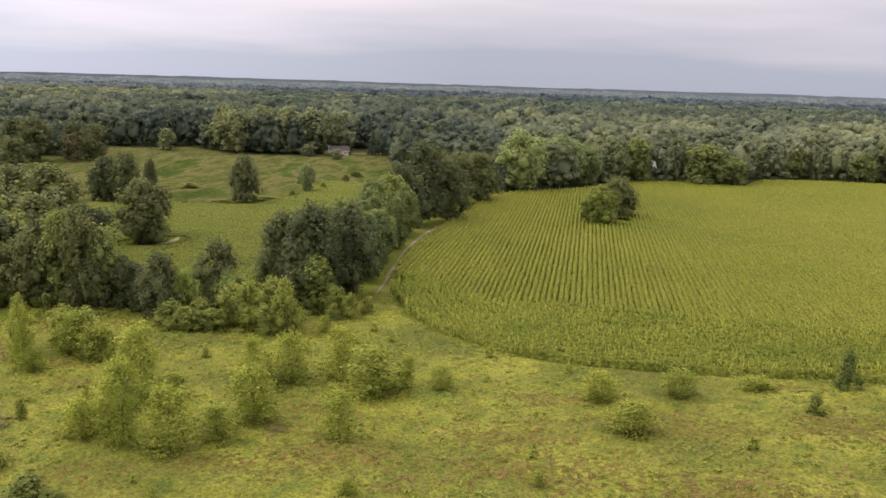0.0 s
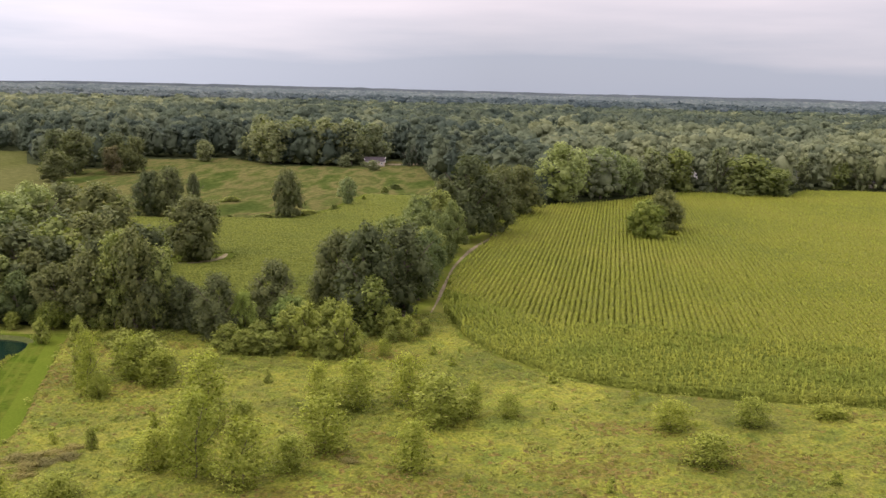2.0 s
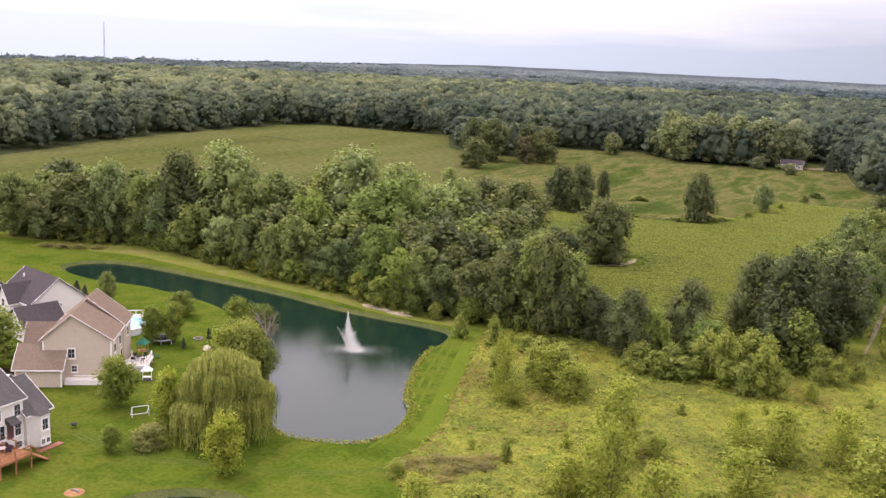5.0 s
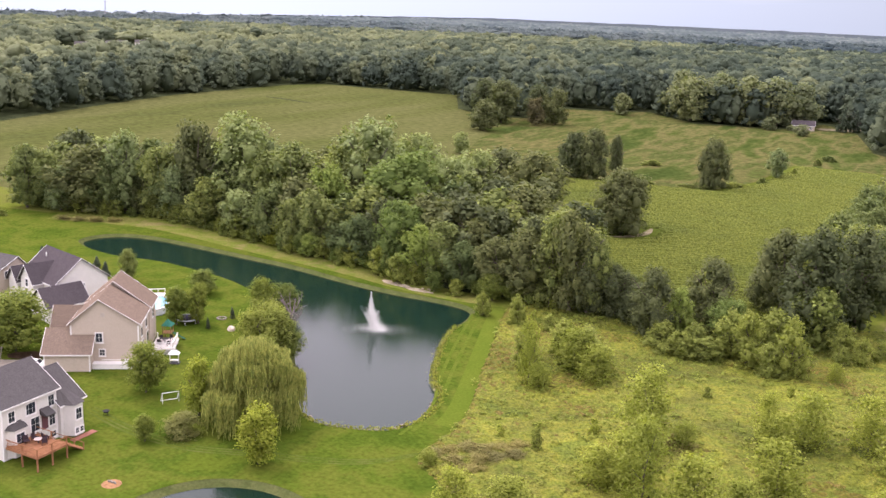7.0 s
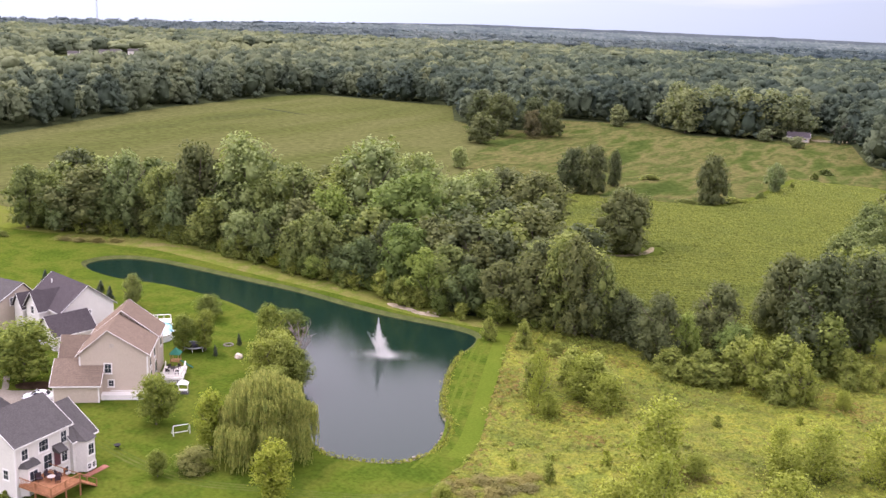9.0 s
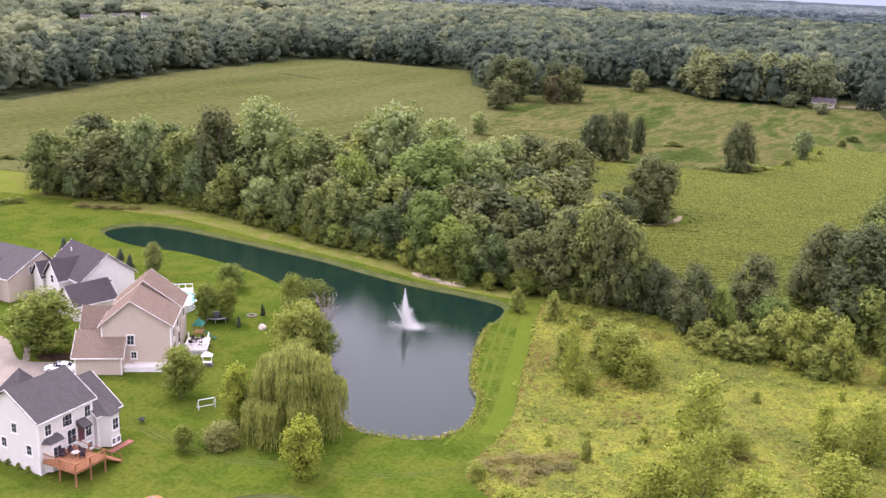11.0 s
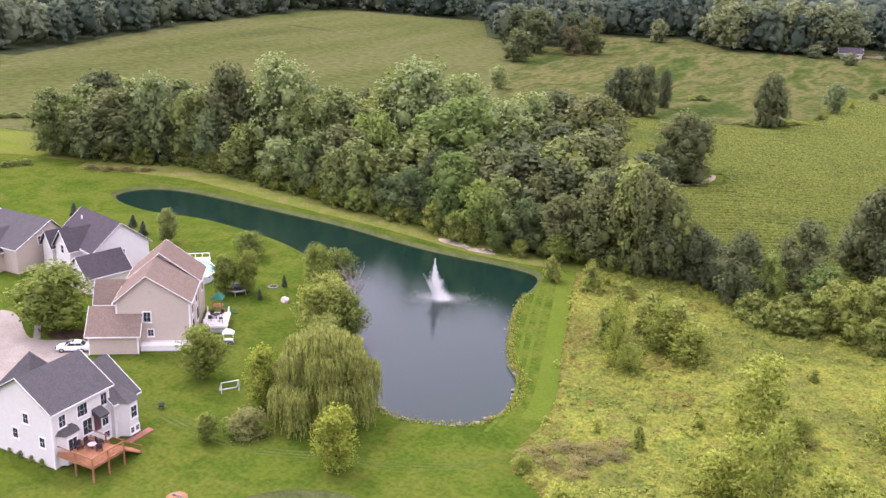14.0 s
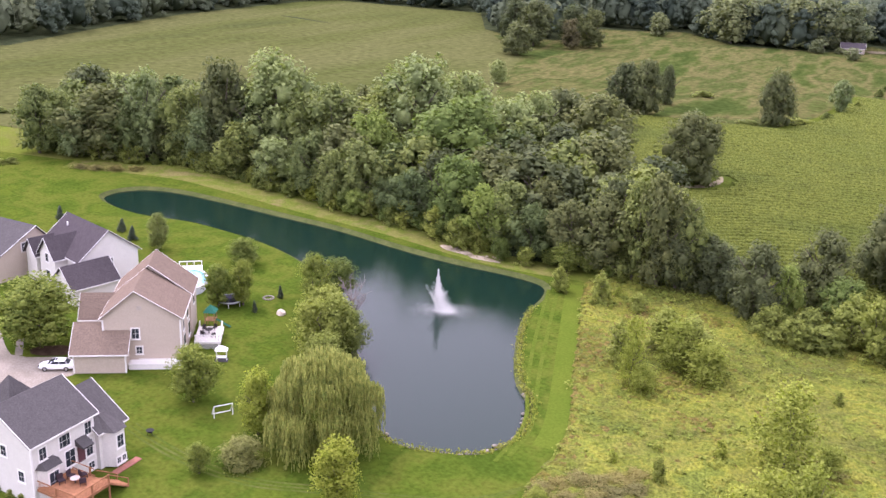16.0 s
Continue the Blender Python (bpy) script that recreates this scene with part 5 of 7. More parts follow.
# ---- houses ----
def gable_block(root, x0, y0, x1, y1, z0, eave, ridge, wall, roof, along="y", over=0.45, walls="wall", mid=None):
    """Walls with gables and a pitched roof with thickness; the ridge runs along x or y of the house, at mid if off centre."""
    bm = bmesh.new()
    if along == "y":
        xm = (x0 + x1) / 2 if mid is None else mid
        prof = [(x0, z0), (x1, z0), (x1, eave), (xm, ridge), (x0, eave)]
        a = [bm.verts.new((x, y0, z)) for x, z in prof]
        b = [bm.verts.new((x, y1, z)) for x, z in prof]
    else:
        ym = (y0 + y1) / 2 if mid is None else mid
        prof = [(y0, z0), (y1, z0), (y1, eave), (ym, ridge), (y0, eave)]
        a = [bm.verts.new((x0, y, z)) for y, z in prof]
        b = [bm.verts.new((x1, y, z)) for y, z in prof]
    bm.faces.new(a)
    bm.faces.new(b[::-1])
    for i in range(5):
        j = (i + 1) % 5
        bm.faces.new((a[j], a[i], b[i], b[j]))
    bmesh.ops.recalc_face_normals(bm, faces=bm.faces)
    part(walls, bm, wall, root)
    rp = []
    for sgn in (-1, 1):
        half = abs((xm - (x0 if sgn < 0 else x1)) if along == "y" else (ym - (y0 if sgn < 0 else y1)))
        drop = over * (ridge - eave) / half
        bm = bmesh.new()
        for dz in (0.03, 0.25):
            if along == "y":
                e = (xm + sgn * (half + over), eave - drop)
                pts = [(xm, y0 - over, ridge), (e[0], y0 - over, e[1]), (e[0], y1 + over, e[1]), (xm, y1 + over, ridge)]
            else:
                e = (ym + sgn * (half + over), eave - drop)
                pts = [(x0 - over, ym, ridge), (x0 - over, e[0], e[1]), (x1 + over, e[0], e[1]), (x1 + over, ym, ridge)]
            for p in pts:
                bm.verts.new((p[0], p[1], p[2] + dz))
        bm.verts.ensure_lookup_table()
        vs = bm.verts
        for fidx in ((0, 1, 2, 3), (4, 5, 6, 7), (0, 1, 5, 4), (1, 2, 6, 5), (2, 3, 7, 6), (3, 0, 4, 7)):
            bm.faces.new([vs[i] for i in fidx])
        bmesh.ops.recalc_face_normals(bm, faces=bm.faces)
        rp.append(part("roof", bm, roof, root))
        bm = bmesh.new()
        if along == "y":
            box(bm, e[0] - 0.06, y0 - over, e[1] + 0.03, e[0] + 0.06, y1 + over, e[1] + 0.2)
        else:
            box(bm, x0 - over, e[0] - 0.06, e[1] + 0.03, x1 + over, e[0] + 0.06, e[1] + 0.2)
        part("gutter", bm, M_TRIM, root, "white gutter")
        for yy in ((y0 - over, y1 + over) if along == "y" else (x0 - over, x1 + over)):
            bm = bmesh.new()
            for off in (-0.03, 0.03):
                for pa in ((0, ridge), (1, e[1])):
                    for dz in (0.16, 0.262):
                        c0 = (xm if along == "y" else ym) if pa[0] == 0 else e[0]
                        bm.verts.new((c0, yy + off, pa[1] + dz) if along == "y" else (yy + off, c0, pa[1] + dz))
            bmesh.ops.convex_hull(bm, input=bm.verts)
            part("rake_board", bm, M_TRIM, root, "white rake board")
    return rp


def window_on(root, centre, normal, w, h, panes=2, name="window"):
    """A framed window on a wall: frame, panes and sill, facing along normal (in the house's plan)."""
    ang = math.degrees(math.atan2(normal[1], normal[0])) + 90
    ob = part(name, boxed(-w / 2 - 0.15, -0.05, -h / 2 - 0.15, w / 2 + 0.15, 0.03, h / 2 + 0.15), M_TRIM, root, "white framed window")
    ob.matrix_local = pose(*centre, 0, 0, ang)
    for i in range(panes):
        x0 = -w / 2 + i * w / panes
        for z0 in (-h / 2, 0.0):
            part("pane", boxed(x0 + 0.03, -0.075, z0 + 0.03, x0 + w / panes - 0.03, -0.045, z0 + h / 2 - 0.03), M_GLASS, ob)
    part("sill", boxed(-w / 2 - 0.2, -0.13, -h / 2 - 0.22, w / 2 + 0.2, -0.055, -h / 2 - 0.13), M_TRIM, ob)
    return ob


# the near white house: its rear faces the lawn
house = thing("white_house", pose(-115.5, 83.7, 0, 0, 0, -0.3), "two-storey white house with grey shingled roof and cedar deck", "house")
gable_block(house, -9.8, 0, 0, 8.5, -0.3, 7.2, 10.2, M_WHITE, M_ROOF_GREY)
gable_block(house, -9.5, 8.5, 0.6, 12.3, -0.3, 4.8, 8.25, M_WHITE, M_ROOF_GREY, over=0.4)
part("garage_wall", boxed(-16.0, 5.4, -0.3, -9.75, 11.8, 3.6), M_WHITE, house)
bm = bmesh.new()
hip = [bm.verts.new(p) for p in ((-16.5, 4.9, 3.5), (-9.6, 4.9, 3.5), (-9.6, 12.3, 3.5), (-16.5, 12.3, 3.5), (-13.4, 8.6, 8.2))]
bm.faces.new(hip[:4][::-1])
for i in range(4):
    bm.faces.new((hip[i], hip[(i + 1) % 4], hip[4]))
part("garage_roof", bm, M_ROOF_GREY, house, "grey hipped garage roof")
for c, w, h in (((0.0, 1.4, 5.6), 0.9, 1.4), ((0.0, 4.6, 5.7), 0.9, 1.5), ((0.0, 7.6, 5.7), 0.9, 1.5), ((0.0, 4.9, 3.3), 1.3, 1.9), ((0.0, 7.6, 3.2), 0.9, 1.9), ((0.0, 7.7, 0.9), 0.8, 0.8)):
    window_on(house, c, (1, 0), w, h)
for c in ((1.9, 9.95, 0.95), (1.9, 10.75, 0.95)):
    window_on(house, c, (1, 0), 0.5, 0.7)
for c in ((-4.2, 0.0, 5.4), (-1.8, 0, 3.0), (-6.2, 0, 3.0)):
    window_on(house, c, (0, -1), 0.8, 1.2)

tan = thing("tan_house", pose(-134.2, 111.6, 0, 0, 0, 33.5), "two-storey tan house with brown shingled roof", "house")
gable_block(tan, 0.3, 0, 10.7, 9.0, -0.3, 7.2, 11.0, M_TAN, M_ROOF_BROWN, mid=4.75)
gable_block(tan, 0.3, 9.0, 10.9, 15.0, -0.3, 7.2, 11.45, M_TAN, M_ROOF_BROWN, mid=5.25)
gable_block(tan, -3.8, 5.4, 1.5, 10.0, -0.3, 5.0, 7.6, M_TAN, M_ROOF_BROWN, "x", walls="wing_wall")
gable_block(tan, -3.3, -2.5, 3.6, 4.6, -0.3, 3.1, 5.9, M_TAN, M_ROOF_BROWN, "x", walls="garage_wall")
window_on(tan, (4.6, 0, 4.8), (0, -1), 1.0, 1.5)
window_on(tan, (5.0, 0, 2.3), (0, -1), 0.8, 1.0)

far_white = thing("far_white_house", pose(-151.9, 131.5, 0, 0, 0, 75), "white two-storey house with dark roof behind the tan one", "house")
gable_block(far_white, -3.9, 3.4, 6.7, 16, -0.3, 5.7, 9.8, M_WHITE, M_ROOF_DARK)
gable_block(far_white, -7.3, -0.6, 0.4, 5.6, -0.3, 3.0, 5.7, M_WHITE, M_ROOF_DARK, "x", walls="garage_wall")
gable_block(far_white, -6.0, 7.4, 0.5, 12.4, -0.3, 5.6, 8.4, M_WHITE, M_ROOF_DARK, "x", walls="front_wall")
gable_block(far_white, -6.4, 13.0, -1.5, 16.4, -0.3, 5.0, 7.2, M_WHITE, M_ROOF_DARK, "x", walls="porch_wall")
window_on(far_white, (1.6, 3.4, 4.4), (0, -1), 0.8, 1.3)
window_on(far_white, (-6.0, 9.9, 5.2), (-1, 0), 0.9, 1.4)
window_on(far_white, (-6.0, 9.9, 2.2), (-1, 0), 1.2, 1.5)
part("roof_vent", boxed(-0.4, 13.2, 8.2, -0.2, 13.4, 9.4), M_TRIM, far_white, "white roof vent pipe")

left_tan = thing("far_tan_house", pose(-170.6, 125.4, 0, 0, 0, 90), "tan house with grey roof beside the cul-de-sac", "house")
gable_block(left_tan, -0.5, 0, 10.6, 12, -0.3, 4.6, 8.0, M_TAN, M_ROOF_GREY, mid=7.2)
gable_block(left_tan, -3.5, 3.5, 4.0, 9.5, -0.3, 3.8, 6.6, M_TAN, M_ROOF_GREY, "x", walls="wing_wall")
for c in ((4.7, 0, 5.1), (6.5, 0, 5.1), (9.5, 0, 3.2)):
    window_on(left_tan, c, (0, -1), 0.9, 1.3)

# ---- strips, tracks and sand ----
def ribbon(name, pts, width, z, mat, label):
    p = smooth_loop(pts, 2, False)
    a = np.gradient(p, axis=0)
    nrm = np.stack([-a[:, 1], a[:, 0]], 1)
    nrm /= np.linalg.norm(nrm, axis=1, keepdims=True)
    half = np.interp(np.linspace(0, 1, len(p)), np.linspace(0, 1, len(width)), width)[:, None] / 2 if isinstance(width, (list, tuple)) else width / 2
    l, r = p + nrm * half, p - nrm * half
    n = len(p)
    v = [(x, y, z) for x, y in l] + [(x, y, z) for x, y in r]
    return tagged(new(name, mesh_of(name, v, [(i, n + i, n + i + 1, i + 1) for i in range(n - 1)], mat)), label, kind="structure")


ribbon("lawn_stripe_1", [(-88.6, 178), (-81.8, 155.5), (-77.1, 140.5), (-73.5, 128.2), (-73.1, 122.9)], 3.0, 0.036, M_STRIPE, "darker freshly mown strip beside the meadow")
ribbon("lawn_stripe_2", [(-90.6, 175.0), (-84.9, 154.4), (-79.9, 137.7), (-76.0, 127.1), (-76, 119)], 0.6, 0.038, M_TYRE, "pale wheel mark in the mown strip")
ribbon("lawn_stripe_3", [(-91.8, 173.3), (-86.4, 153.3), (-81.3, 137.4), (-77.0, 127.5), (-77, 117)], 0.55, 0.038, M_TYRE, "pale wheel mark in the mown strip")
WHEELS = np.array([(-119.2, 101.2), (-113.5, 99.6), (-108.6, 98.7), (-103.6, 98.4), (-99.3, 98.6), (-95.8, 99.6), (-92.9, 100.9), (-87.5, 102.8), (-83.1, 104.2), (-76, 107.5), (-72, 113)])
for i, shift in enumerate((-0.75, 0.0, 0.8)):
    ribbon("footpath_%d" % (i + 1), [(x + 0.15 * shift, y + shift) for x, y in WHEELS], [0.15, 0.4, 0.3, 0.35, 0.25, 0.35, 0.15], 0.038, M_WORN, "faint worn track across the lawn")
ribbon("shore_strip", [(-222, 187), (-196, 196.5), (-176, 193.5), (-155, 189.9), (-138, 187.8), (-124, 185.4), (-112, 182.3), (-101, 181.0), (-93, 181.6)], [7, 9, 7.5, 7, 6, 5.4, 4.4, 3.4], 0.036, M_SHORE, "tawny grass strip between the pond and the woods")
ribbon("sandbar_1", [(-118.5, 184.0), (-114.5, 183.0), (-110.5, 182.0)], [0.4, 2.8, 2.2, 0.5], 0.06, M_BARE, "patch of pale sand at the edge of the woods")
ribbon("sandbar_2", [(-111.5, 181.6), (-108, 181.4), (-104.6, 181.2)], [0.3, 2.2, 1.5, 0.3], 0.06, M_BARE, "small patch of pale sand at the edge of the woods")
ribbon("track", [(-19, 205), (-17.9, 220), (-17.5, 231.2), (-17.0, 245), (-16.2, 263.6), (-13.8, 282), (-11.3, 298.4), (-5.6, 320.6), (2, 350)], [0.3, 0.5, 1.1, 0.5, 0.9, 1.4, 0.8, 0.4], 0.07, M_SAND, "sandy farm track between the corn and the trees")
ribbon("field_margin", [(17, 158.2), (22, 156.6), (26, 155.7), (29, 155.2)], [0.2, 0.8, 0.6, 0.2], 0.07, M_SAND, "bare sandy soil along the corn")
ribbon("oak_soil", [(-95, 256), (-90, 256.5), (-84.6, 260.5), (-81.8, 267.0), (-82.5, 274)], [0.5, 1.3, 2.6, 2.0, 0.6], 0.09, M_SAND, "bare pale soil under the lone oak")
ribbon("far_yard", [(-72, 607), (-60, 612), (-52, 622), (-46, 640)], [10, 12, 9, 6], 0.2, M_SAND, "sandy yard of the far house")
sheet("driveway", smooth_loop([(-157, 101), (-162, 107), (-161.3, 111.2), (-158.6, 113.2), (-154.6, 111.8), (-150.1, 108.6), (-146.4, 106.9), (-140.3, 110.9), (-138, 111.2), (-135.0, 108.2), (-136.4, 104.7), (-135.5, 101.4), (-135.5, 92.6), (-142, 90)], 1), 0.045, M_CONCRETE, "pale concrete driveway and cul-de-sac")
sheet("mulch_bed", smooth_loop([(-147.2, 110.3), (-142.9, 114.2), (-139.9, 111.8), (-144.6, 108.4)], 1), 0.06, M_MULCH, "dark brown mulch under the driveway maple")
ribbon("sidewalk", [(-146.2, 107.6), (-148.6, 109.8), (-151.5, 112.5)], 1.0, 0.055, M_CONCRETE, "concrete walk beside the mulch bed")

ribbon("wet_patch", [(-392, 508), (-378, 505), (-362, 500), (-350, 497)], [1, 4, 3, 0.6], 0.14, M_FLOOR, "dark wet hollow in the soybean field")

# weeds on the shore
r_weed = np.random.default_rng(9)
pl_, al_ = offset_loop(POND, 0.6), []
for i in range(len(pl_)):
    a, b = pl_[i], pl_[(i + 1) % len(pl_)]
    m_ = (a + b) / 2
    thick = 1.0 if m_[0] > -105 and m_[1] < 165 else 0.0
    cnt = int(np.linalg.norm(b - a) * 30 * thick)
    t = r_weed.uniform(0, 1, (cnt, 1))
    al_.append(a + (b - a) * t + r_weed.normal(0, 0.38 * thick, (cnt, 2)))
al_ = np.vstack(al_)
c = np.concatenate([al_, r_weed.uniform(-0.1, 0.28, (len(al_), 1))], 1)
v, f = leaf_quads(c, ball_dirs(len(c), r_weed) * np.array([0.8, 0.8, 0.4]) + np.array([0, 0, 0.6]), 0.21, 0.4, 1.7, r_weed)
tagged(new("shore_weeds", mesh_of("shore_weeds", v, f, L_WEED)), "yellow-green weeds along the pond's edge", "weeds", kind="stuff")
M_STONE = plain("pond_stone", (0.24, 0.215, 0.18), 0.9, 0, 0.3, 1.0)


def rock(name, x, y, z, w, h, mat, label, seed, group=""):
    bm = bmesh.new()
    bmesh.ops.create_icosphere(bm, subdivisions=2, radius=0.5)
    r = random.Random(seed)
    o = Vector((r.uniform(0, 50), r.uniform(0, 50), 0))
    for vv in bm.verts:
        k = 1 + 0.35 * noise.noise(vv.co * 2.2 + o)
        vv.co = Vector((vv.co.x * w * k, vv.co.y * w * 0.75 * k, max(-0.15 * h, vv.co.z * h * 1.5 * k)))
    me = bpy.data.meshes.new(name)
    bm.to_mesh(me)
    bm.free()
    me.materials.append(mat)
    ob = new(name, me)
    ob.matrix_world = pose(x, y, z, 0, 0, r.uniform(0, 360))
    return tagged(ob, label, "rock", group)


rock("boulder", -124.3, 139.5, 0.1, 1.9, 1.0, plain("pale_boulder", (0.46, 0.40, 0.32), 0.9, 0, 0.15), "pale boulder lying on the lawn", 3)
shore_pts = [p for p in offset_loop(POND, 0.15) if p[1] < 136 and p[0] > -93]
for i, p in enumerate(shore_pts):
    for j in range(2):
        rock("shore_stone", p[0] + random.uniform(-0.8, 0.8), p[1] + random.uniform(-0.6, 0.6), -0.5, random.uniform(0.3, 0.8), random.uniform(0.25, 0.5), M_STONE, "grey stone at the water's edge", 40 + 3 * i + j, "stones along the pond")

for i in range(14):
    rock("sand_stone", random.uniform(-117, -105), 182.4 + random.uniform(-0.9, 0.9), 0.05, random.uniform(0.35, 0.9), random.uniform(0.2, 0.4), M_BARE, "pale stone on the sandy patch by the woods", 300 + i, "stones on the sandy patch")

# low growth along the ditch
grove("ditch_shrub", "shrub", [(-75.3, 364.0, 1.9, 11), (-114.5, 396.5, 2.4, 9), (-102.0, 347.3, 1.4, 4.2), (-68.3, 380.0, 2.6, 4.5), (-60.9, 412.3, 3.0, 2.9), (-55.6, 446.7, 3.2, 4.2), (-52.6, 464.9, 3.0, 7), (-90, 352, 1.6, 9)], "low dark growth along the field ditch", "shrubs along the ditch", "shrub")
grove("yard_tree", "light_far", [(-75.6, 563.5, 6.8, 9.9), (-83.7, 586, 3.6, 7.0), (-94.8, 580, 8.1, 10.3)], "small green tree beside the far house", "trees by the far house")
grove("blue_spruce", "spruce", [(-44, 640, 17, 9), (-38, 632, 15, 8)], "tall blue-green spruce beside the far yard", "spruces by the far yard")

grove("brown_scrub", "brown_shrub", [(x, y, h * 0.72, w) for x, y, h, w in ((-70.2, 114.0, 1.2, 4.0), (-68.5, 115.7, 1.3, 4.2), (-66.9, 117.8, 1.5, 4.4), (-64.6, 118.4, 1.6, 4.2), (-62.8, 120.0, 1.2, 4.4), (-61.0, 122.0, 1.3, 4.4), (-66.8, 113.4, 1.5, 4.2), (-64.2, 115.1, 1.6, 4.4), (-62.3, 117.3, 1.2, 4.6), (-60.5, 119.2, 1.3, 4.2), (-63.5, 112.5, 1.3, 4.0), (-17, 150, 1.2, 4), (-24, 122, 1.1, 4), (-41.5, 134.2, 1.6, 5.5), (-43.6, 136.0, 1.3, 4.2), (-28, 126.5, 1.1, 4.0))], "brownish scrub growing low in the meadow", "scrub in the meadow", "shrub")
grove("foundation_shrub", "shrub", [(-117.6, 83.6, 0.9, 1.2), (-119.4, 83.7, 0.8, 1.1), (-121.2, 83.8, 0.9, 1.3), (-123.0, 83.9, 0.8, 1.1)], "low dark shrub along the white house wall", "shrubs along the white house", "shrub")

grove("hedge_shrub", "shrub", [(-286, 215, 1.6, 5), (-283.5, 218, 1.8, 6), (-280, 221, 1.5, 5.5), (-277, 224.5, 1.7, 6), (-235.6, 175.5, 1.3, 3.4), (-234.4, 177.6, 1.5, 3.6), (-233.2, 179.8, 1.6, 3.8)], "low dark hedge shrub beside the field path", "hedge by the field path", "shrub")
grove("tan_reeds", "brown_shrub", [(-217.0, 186.0, 1.1, 5.0), (-213.0, 186.8, 1.2, 5.2), (-209.0, 189.0, 1.3, 5.2), (-205.2, 192.0, 1.1, 5.0)], "tawny reeds and weeds at the foot of the woods", "reeds by the woods", "shrub")

# ---- fountain ----
fountain = thing("fountain", pose(-104.6, 155.4, -0.6), "white water jet spraying up from the pond", "fountain")
r_f = np.random.default_rng(4)
bm = bmesh.new()
bmesh.ops.create_cone(bm, cap_ends=True, radius1=0.7, radius2=0.55, depth=0.3, segments=20)
part("float", bm, plain("float_plastic", (0.05, 0.05, 0.05), 0.5), fountain, "dark floating fountain base")


def spray(name, pts, size, label):
    v, f = leaf_quads(pts, ball_dirs(len(pts), r_f), size, 0.5, 1.3, r_f)
    ob = new(name, mesh_of(name, v, f, M_SPRAY))
    ob.parent = fountain
    return tagged(ob, label)


def streaks(name, pts, tilt, length, width, label):
    """Thin falling or rising threads of water, each a slim quad along tilt."""
    n = len(pts)
    a = tilt / (np.linalg.norm(tilt, axis=1, keepdims=True) + 1e-9) * (length * r_f.uniform(0.5, 1.3, n) / 2)[:, None]
    side = np.cross(a, r_f.normal(0, 1, (n, 3)))
    side *= (width * r_f.uniform(0.6, 1.3, n) / 2 / (np.linalg.norm(side, axis=1) + 1e-9))[:, None]
    v = np.stack([pts - a, pts + side, pts + a, pts - side], 1).reshape(-1, 3)
    ob = new(name, mesh_of(name, v, np.arange(4 * n).reshape(n, 4), M_SPRAY))
    ob.parent = fountain
    return tagged(ob, label)


WIND = np.array([0.90, 0.44])
for lean in (-0.16, 0.16):
    n = 1500
    u = r_f.uniform(0, 1, n)
    off = lean * (1 - (2 * u - 0.9) ** 2) + r_f.normal(0, 0.05, n) * (1.6 - u)
    streaks("jet", np.stack([WIND[0] * off, WIND[1] * off + r_f.normal(0, 0.06, n), 7.2 * u], 1), np.tile((0.0, 0.0, 1.0), (n, 1)), 0.5, 0.10, "narrow white jet")
n = 8000
hz = 6.2 * r_f.uniform(0, 1, n) ** 1.35
fall = 1 - hz / 6.2
rad, ang = np.abs(r_f.normal(0, 0.50, n)) * (0.22 + 1.6 * fall ** 1.3), r_f.uniform(0, 2 * math.pi, n)
drift = 1.5 * fall ** 2
streaks("spray", np.stack([np.cos(ang) * rad + WIND[0] * drift, np.sin(ang) * rad + WIND[1] * drift, hz], 1), np.stack([np.cos(ang) * 0.3, np.sin(ang) * 0.3, np.full(n, -1.0)], 1), 0.55, 0.045, "fine falling spray")
for k in range(16):
    n = 130
    a, lift, reach_ = k * 2.4, r_f.uniform(2.2, 3.6), r_f.uniform(0.9, 1.9)
    u = r_f.uniform(0.15, 1, n)
    at = np.stack([math.cos(a) * reach_ * u, math.sin(a) * reach_ * u, 0.6 + lift * u ** 0.8], 1) + r_f.normal(0, 0.09, (n, 3)) * (0.6 + u)[:, None]
    streaks("plume", at, np.tile((math.cos(a) * reach_, math.sin(a) * reach_, lift), (n, 1)), 0.5, 0.035, "thin ray of flung water")
n = 9000
along_ = np.where(r_f.uniform(0, 1, n) < 0.5, np.abs(r_f.normal(0, 3.4, n)), r_f.normal(0, 1.9, n))
across_ = r_f.normal(0, 1.0, n) * (1 + 0.10 * np.abs(along_))
spray("splash", np.stack([WIND[0] * along_ - WIND[1] * across_, WIND[1] * along_ + WIND[0] * across_, np.abs(r_f.normal(0, 0.22, n)) + 0.02], 1), 0.055, "white splash and drifting mist over the water")
n = 1000
spray("foam", np.stack([WIND[0] * 1.6 + r_f.normal(0, 0.8, n), WIND[1] * 1.6 + r_f.normal(0, 0.35, n), r_f.uniform(0.01, 0.12, n)], 1), 0.13, "bright foam where the water falls back")

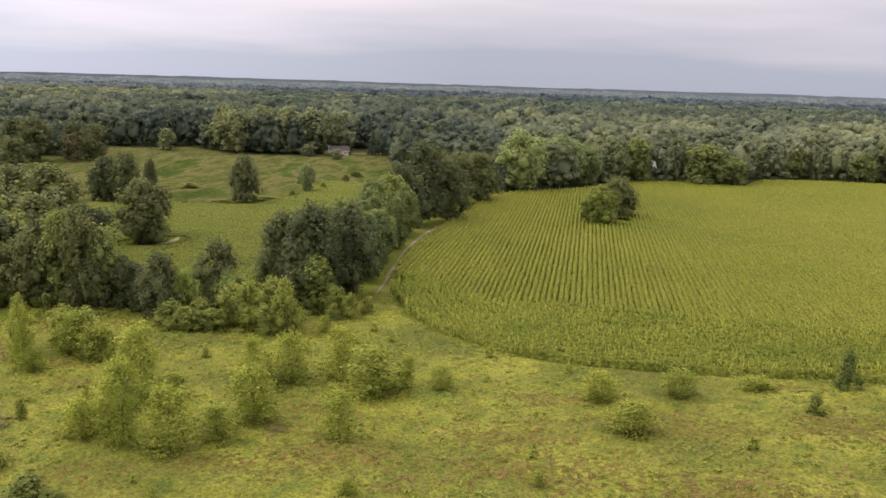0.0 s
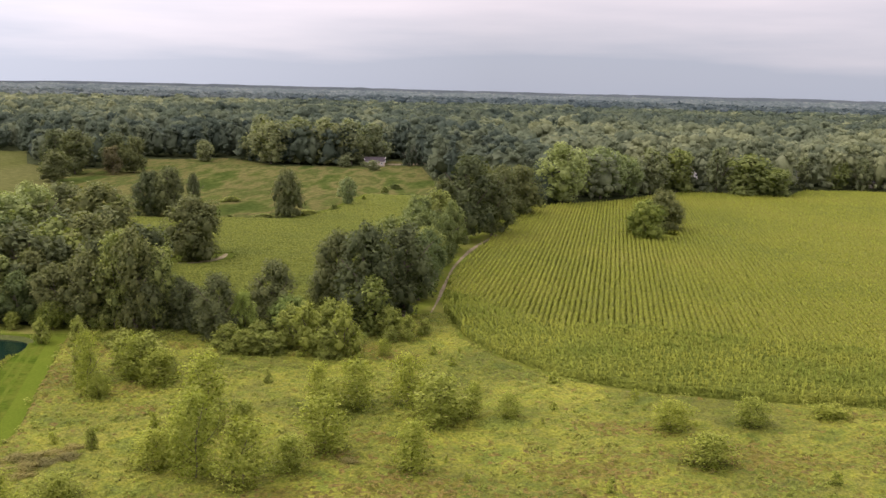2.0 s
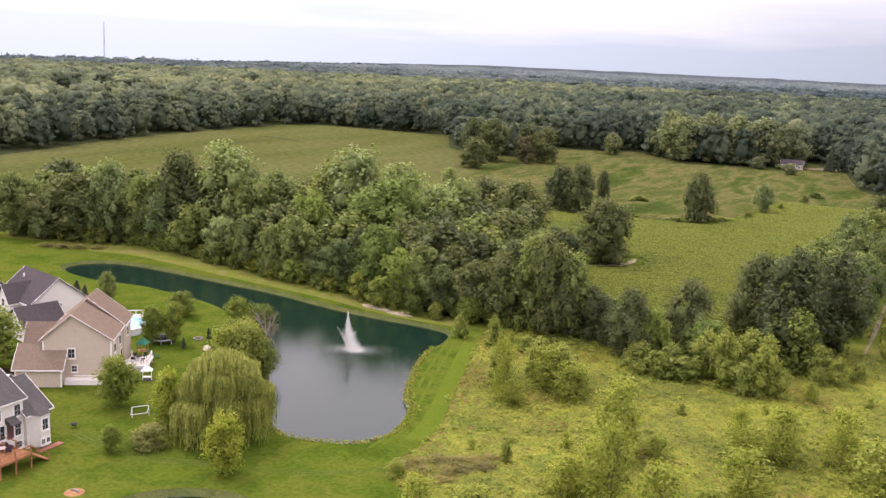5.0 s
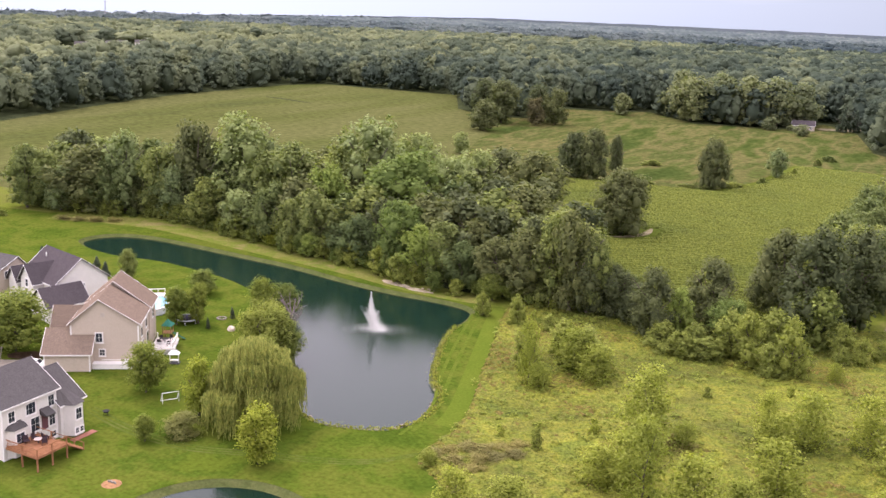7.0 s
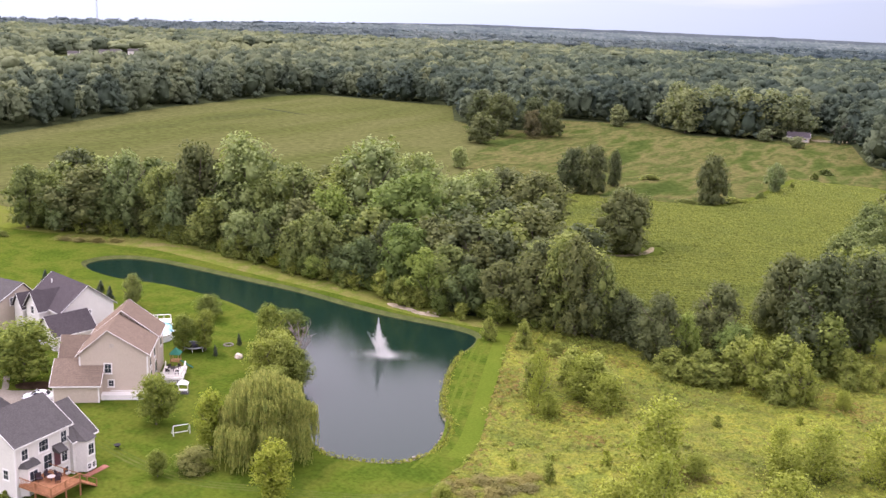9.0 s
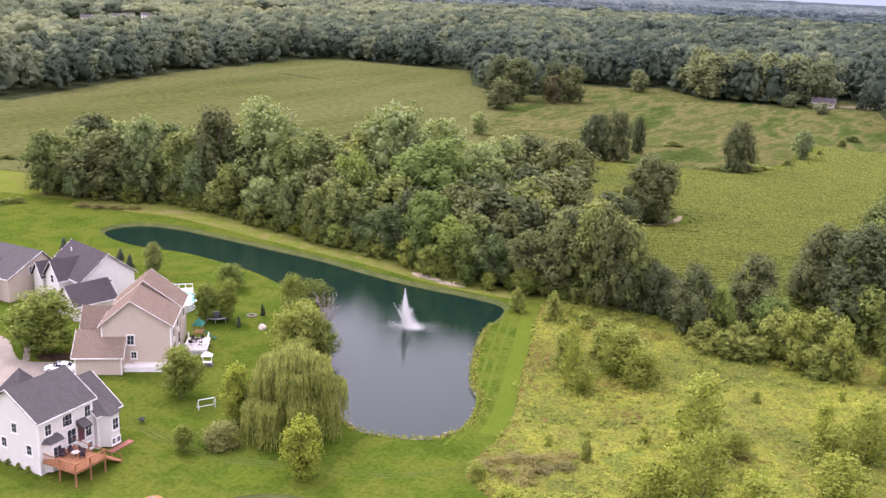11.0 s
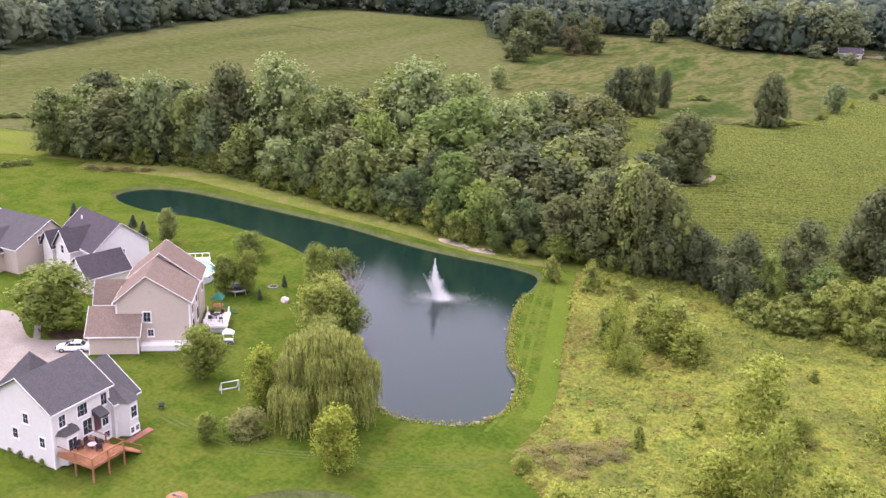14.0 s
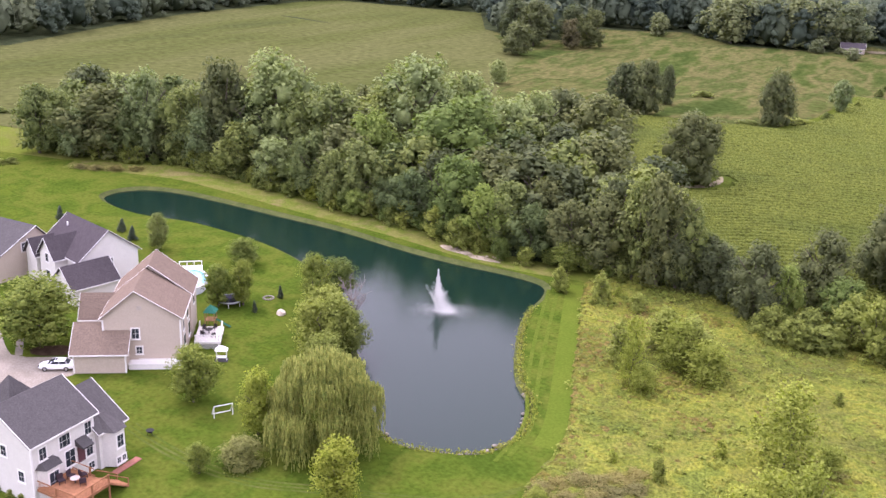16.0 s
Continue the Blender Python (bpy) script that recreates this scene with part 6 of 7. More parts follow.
# ---- the white house's deck, bays and doors ----
deck = thing("deck", house.matrix_world.copy(), "cedar deck with railing and furniture at the white house", "deck")
for i in range(18):
    part("board", boxed(0.25 + i * 0.31, 0.1, 2.0, 0.25 + i * 0.31 + 0.29, 4.9, 2.06), M_DECK, deck)
part("beam", boxed(5.6, 0.1, 1.75, 5.8, 4.9, 1.99), M_DECK, deck)
part("beam", boxed(0.25, 0.1, 1.75, 5.8, 0.25, 1.99), M_DECK, deck)
part("beam", boxed(0.25, 4.75, 1.75, 5.8, 4.9, 1.99), M_DECK, deck)
for x, y in ((5.7, 0.2), (5.7, 2.5), (5.7, 4.8), (3.0, 0.2), (3.0, 4.8)):
    part("post", boxed(x - 0.08, y - 0.08, -0.05, x + 0.08, y + 0.08, 3.1), M_DECK, deck)
for z in (2.2, 3.0):
    part("rail", boxed(5.68, 0.1, z, 5.76, 4.9, z + 0.09), M_DECK, deck)
    part("rail", boxed(0.3, 0.14, z, 5.7, 0.22, z + 0.09), M_DECK, deck)
    part("rail", boxed(0.3, 4.78, z, 3.6, 4.86, z + 0.09), M_DECK, deck)
for i in range(1, 24):
    part("baluster", boxed(5.70, 0.1 + i * 0.2, 2.2, 5.74, 0.14 + i * 0.2, 3.05), M_DECK, deck)
for i in range(1, 26):
    part("baluster", boxed(0.3 + i * 0.21, 0.16, 2.2, 0.34 + i * 0.21, 0.20, 3.05), M_DECK, deck)
for i in range(9):
    part("step", boxed(3.9, 4.95 + i * 0.3, 1.82 - i * 0.2, 5.5, 5.28 + i * 0.3, 1.87 - i * 0.2), M_DECK, deck)
for x in (3.85, 5.55):
    bm = bmesh.new()
    tube(bm, [(x, 4.9, 2.95), (x, 7.7, 1.0)], [0.06, 0.06], 6)
    part("handrail", bm, M_DECK, deck)
    bm = bmesh.new()
    tube(bm, [(x, 4.9, 1.8), (x, 7.7, -0.02)], [0.09, 0.09], 4)
    part("stringer", bm, M_DECK, deck)
    part("post", boxed(x - 0.05, 7.6, -0.05, x + 0.05, 7.7, 1.05), M_DECK, deck)


def bay(root, x0, y0, y1, z0, z1, ztop, out, roofmat, back=0.0):
    """A shallow bay with canted sides and a hipped roof, built against the wall at x0."""
    bm = bmesh.new()
    plan = [(x0, y0), (x0 + out, y0 + out * 0.6), (x0 + out, y1 - out * 0.6), (x0, y1)]
    a = [bm.verts.new((x, y, z0)) for x, y in plan]
    b = [bm.verts.new((x, y, z1)) for x, y in plan]
    for i in range(3):
        bm.faces.new((a[i], a[i + 1], b[i + 1], b[i]))
    bm.faces.new(a[::-1])
    bm.faces.new(b)
    part("bay", bm, M_WHITE, root, "white projecting bay")
    bm = bmesh.new()
    e = [bm.verts.new((x + (0.25 if i in (1, 2) else 0), y + (-0.25 if i < 2 else 0.25), z1)) for i, (x, y) in enumerate(plan)]
    t = [bm.verts.new((x0 - back, y0 + (y1 - y0) * 0.42, ztop)), bm.verts.new((x0 - back, y0 + (y1 - y0) * 0.58, ztop))] if back else [bm.verts.new((x0, y0 + 0.5, ztop)), bm.verts.new((x0, y1 - 0.5, ztop))]
    bm.faces.new((e[0], e[1], t[0]))
    bm.faces.new((e[1], e[2], t[1], t[0]))
    bm.faces.new((e[2], e[3], t[1]))
    bm.faces.new((e[3], e[0], t[0], t[1]))
    bm.faces.new(e[::-1])
    part("bay_roof", bm, roofmat, root, "dark shingled bay roof")
    if back:
        window_on(root, (x0 + out, (y0 + y1) / 2, z1 - 1.4), (1, 0), 0.9, 1.5)
    else:
        window_on(root, (x0 + out, (y0 + y1) / 2, (z0 + z1) / 2 + 0.1), (1, 0), (y1 - y0) * 0.45, (z1 - z0) * 0.62)


bay(house, 0.0, 0.5, 3.2, 0.3, 4.1, 4.8, 0.9, M_ROOF_GREY)
bay(house, 0.6, 8.9, 11.8, 0.2, 4.7, 6.6, 1.3, M_ROOF_GREY, 2.6)
bm = bmesh.new()
for p in ((0, 5.7, 5.1), (0, 7.2, 5.1), (1.3, 5.7, 4.4), (1.3, 7.2, 4.4), (0, 5.7, 4.3), (0, 7.2, 4.3), (1.3, 5.7, 4.25), (1.3, 7.2, 4.25)):
    bm.verts.new(p)
bmesh.ops.convex_hull(bm, input=bm.verts)
part("door_roof", bm, M_ROOF_GREY, house, "small shingled roof over the back door")
part("chimney_pipe", boxed(-2.6, 3.0, 8.0, -2.45, 3.15, 8.9), M_TRIM, house, "white roof vent pipe")
door = part("door", boxed(-0.04, 5.95, 2.05, 0.05, 6.95, 4.2), plain("back_door", (0.12, 0.05, 0.06), 0.4), house, "dark glazed back door")
part("foundation_bed", boxed(1.95, 8.6, -0.05, 2.9, 12.5, 0.1), plain("brick_edging", (0.27, 0.12, 0.09), 0.9), house, "low reddish planting bed edge")
window_on(house, (0.0, 4.0, 5.7), (1, 0), 0.01 + 0.7, 1.4)


def lounge_chair(x, y, turn):
    c = thing("lounge_chair", house.matrix_world @ pose(x, y, 2.06, 0, 0, turn), "dark cushioned chair standing on the deck", "chair", "chairs on the deck")
    dark = bpy.data.materials.get("dark_cushion") or plain("dark_cushion", (0.05, 0.035, 0.04), 0.8)
    part("seat", boxed(-0.35, -0.35, 0.32, 0.35, 0.35, 0.46, bevel=0.03), dark, c)
    part("backrest", boxed(-0.35, 0.28, 0.4, 0.35, 0.42, 1.0, bevel=0.03), dark, c)
    for lx, ly in ((-0.3, -0.3), (0.3, -0.3), (-0.3, 0.3), (0.3, 0.3)):
        part("leg", boxed(lx - 0.03, ly - 0.03, 0.0, lx + 0.03, ly + 0.03, 0.33), dark, c)


for x, y, a in ((1.5, 2.2, 70), (1.7, 3.4, 100), (2.6, 4.2, 160), (3.6, 3.2, 230)):
    lounge_chair(x, y, a)
table = thing("deck_table", house.matrix_world @ pose(2.7, 3.0, 2.06), "small round table standing on the deck", "table")
bm = bmesh.new()
bmesh.ops.create_cone(bm, cap_ends=True, radius1=0.5, radius2=0.5, depth=0.05, segments=24, matrix=Matrix.Translation((0, 0, 0.6)))
part("tabletop", bm, plain("table_top", (0.5, 0.42, 0.38), 0.5), table)
part("pedestal", boxed(-0.05, -0.05, 0, 0.05, 0.05, 0.59), plain("table_leg", (0.06, 0.06, 0.06), 0.5), table)

# ---- the tan house's porch and deck ----
porch = thing("white_porch", tan.matrix_world.copy(), "long white porch skirt along the tan house", "porch")
part("skirt", boxed(3.7, -1.5, -0.05, 10.9, -0.02, 0.75), M_TRIM, porch)
part("floor", boxed(3.65, -1.55, 0.754, 10.95, -0.02, 0.85), M_TRIM, porch)
part("rail", boxed(5.2, -1.5, 1.55, 10.9, -1.42, 1.65), M_TRIM, porch)
for i in range(20):
    part("baluster", boxed(5.25 + i * 0.295, -1.48, 0.85, 5.30 + i * 0.295, -1.44, 1.55), M_TRIM, porch)
deck2 = thing("white_deck", tan.matrix_world.copy(), "raised white deck with railing behind the tan house", "deck")
M_BOARDS = plain("pale_boards", (0.62, 0.58, 0.54), 0.8, 0, 0.2, 2.0)
for i in range(12):
    part("board", boxed(11.7 + i * 0.31, 5.0, 1.05, 11.7 + i * 0.31 + 0.29, 10.5, 1.15), M_BOARDS, deck2, "pale painted board")
part("fascia", boxed(11.7, 4.96, 0.85, 15.44, 5.02, 1.14), M_TRIM, deck2)
part("fascia", boxed(15.4, 5.0, 0.85, 15.46, 10.5, 1.14), M_TRIM, deck2)
for i in range(26):
    part("lattice_slat", boxed(11.75 + i * 0.145, 4.98, 0.0, 11.81 + i * 0.145, 5.0, 0.86), M_TRIM, deck2)
for x, y in ((11.9, 5.2), (15.2, 5.2), (15.2, 10.3), (11.9, 10.3), (15.2, 7.8)):
    part("post", boxed(x - 0.09, y - 0.09, -0.05, x + 0.09, y + 0.09, 2.15), M_TRIM, deck2)
for z in (1.3, 2.05):
    part("rail", boxed(11.8, 5.12, z, 15.3, 5.2, z + 0.1), M_TRIM, deck2)
    part("rail", boxed(15.2, 5.1, z, 15.28, 10.4, z + 0.1), M_TRIM, deck2)
for i in range(16):
    part("baluster", boxed(12.0 + i * 0.2, 5.14, 1.3, 12.05 + i * 0.2, 5.18, 2.1), M_TRIM, deck2)
for i in range(25):
    part("baluster", boxed(15.22, 5.3 + i * 0.2, 1.3, 15.26, 5.35 + i * 0.2, 2.1), M_TRIM, deck2)
for c, w, h in (((10.7, 7.6, 2.3), 1.4, 2.0), ((10.7, 6.6, 5.2), 1.0, 1.4), ((10.9, 12.0, 5.2), 1.0, 1.4), ((10.7, 2.6, 5.0), 1.0, 1.4), ((10.7, 3.0, 2.5), 1.4, 1.6)):
    window_on(tan, c, (1, 0), w, h)
part("vent", boxed(4.95, -0.06, 8.3, 5.6, 0.02, 8.9), plain("vent_tan", (0.42, 0.37, 0.32)), tan, "tan gable vent")
for x in (0.32, 10.68):
    part("corner_board", boxed(x - 0.12, -0.035, -0.1, x + 0.12, 0.1, 6.8), M_TRIM, tan, "white corner board")
for x in (-3.28, 3.56):
    part("corner_board", boxed(x - 0.1, -2.535, -0.1, x + 0.1, -2.4, 3.0), M_TRIM, tan, "white corner board")
for y in (0.0, 8.4):
    part("corner_board", boxed(-0.1, y - 0.1, -0.1, 0.035, y + 0.1, 7.0), M_TRIM, house, "white corner board")


# ---- car, play things and lawn clutter ----
def car(x, y, turn):
    """A sedan: body of lofted sections, glasshouse, roof, wheels, lamps, mirrors."""
    c = thing("car", pose(x, y, 0.05, 0, 0, turn), "white sedan parked on the concrete driveway", "car")
    paint = plain("white_car_paint", (0.80, 0.80, 0.81), 0.25, 0, 0.03)

    def loft(bm, sections, seg=12):
        """Rounded cross sections: place along the car, half width, foot and top."""
        rings = []
        for px, hw, z0, z1 in sections:
            ring_ = []
            for k in range(seg):
                a = 2 * math.pi * (k + 0.5) / seg
                ca, sa = math.cos(a), math.sin(a)
                ring_.append(bm.verts.new((px, hw * math.copysign(abs(ca) ** 0.45, ca), (z0 + z1) / 2 + (z1 - z0) / 2 * math.copysign(abs(sa) ** 0.45, sa))))
            rings.append(ring_)
        for a, b in zip(rings, rings[1:]):
            for k in range(seg):
                bm.faces.new((a[k], a[(k + 1) % seg], b[(k + 1) % seg], b[k]))
        bm.faces.new(rings[0][::-1])
        bm.faces.new(rings[-1])
        bmesh.ops.recalc_face_normals(bm, faces=bm.faces)
        return bm

    part("body", loft(bmesh.new(), [(-2.40, 0.62, 0.42, 0.80), (-2.30, 0.80, 0.30, 0.95), (-1.75, 0.90, 0.22, 1.00), (-0.6, 0.92, 0.20, 0.98), (0.7, 0.92, 0.20, 0.96), (1.5, 0.90, 0.22, 0.88), (2.15, 0.82, 0.28, 0.74), (2.40, 0.62, 0.38, 0.62)]), paint, c)
    part("cabin_glass", loft(bmesh.new(), [(-1.75, 0.60, 0.90, 0.98), (-1.05, 0.70, 0.90, 1.36), (-0.3, 0.74, 0.90, 1.41), (0.35, 0.72, 0.90, 1.37), (1.15, 0.62, 0.90, 0.97)]), M_GLASS, c, "dark glazed cabin")
    part("roof", loft(bmesh.new(), [(-1.15, 0.58, 1.30, 1.37), (-0.4, 0.66, 1.34, 1.45), (0.25, 0.62, 1.32, 1.41)]), paint, c)
    part("sunroof", boxed(-0.15, -0.33, 1.43, 0.15, 0.33, 1.455), M_GLASS, c)
    for sy in (-1, 1):
        for px, lean in ((-0.45, 0.0), (0.45, 0.5), (-1.25, -0.45)):
            part("pillar", tube(bmesh.new(), [(px + lean, sy * 0.80, 0.95), (px, sy * 0.70, 1.37)], [0.05, 0.04], 5), paint, c)
        part("mirror", boxed(0.72, sy * 0.92 - 0.06, 0.95, 0.86, sy * 0.92 + 0.10 * max(0, sy) + 0.02, 1.07, bevel=0.02), paint, c)
        part("headlight", boxed(2.16, sy * 0.62 - 0.17, 0.58, 2.38, sy * 0.62 + 0.17, 0.70, bevel=0.03), M_GLASS, c, "clear headlight")
        part("tail_light", boxed(-2.40, sy * 0.62 - 0.15, 0.72, -2.28, sy * 0.62 + 0.15, 0.86, bevel=0.02), plain("tail_red", (0.25, 0.02, 0.02), 0.3), c, "red tail light")
    tyre_m, rim_m = plain("tyre_rubber", (0.02, 0.02, 0.02), 0.9), plain("alloy_rim", (0.5, 0.5, 0.52), 0.3, 0.9)
    for wx, wy in ((-1.4, -0.84), (1.45, -0.84), (-1.4, 0.84), (1.45, 0.84)):
        bm = bmesh.new()
        bmesh.ops.create_cone(bm, cap_ends=True, radius1=0.33, radius2=0.33, depth=0.22, segments=20, matrix=pose(wx, wy, 0.33, 90))
        w = part("wheel", bm, tyre_m, c)
        bm = bmesh.new()
        bmesh.ops.create_cone(bm, cap_ends=True, radius1=0.2, radius2=0.2, depth=0.24, segments=14, matrix=pose(wx, wy, 0.33, 90))
        part("rim", bm, rim_m, w)


car(-138.6, 107.6, 212)

goal = thing("soccer_goal", pose(-111.0, 108.9, 0.03, 0, 0, 55), "small white tube soccer goal on the lawn", "goal")
white_pipe = plain("white_pipe", (0.8, 0.8, 0.8), 0.4)
for a, b in (((-1.2, 0, 0), (-1.2, 0, 1.6)), ((1.2, 0, 0), (1.2, 0, 1.6)), ((-1.2, 0, 1.6), (1.2, 0, 1.6)), ((-1.2, 0, 1.6), (-1.2, 1.1, 0.03)), ((1.2, 0, 1.6), (1.2, 1.1, 0.03)), ((-1.2, 1.1, 0.03), (1.2, 1.1, 0.03))):
    part("bar", tube(bmesh.new(), [a, b], [0.05, 0.05], 6), white_pipe, goal)

pool = thing("pool", pose(-144.2, 141.2, 0, 0, 0, 131), "oval above-ground pool with blue water beside the tan house", "pool")
M_POOL = plain("pool_wall", (0.65, 0.68, 0.7), 0.5)
OVAL = Matrix.Diagonal((1.45, 0.86, 1.0, 1.0))
bm = bmesh.new()
bmesh.ops.create_cone(bm, cap_ends=False, radius1=3.2, radius2=3.2, depth=1.25, segments=40, matrix=OVAL @ pose(0, 0, 0.62))
part("pool_wall", bm, M_POOL, pool)
bm = bmesh.new()
bmesh.ops.create_circle(bm, cap_ends=True, radius=3.17, segments=40, matrix=OVAL @ pose(0, 0, 1.1))
part("pool_water", bm, plain("pool_water", (0.16, 0.46, 0.62), 0.1, 0, 0.35, 1.2), pool, "light blue pool water")
bm = bmesh.new()
tube(bm, [(4.64 * math.cos(a), 2.75 * math.sin(a), 1.27) for a in np.linspace(0, 2 * math.pi, 41)], [0.16] * 41, 6)
part("rim", bm, M_TRIM, pool, "white pool rim")
part("pool_deck", boxed(4.5, -2.0, 1.0, 6.6, 2.0, 1.2), M_TRIM, pool, "white pool deck")
for y in (-1.9, -0.6, 0.6, 1.9):
    part("deck_post", boxed(6.45, y - 0.05, 0.0, 6.55, y + 0.05, 2.1), M_TRIM, pool)
part("deck_rail", boxed(6.45, -1.95, 2.0, 6.55, 1.95, 2.1), M_TRIM, pool)

tramp = thing("trampoline", pose(-133.6, 138.4, 0.03), "round trampoline with dark mat on the lawn", "trampoline")
bm = bmesh.new()
bmesh.ops.create_cone(bm, cap_ends=True, radius1=1.9, radius2=1.9, depth=0.06, segments=32, matrix=pose(0, 0, 0.85))
part("mat", bm, plain("black_mat", (0.03, 0.03, 0.035), 0.8), tramp)
part("pad", tube(bmesh.new(), [(2.0 * math.cos(a), 2.0 * math.sin(a), 0.88) for a in np.linspace(0, 2 * math.pi, 33)], [0.14] * 33, 6), plain("grey_pad", (0.3, 0.31, 0.32), 0.7), tramp, "grey padded edge")
for k in range(6):
    a = k * math.pi / 3
    part("leg", tube(bmesh.new(), [(1.9 * math.cos(a), 1.9 * math.sin(a), 0), (1.9 * math.cos(a), 1.9 * math.sin(a), 0.85)], [0.04, 0.04], 6), white_pipe, tramp)

play = thing("play_tower", pose(-130.4, 129.8, 0.03, 0, 0, 25), "wooden play tower with a green peaked roof and slide", "playset")
wood_m, green_m = plain("play_wood", (0.30, 0.17, 0.09), 0.8), plain("green_canvas", (0.03, 0.14, 0.10), 0.6)
for x, y in ((-0.7, -0.7), (0.7, -0.7), (-0.7, 0.7), (0.7, 0.7)):
    part("post", boxed(x - 0.06, y - 0.06, 0, x + 0.06, y + 0.06, 2.6), wood_m, play)
part("platform", boxed(-0.8, -0.8, 1.2, 0.8, 0.8, 1.3), wood_m, play)
bm = bmesh.new()
bmesh.ops.create_cone(bm, cap_ends=True, radius1=1.35, radius2=0.02, depth=1.1, segments=4, matrix=pose(0, 0, 3.1, 0, 0, 45))
part("roof", bm, green_m, play, "green peaked canvas roof")
bm = bmesh.new()
for i, (sx, sz) in enumerate(((0.8, 1.3), (1.6, 0.9), (2.4, 0.4), (3.0, 0.12))):
    for sy in (-0.3, 0.3):
        bm.verts.new((sx, sy, sz))
bm.verts.ensure_lookup_table()
for i in range(3):
    bm.faces.new([bm.verts[2 * i + j] for j in (0, 2, 3, 1)])
bmesh.ops.solidify(bm, geom=bm.faces[:], thickness=0.05)
part("slide", bm, green_m, play, "green slide")

M_WICKER = plain("dark_wicker", (0.045, 0.040, 0.038), 0.8)


def patio_seat(u, v, turn):
    """A dark patio chair on the white deck: seat, back and legs."""
    c = thing("patio_chair", tan.matrix_world @ pose(u, v, 1.15, 0, 0, turn), "dark wicker patio chair on the white deck", "chair", "patio chairs")
    part("seat", boxed(-0.3, -0.3, 0.38, 0.3, 0.3, 0.48, bevel=0.03), M_WICKER, c)
    part("backrest", boxed(-0.3, 0.24, 0.45, 0.3, 0.32, 0.95, bevel=0.03), M_WICKER, c)
    for x in (-0.26, 0.26):
        for y in (-0.26, 0.26):
            part("leg", boxed(x - 0.03, y - 0.03, 0, x + 0.03, y + 0.03, 0.39), M_WICKER, c)


for u, v, turn in ((12.8, 8.9, 20), (14.2, 9.1, -30), (12.7, 7.2, 160), (14.3, 6.4, 200)):
    patio_seat(u, v, turn)
table = thing("patio_table", tan.matrix_world @ pose(13.5, 8.0, 1.15), "small dark patio table on the white deck", "table")
bm = bmesh.new()
bmesh.ops.create_cone(bm, cap_ends=True, radius1=0.6, radius2=0.6, depth=0.05, segments=24, matrix=pose(0, 0, 0.7))
part("tabletop", bm, M_WICKER, table)
part("leg", boxed(-0.06, -0.06, 0, 0.06, 0.06, 0.68), M_WICKER, table)

swing = thing("lawn_canopy", pose(-121.5, 121.4, 0.03, 0, 0, 30), "white covered swing seat standing on the lawn", "swing seat")
for x in (-0.7, 0.7):
    part("post", boxed(x - 0.04, -0.04, 0, x + 0.04, 0.04, 1.7), white_pipe, swing)
bm = bmesh.new()
for p in ((-0.9, -0.6, 1.65), (0.9, -0.6, 1.65), (-0.9, 0.6, 1.65), (0.9, 0.6, 1.65), (-0.3, 0, 2.3), (0.3, 0, 2.3)):
    bm.verts.new(p)
bmesh.ops.convex_hull(bm, input=bm.verts)
part("canopy", bm, white_pipe, swing, "white peaked canopy")
part("seat", boxed(-0.65, -0.3, 0.45, 0.65, 0.3, 0.6, bevel=0.03), white_pipe, swing)
part("base", boxed(-0.9, -0.6, 0, 0.9, 0.6, 0.06), plain("dark_base", (0.06, 0.06, 0.06), 0.8), swing)

ring = thing("fire_ring", pose(-129.9, 143.6, 0.03), "ring of stones round a fire pit in the lawn", "fire pit")
for k in range(12):
    a = k * math.pi / 6
    part("stone", boxed(math.cos(a) * 0.8 - 0.16, math.sin(a) * 0.8 - 0.16, 0, math.cos(a) * 0.8 + 0.16, math.sin(a) * 0.8 + 0.16, 0.24, bevel=0.05), M_STONE, ring)
grill = thing("fire_bowl", pose(-115.6, 100.8, 0.03), "small black fire bowl on legs on the lawn", "fire bowl")
bm = bmesh.new()
bmesh.ops.create_cone(bm, cap_ends=True, radius1=0.3, radius2=0.5, depth=0.25, segments=20, matrix=pose(0, 0, 0.5))
part("bowl", bm, plain("black_iron", (0.03, 0.03, 0.03), 0.6), grill)
for k in range(3):
    a = k * 2.094
    part("leg", tube(bmesh.new(), [(0.35 * math.cos(a), 0.35 * math.sin(a), 0), (0.25 * math.cos(a), 0.25 * math.sin(a), 0.42)], [0.03, 0.03], 5), plain("iron_leg", (0.03, 0.03, 0.03), 0.6), grill)
stump = thing("mulch_ring", pose(-100.0, 86.3, 0.03), "brown mulched ring with stones in the lawn", "mulch bed")
bm = bmesh.new()
bmesh.ops.create_cone(bm, cap_ends=True, radius1=1.2, radius2=0.7, depth=0.2, segments=24, matrix=pose(0, 0, 0.1))
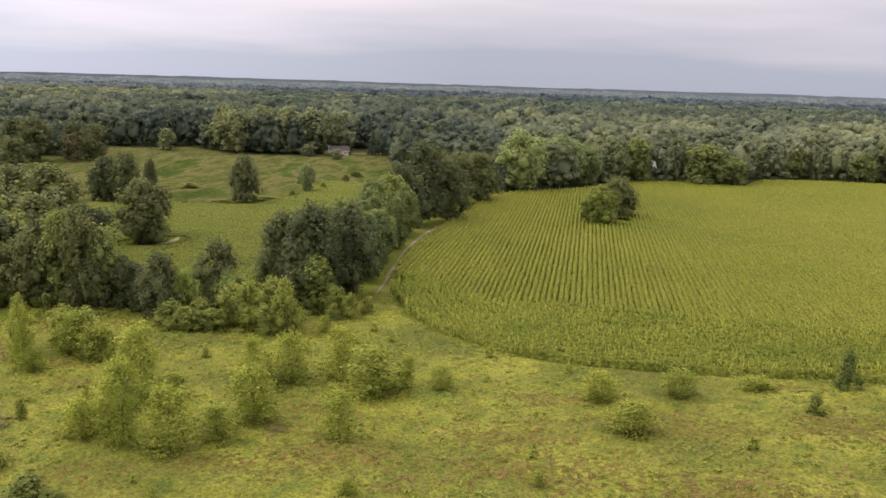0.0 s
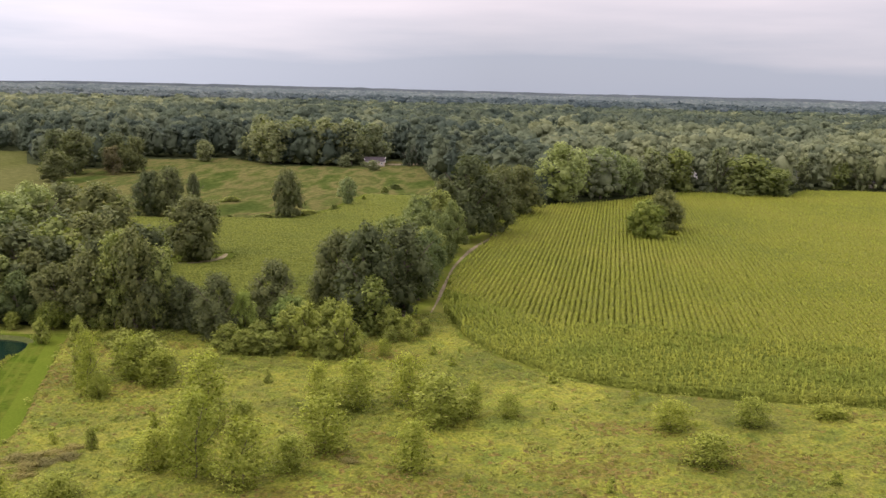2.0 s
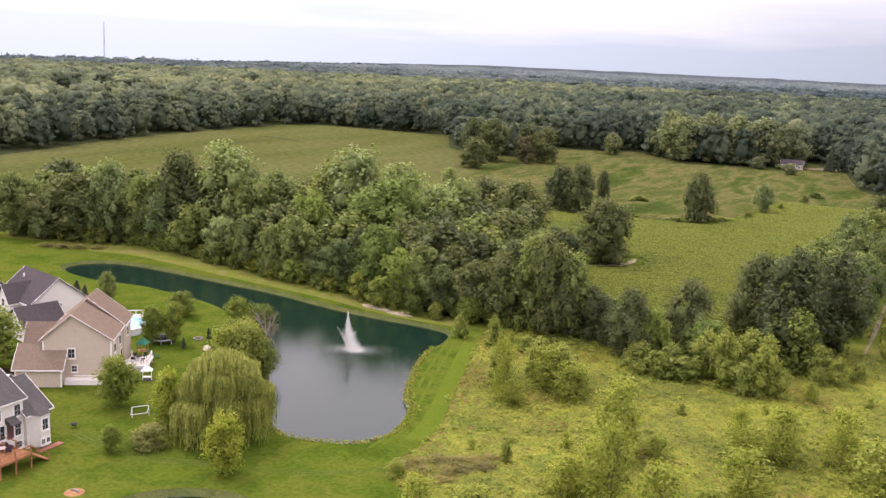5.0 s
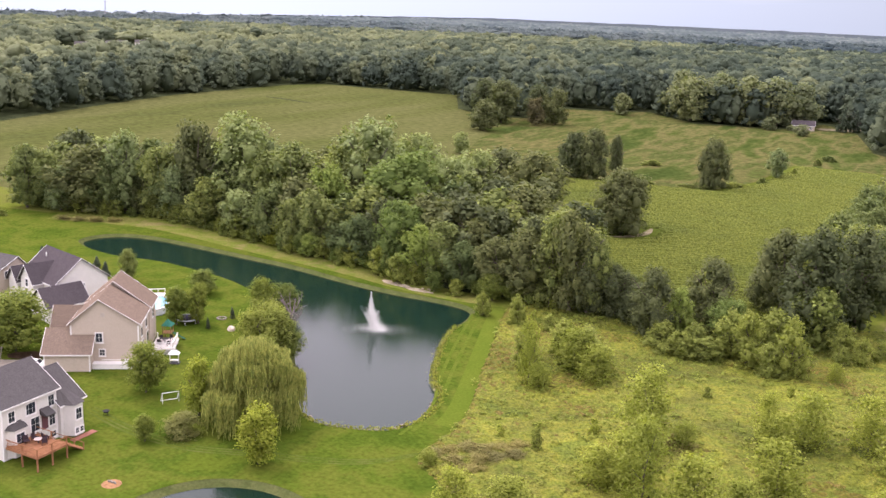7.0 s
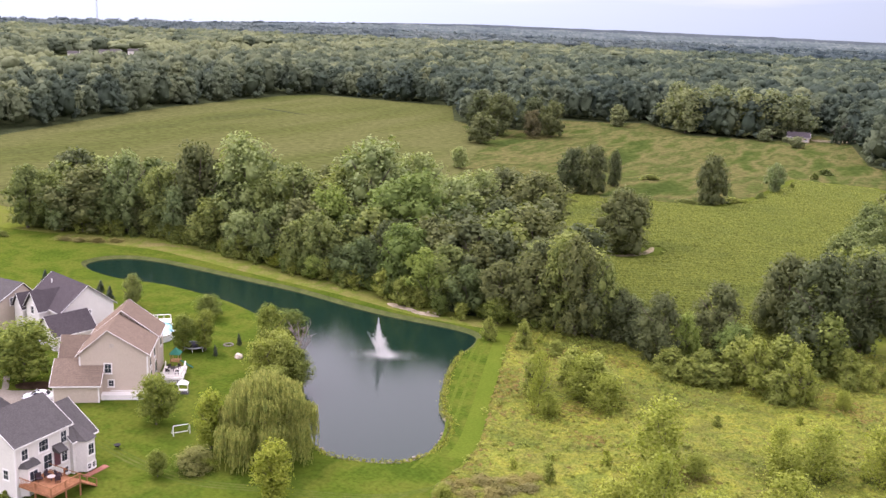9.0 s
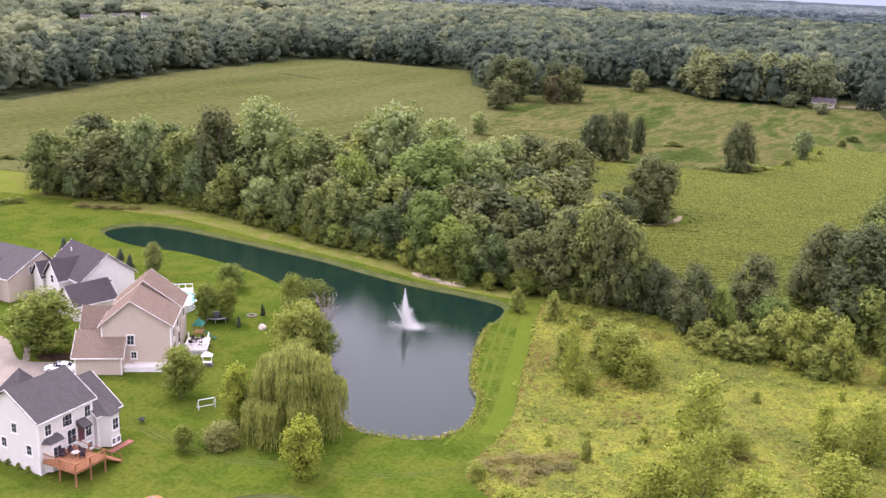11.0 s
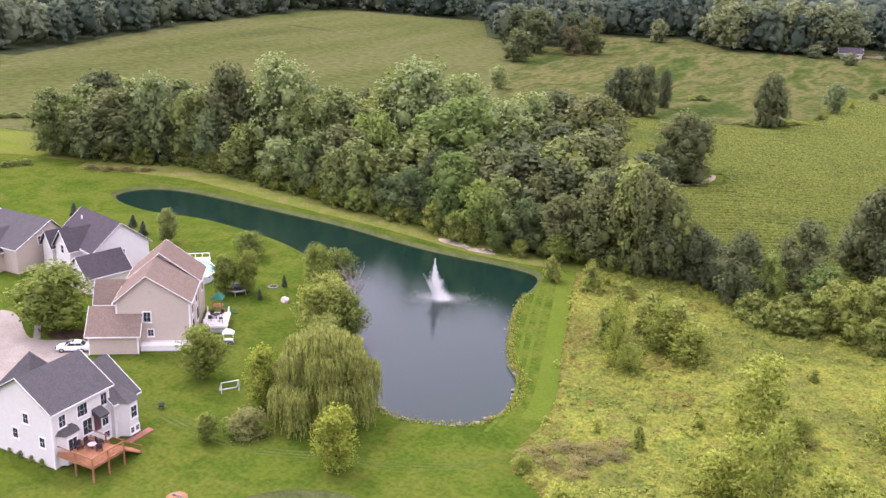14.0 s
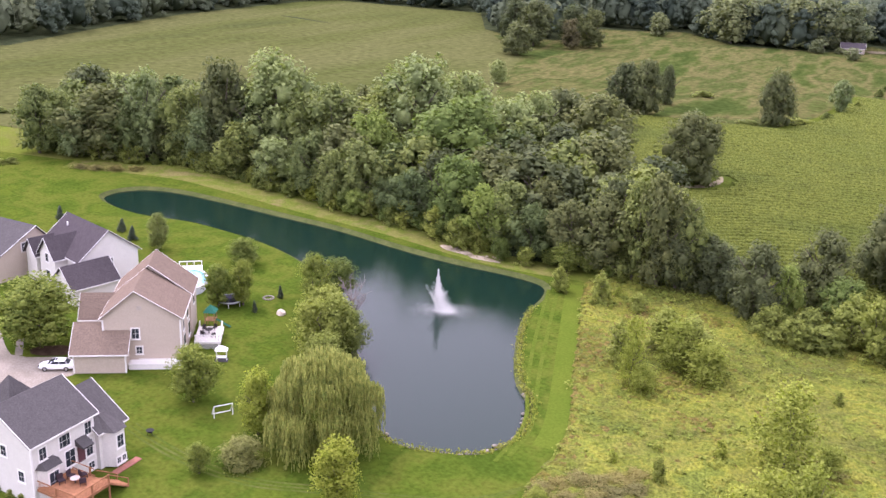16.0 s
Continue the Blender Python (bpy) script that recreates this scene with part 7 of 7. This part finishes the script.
part("mulch", bm, plain("brown_mulch", (0.25, 0.14, 0.07), 0.95, 0, 0.3), stump)
for k in range(5):
    part("stone", boxed(-0.5 + 0.25 * k, -0.15 + 0.1 * (k % 2), 0.15, -0.28 + 0.25 * k, 0.1 + 0.1 * (k % 2), 0.42, bevel=0.05), M_STONE, stump)

# ---- far buildings and mast ----
def far_house(name, x, y, turn, w, d, eave, ridge, wall, roof, label):
    h = thing(name, pose(x, y, 0, 0, 0, turn), label, "house", "far houses")
    gable_block(h, -w / 2, -d / 2, w / 2, d / 2, -0.2, eave, ridge, wall, roof, "x")
    for k in range(3):
        window_on(h, (-w / 3 + k * w / 3, -d / 2, eave * 0.55), (0, -1), 1.1, 1.3)


far_house("ranch_house", -79, 598, 10, 12, 8, 2.8, 5.2, M_TAN, M_ROOF_DARK, "low house with dark brown roof at the far woods")
far_house("distant_house", 206, 548, 20, 10, 7, 3.5, 6, M_TAN, M_ROOF_GREY, "pale house half hidden among far trees")
for (x, y), a, wall in zip(FAR_HOMES, (5, 0, 12, 30, 8, 20, 15), (M_WHITE, M_WHITE, M_TAN, M_WHITE, M_TAN, M_WHITE, M_WHITE)):
    far_house("distant_house", x, y, a, 11, 8, 4.6, 7.6, wall, M_ROOF_GREY, "pale house half hidden among far trees")
for (x, y), a in zip(WEST_HOMES, (40, 50, 30, 40, 60)):
    far_house("distant_house", x, y, a, 11, 9, 6, 8.6, M_WHITE, M_ROOF_GREY, "white house showing over the far woodland")
mast = thing("radio_mast", pose(-1660, 1624, 0), "thin grey lattice radio mast beyond the woods", "mast")
for k in range(3):
    a = k * 2.094
    part("leg", tube(bmesh.new(), [(1.6 * math.cos(a), 1.6 * math.sin(a), 0), (1.0 * math.cos(a), 1.0 * math.sin(a), 100)], [0.4, 0.3], 5), plain("grey_steel", (0.35, 0.36, 0.38), 0.5, 0.3), mast)
for k in range(12):
    part("brace", tube(bmesh.new(), [(1.5, 0, 4 + k * 8), (-0.8, 1.3, 10 + k * 8)], [0.3, 0.3], 4), bpy.data.materials["grey_steel"], mast)
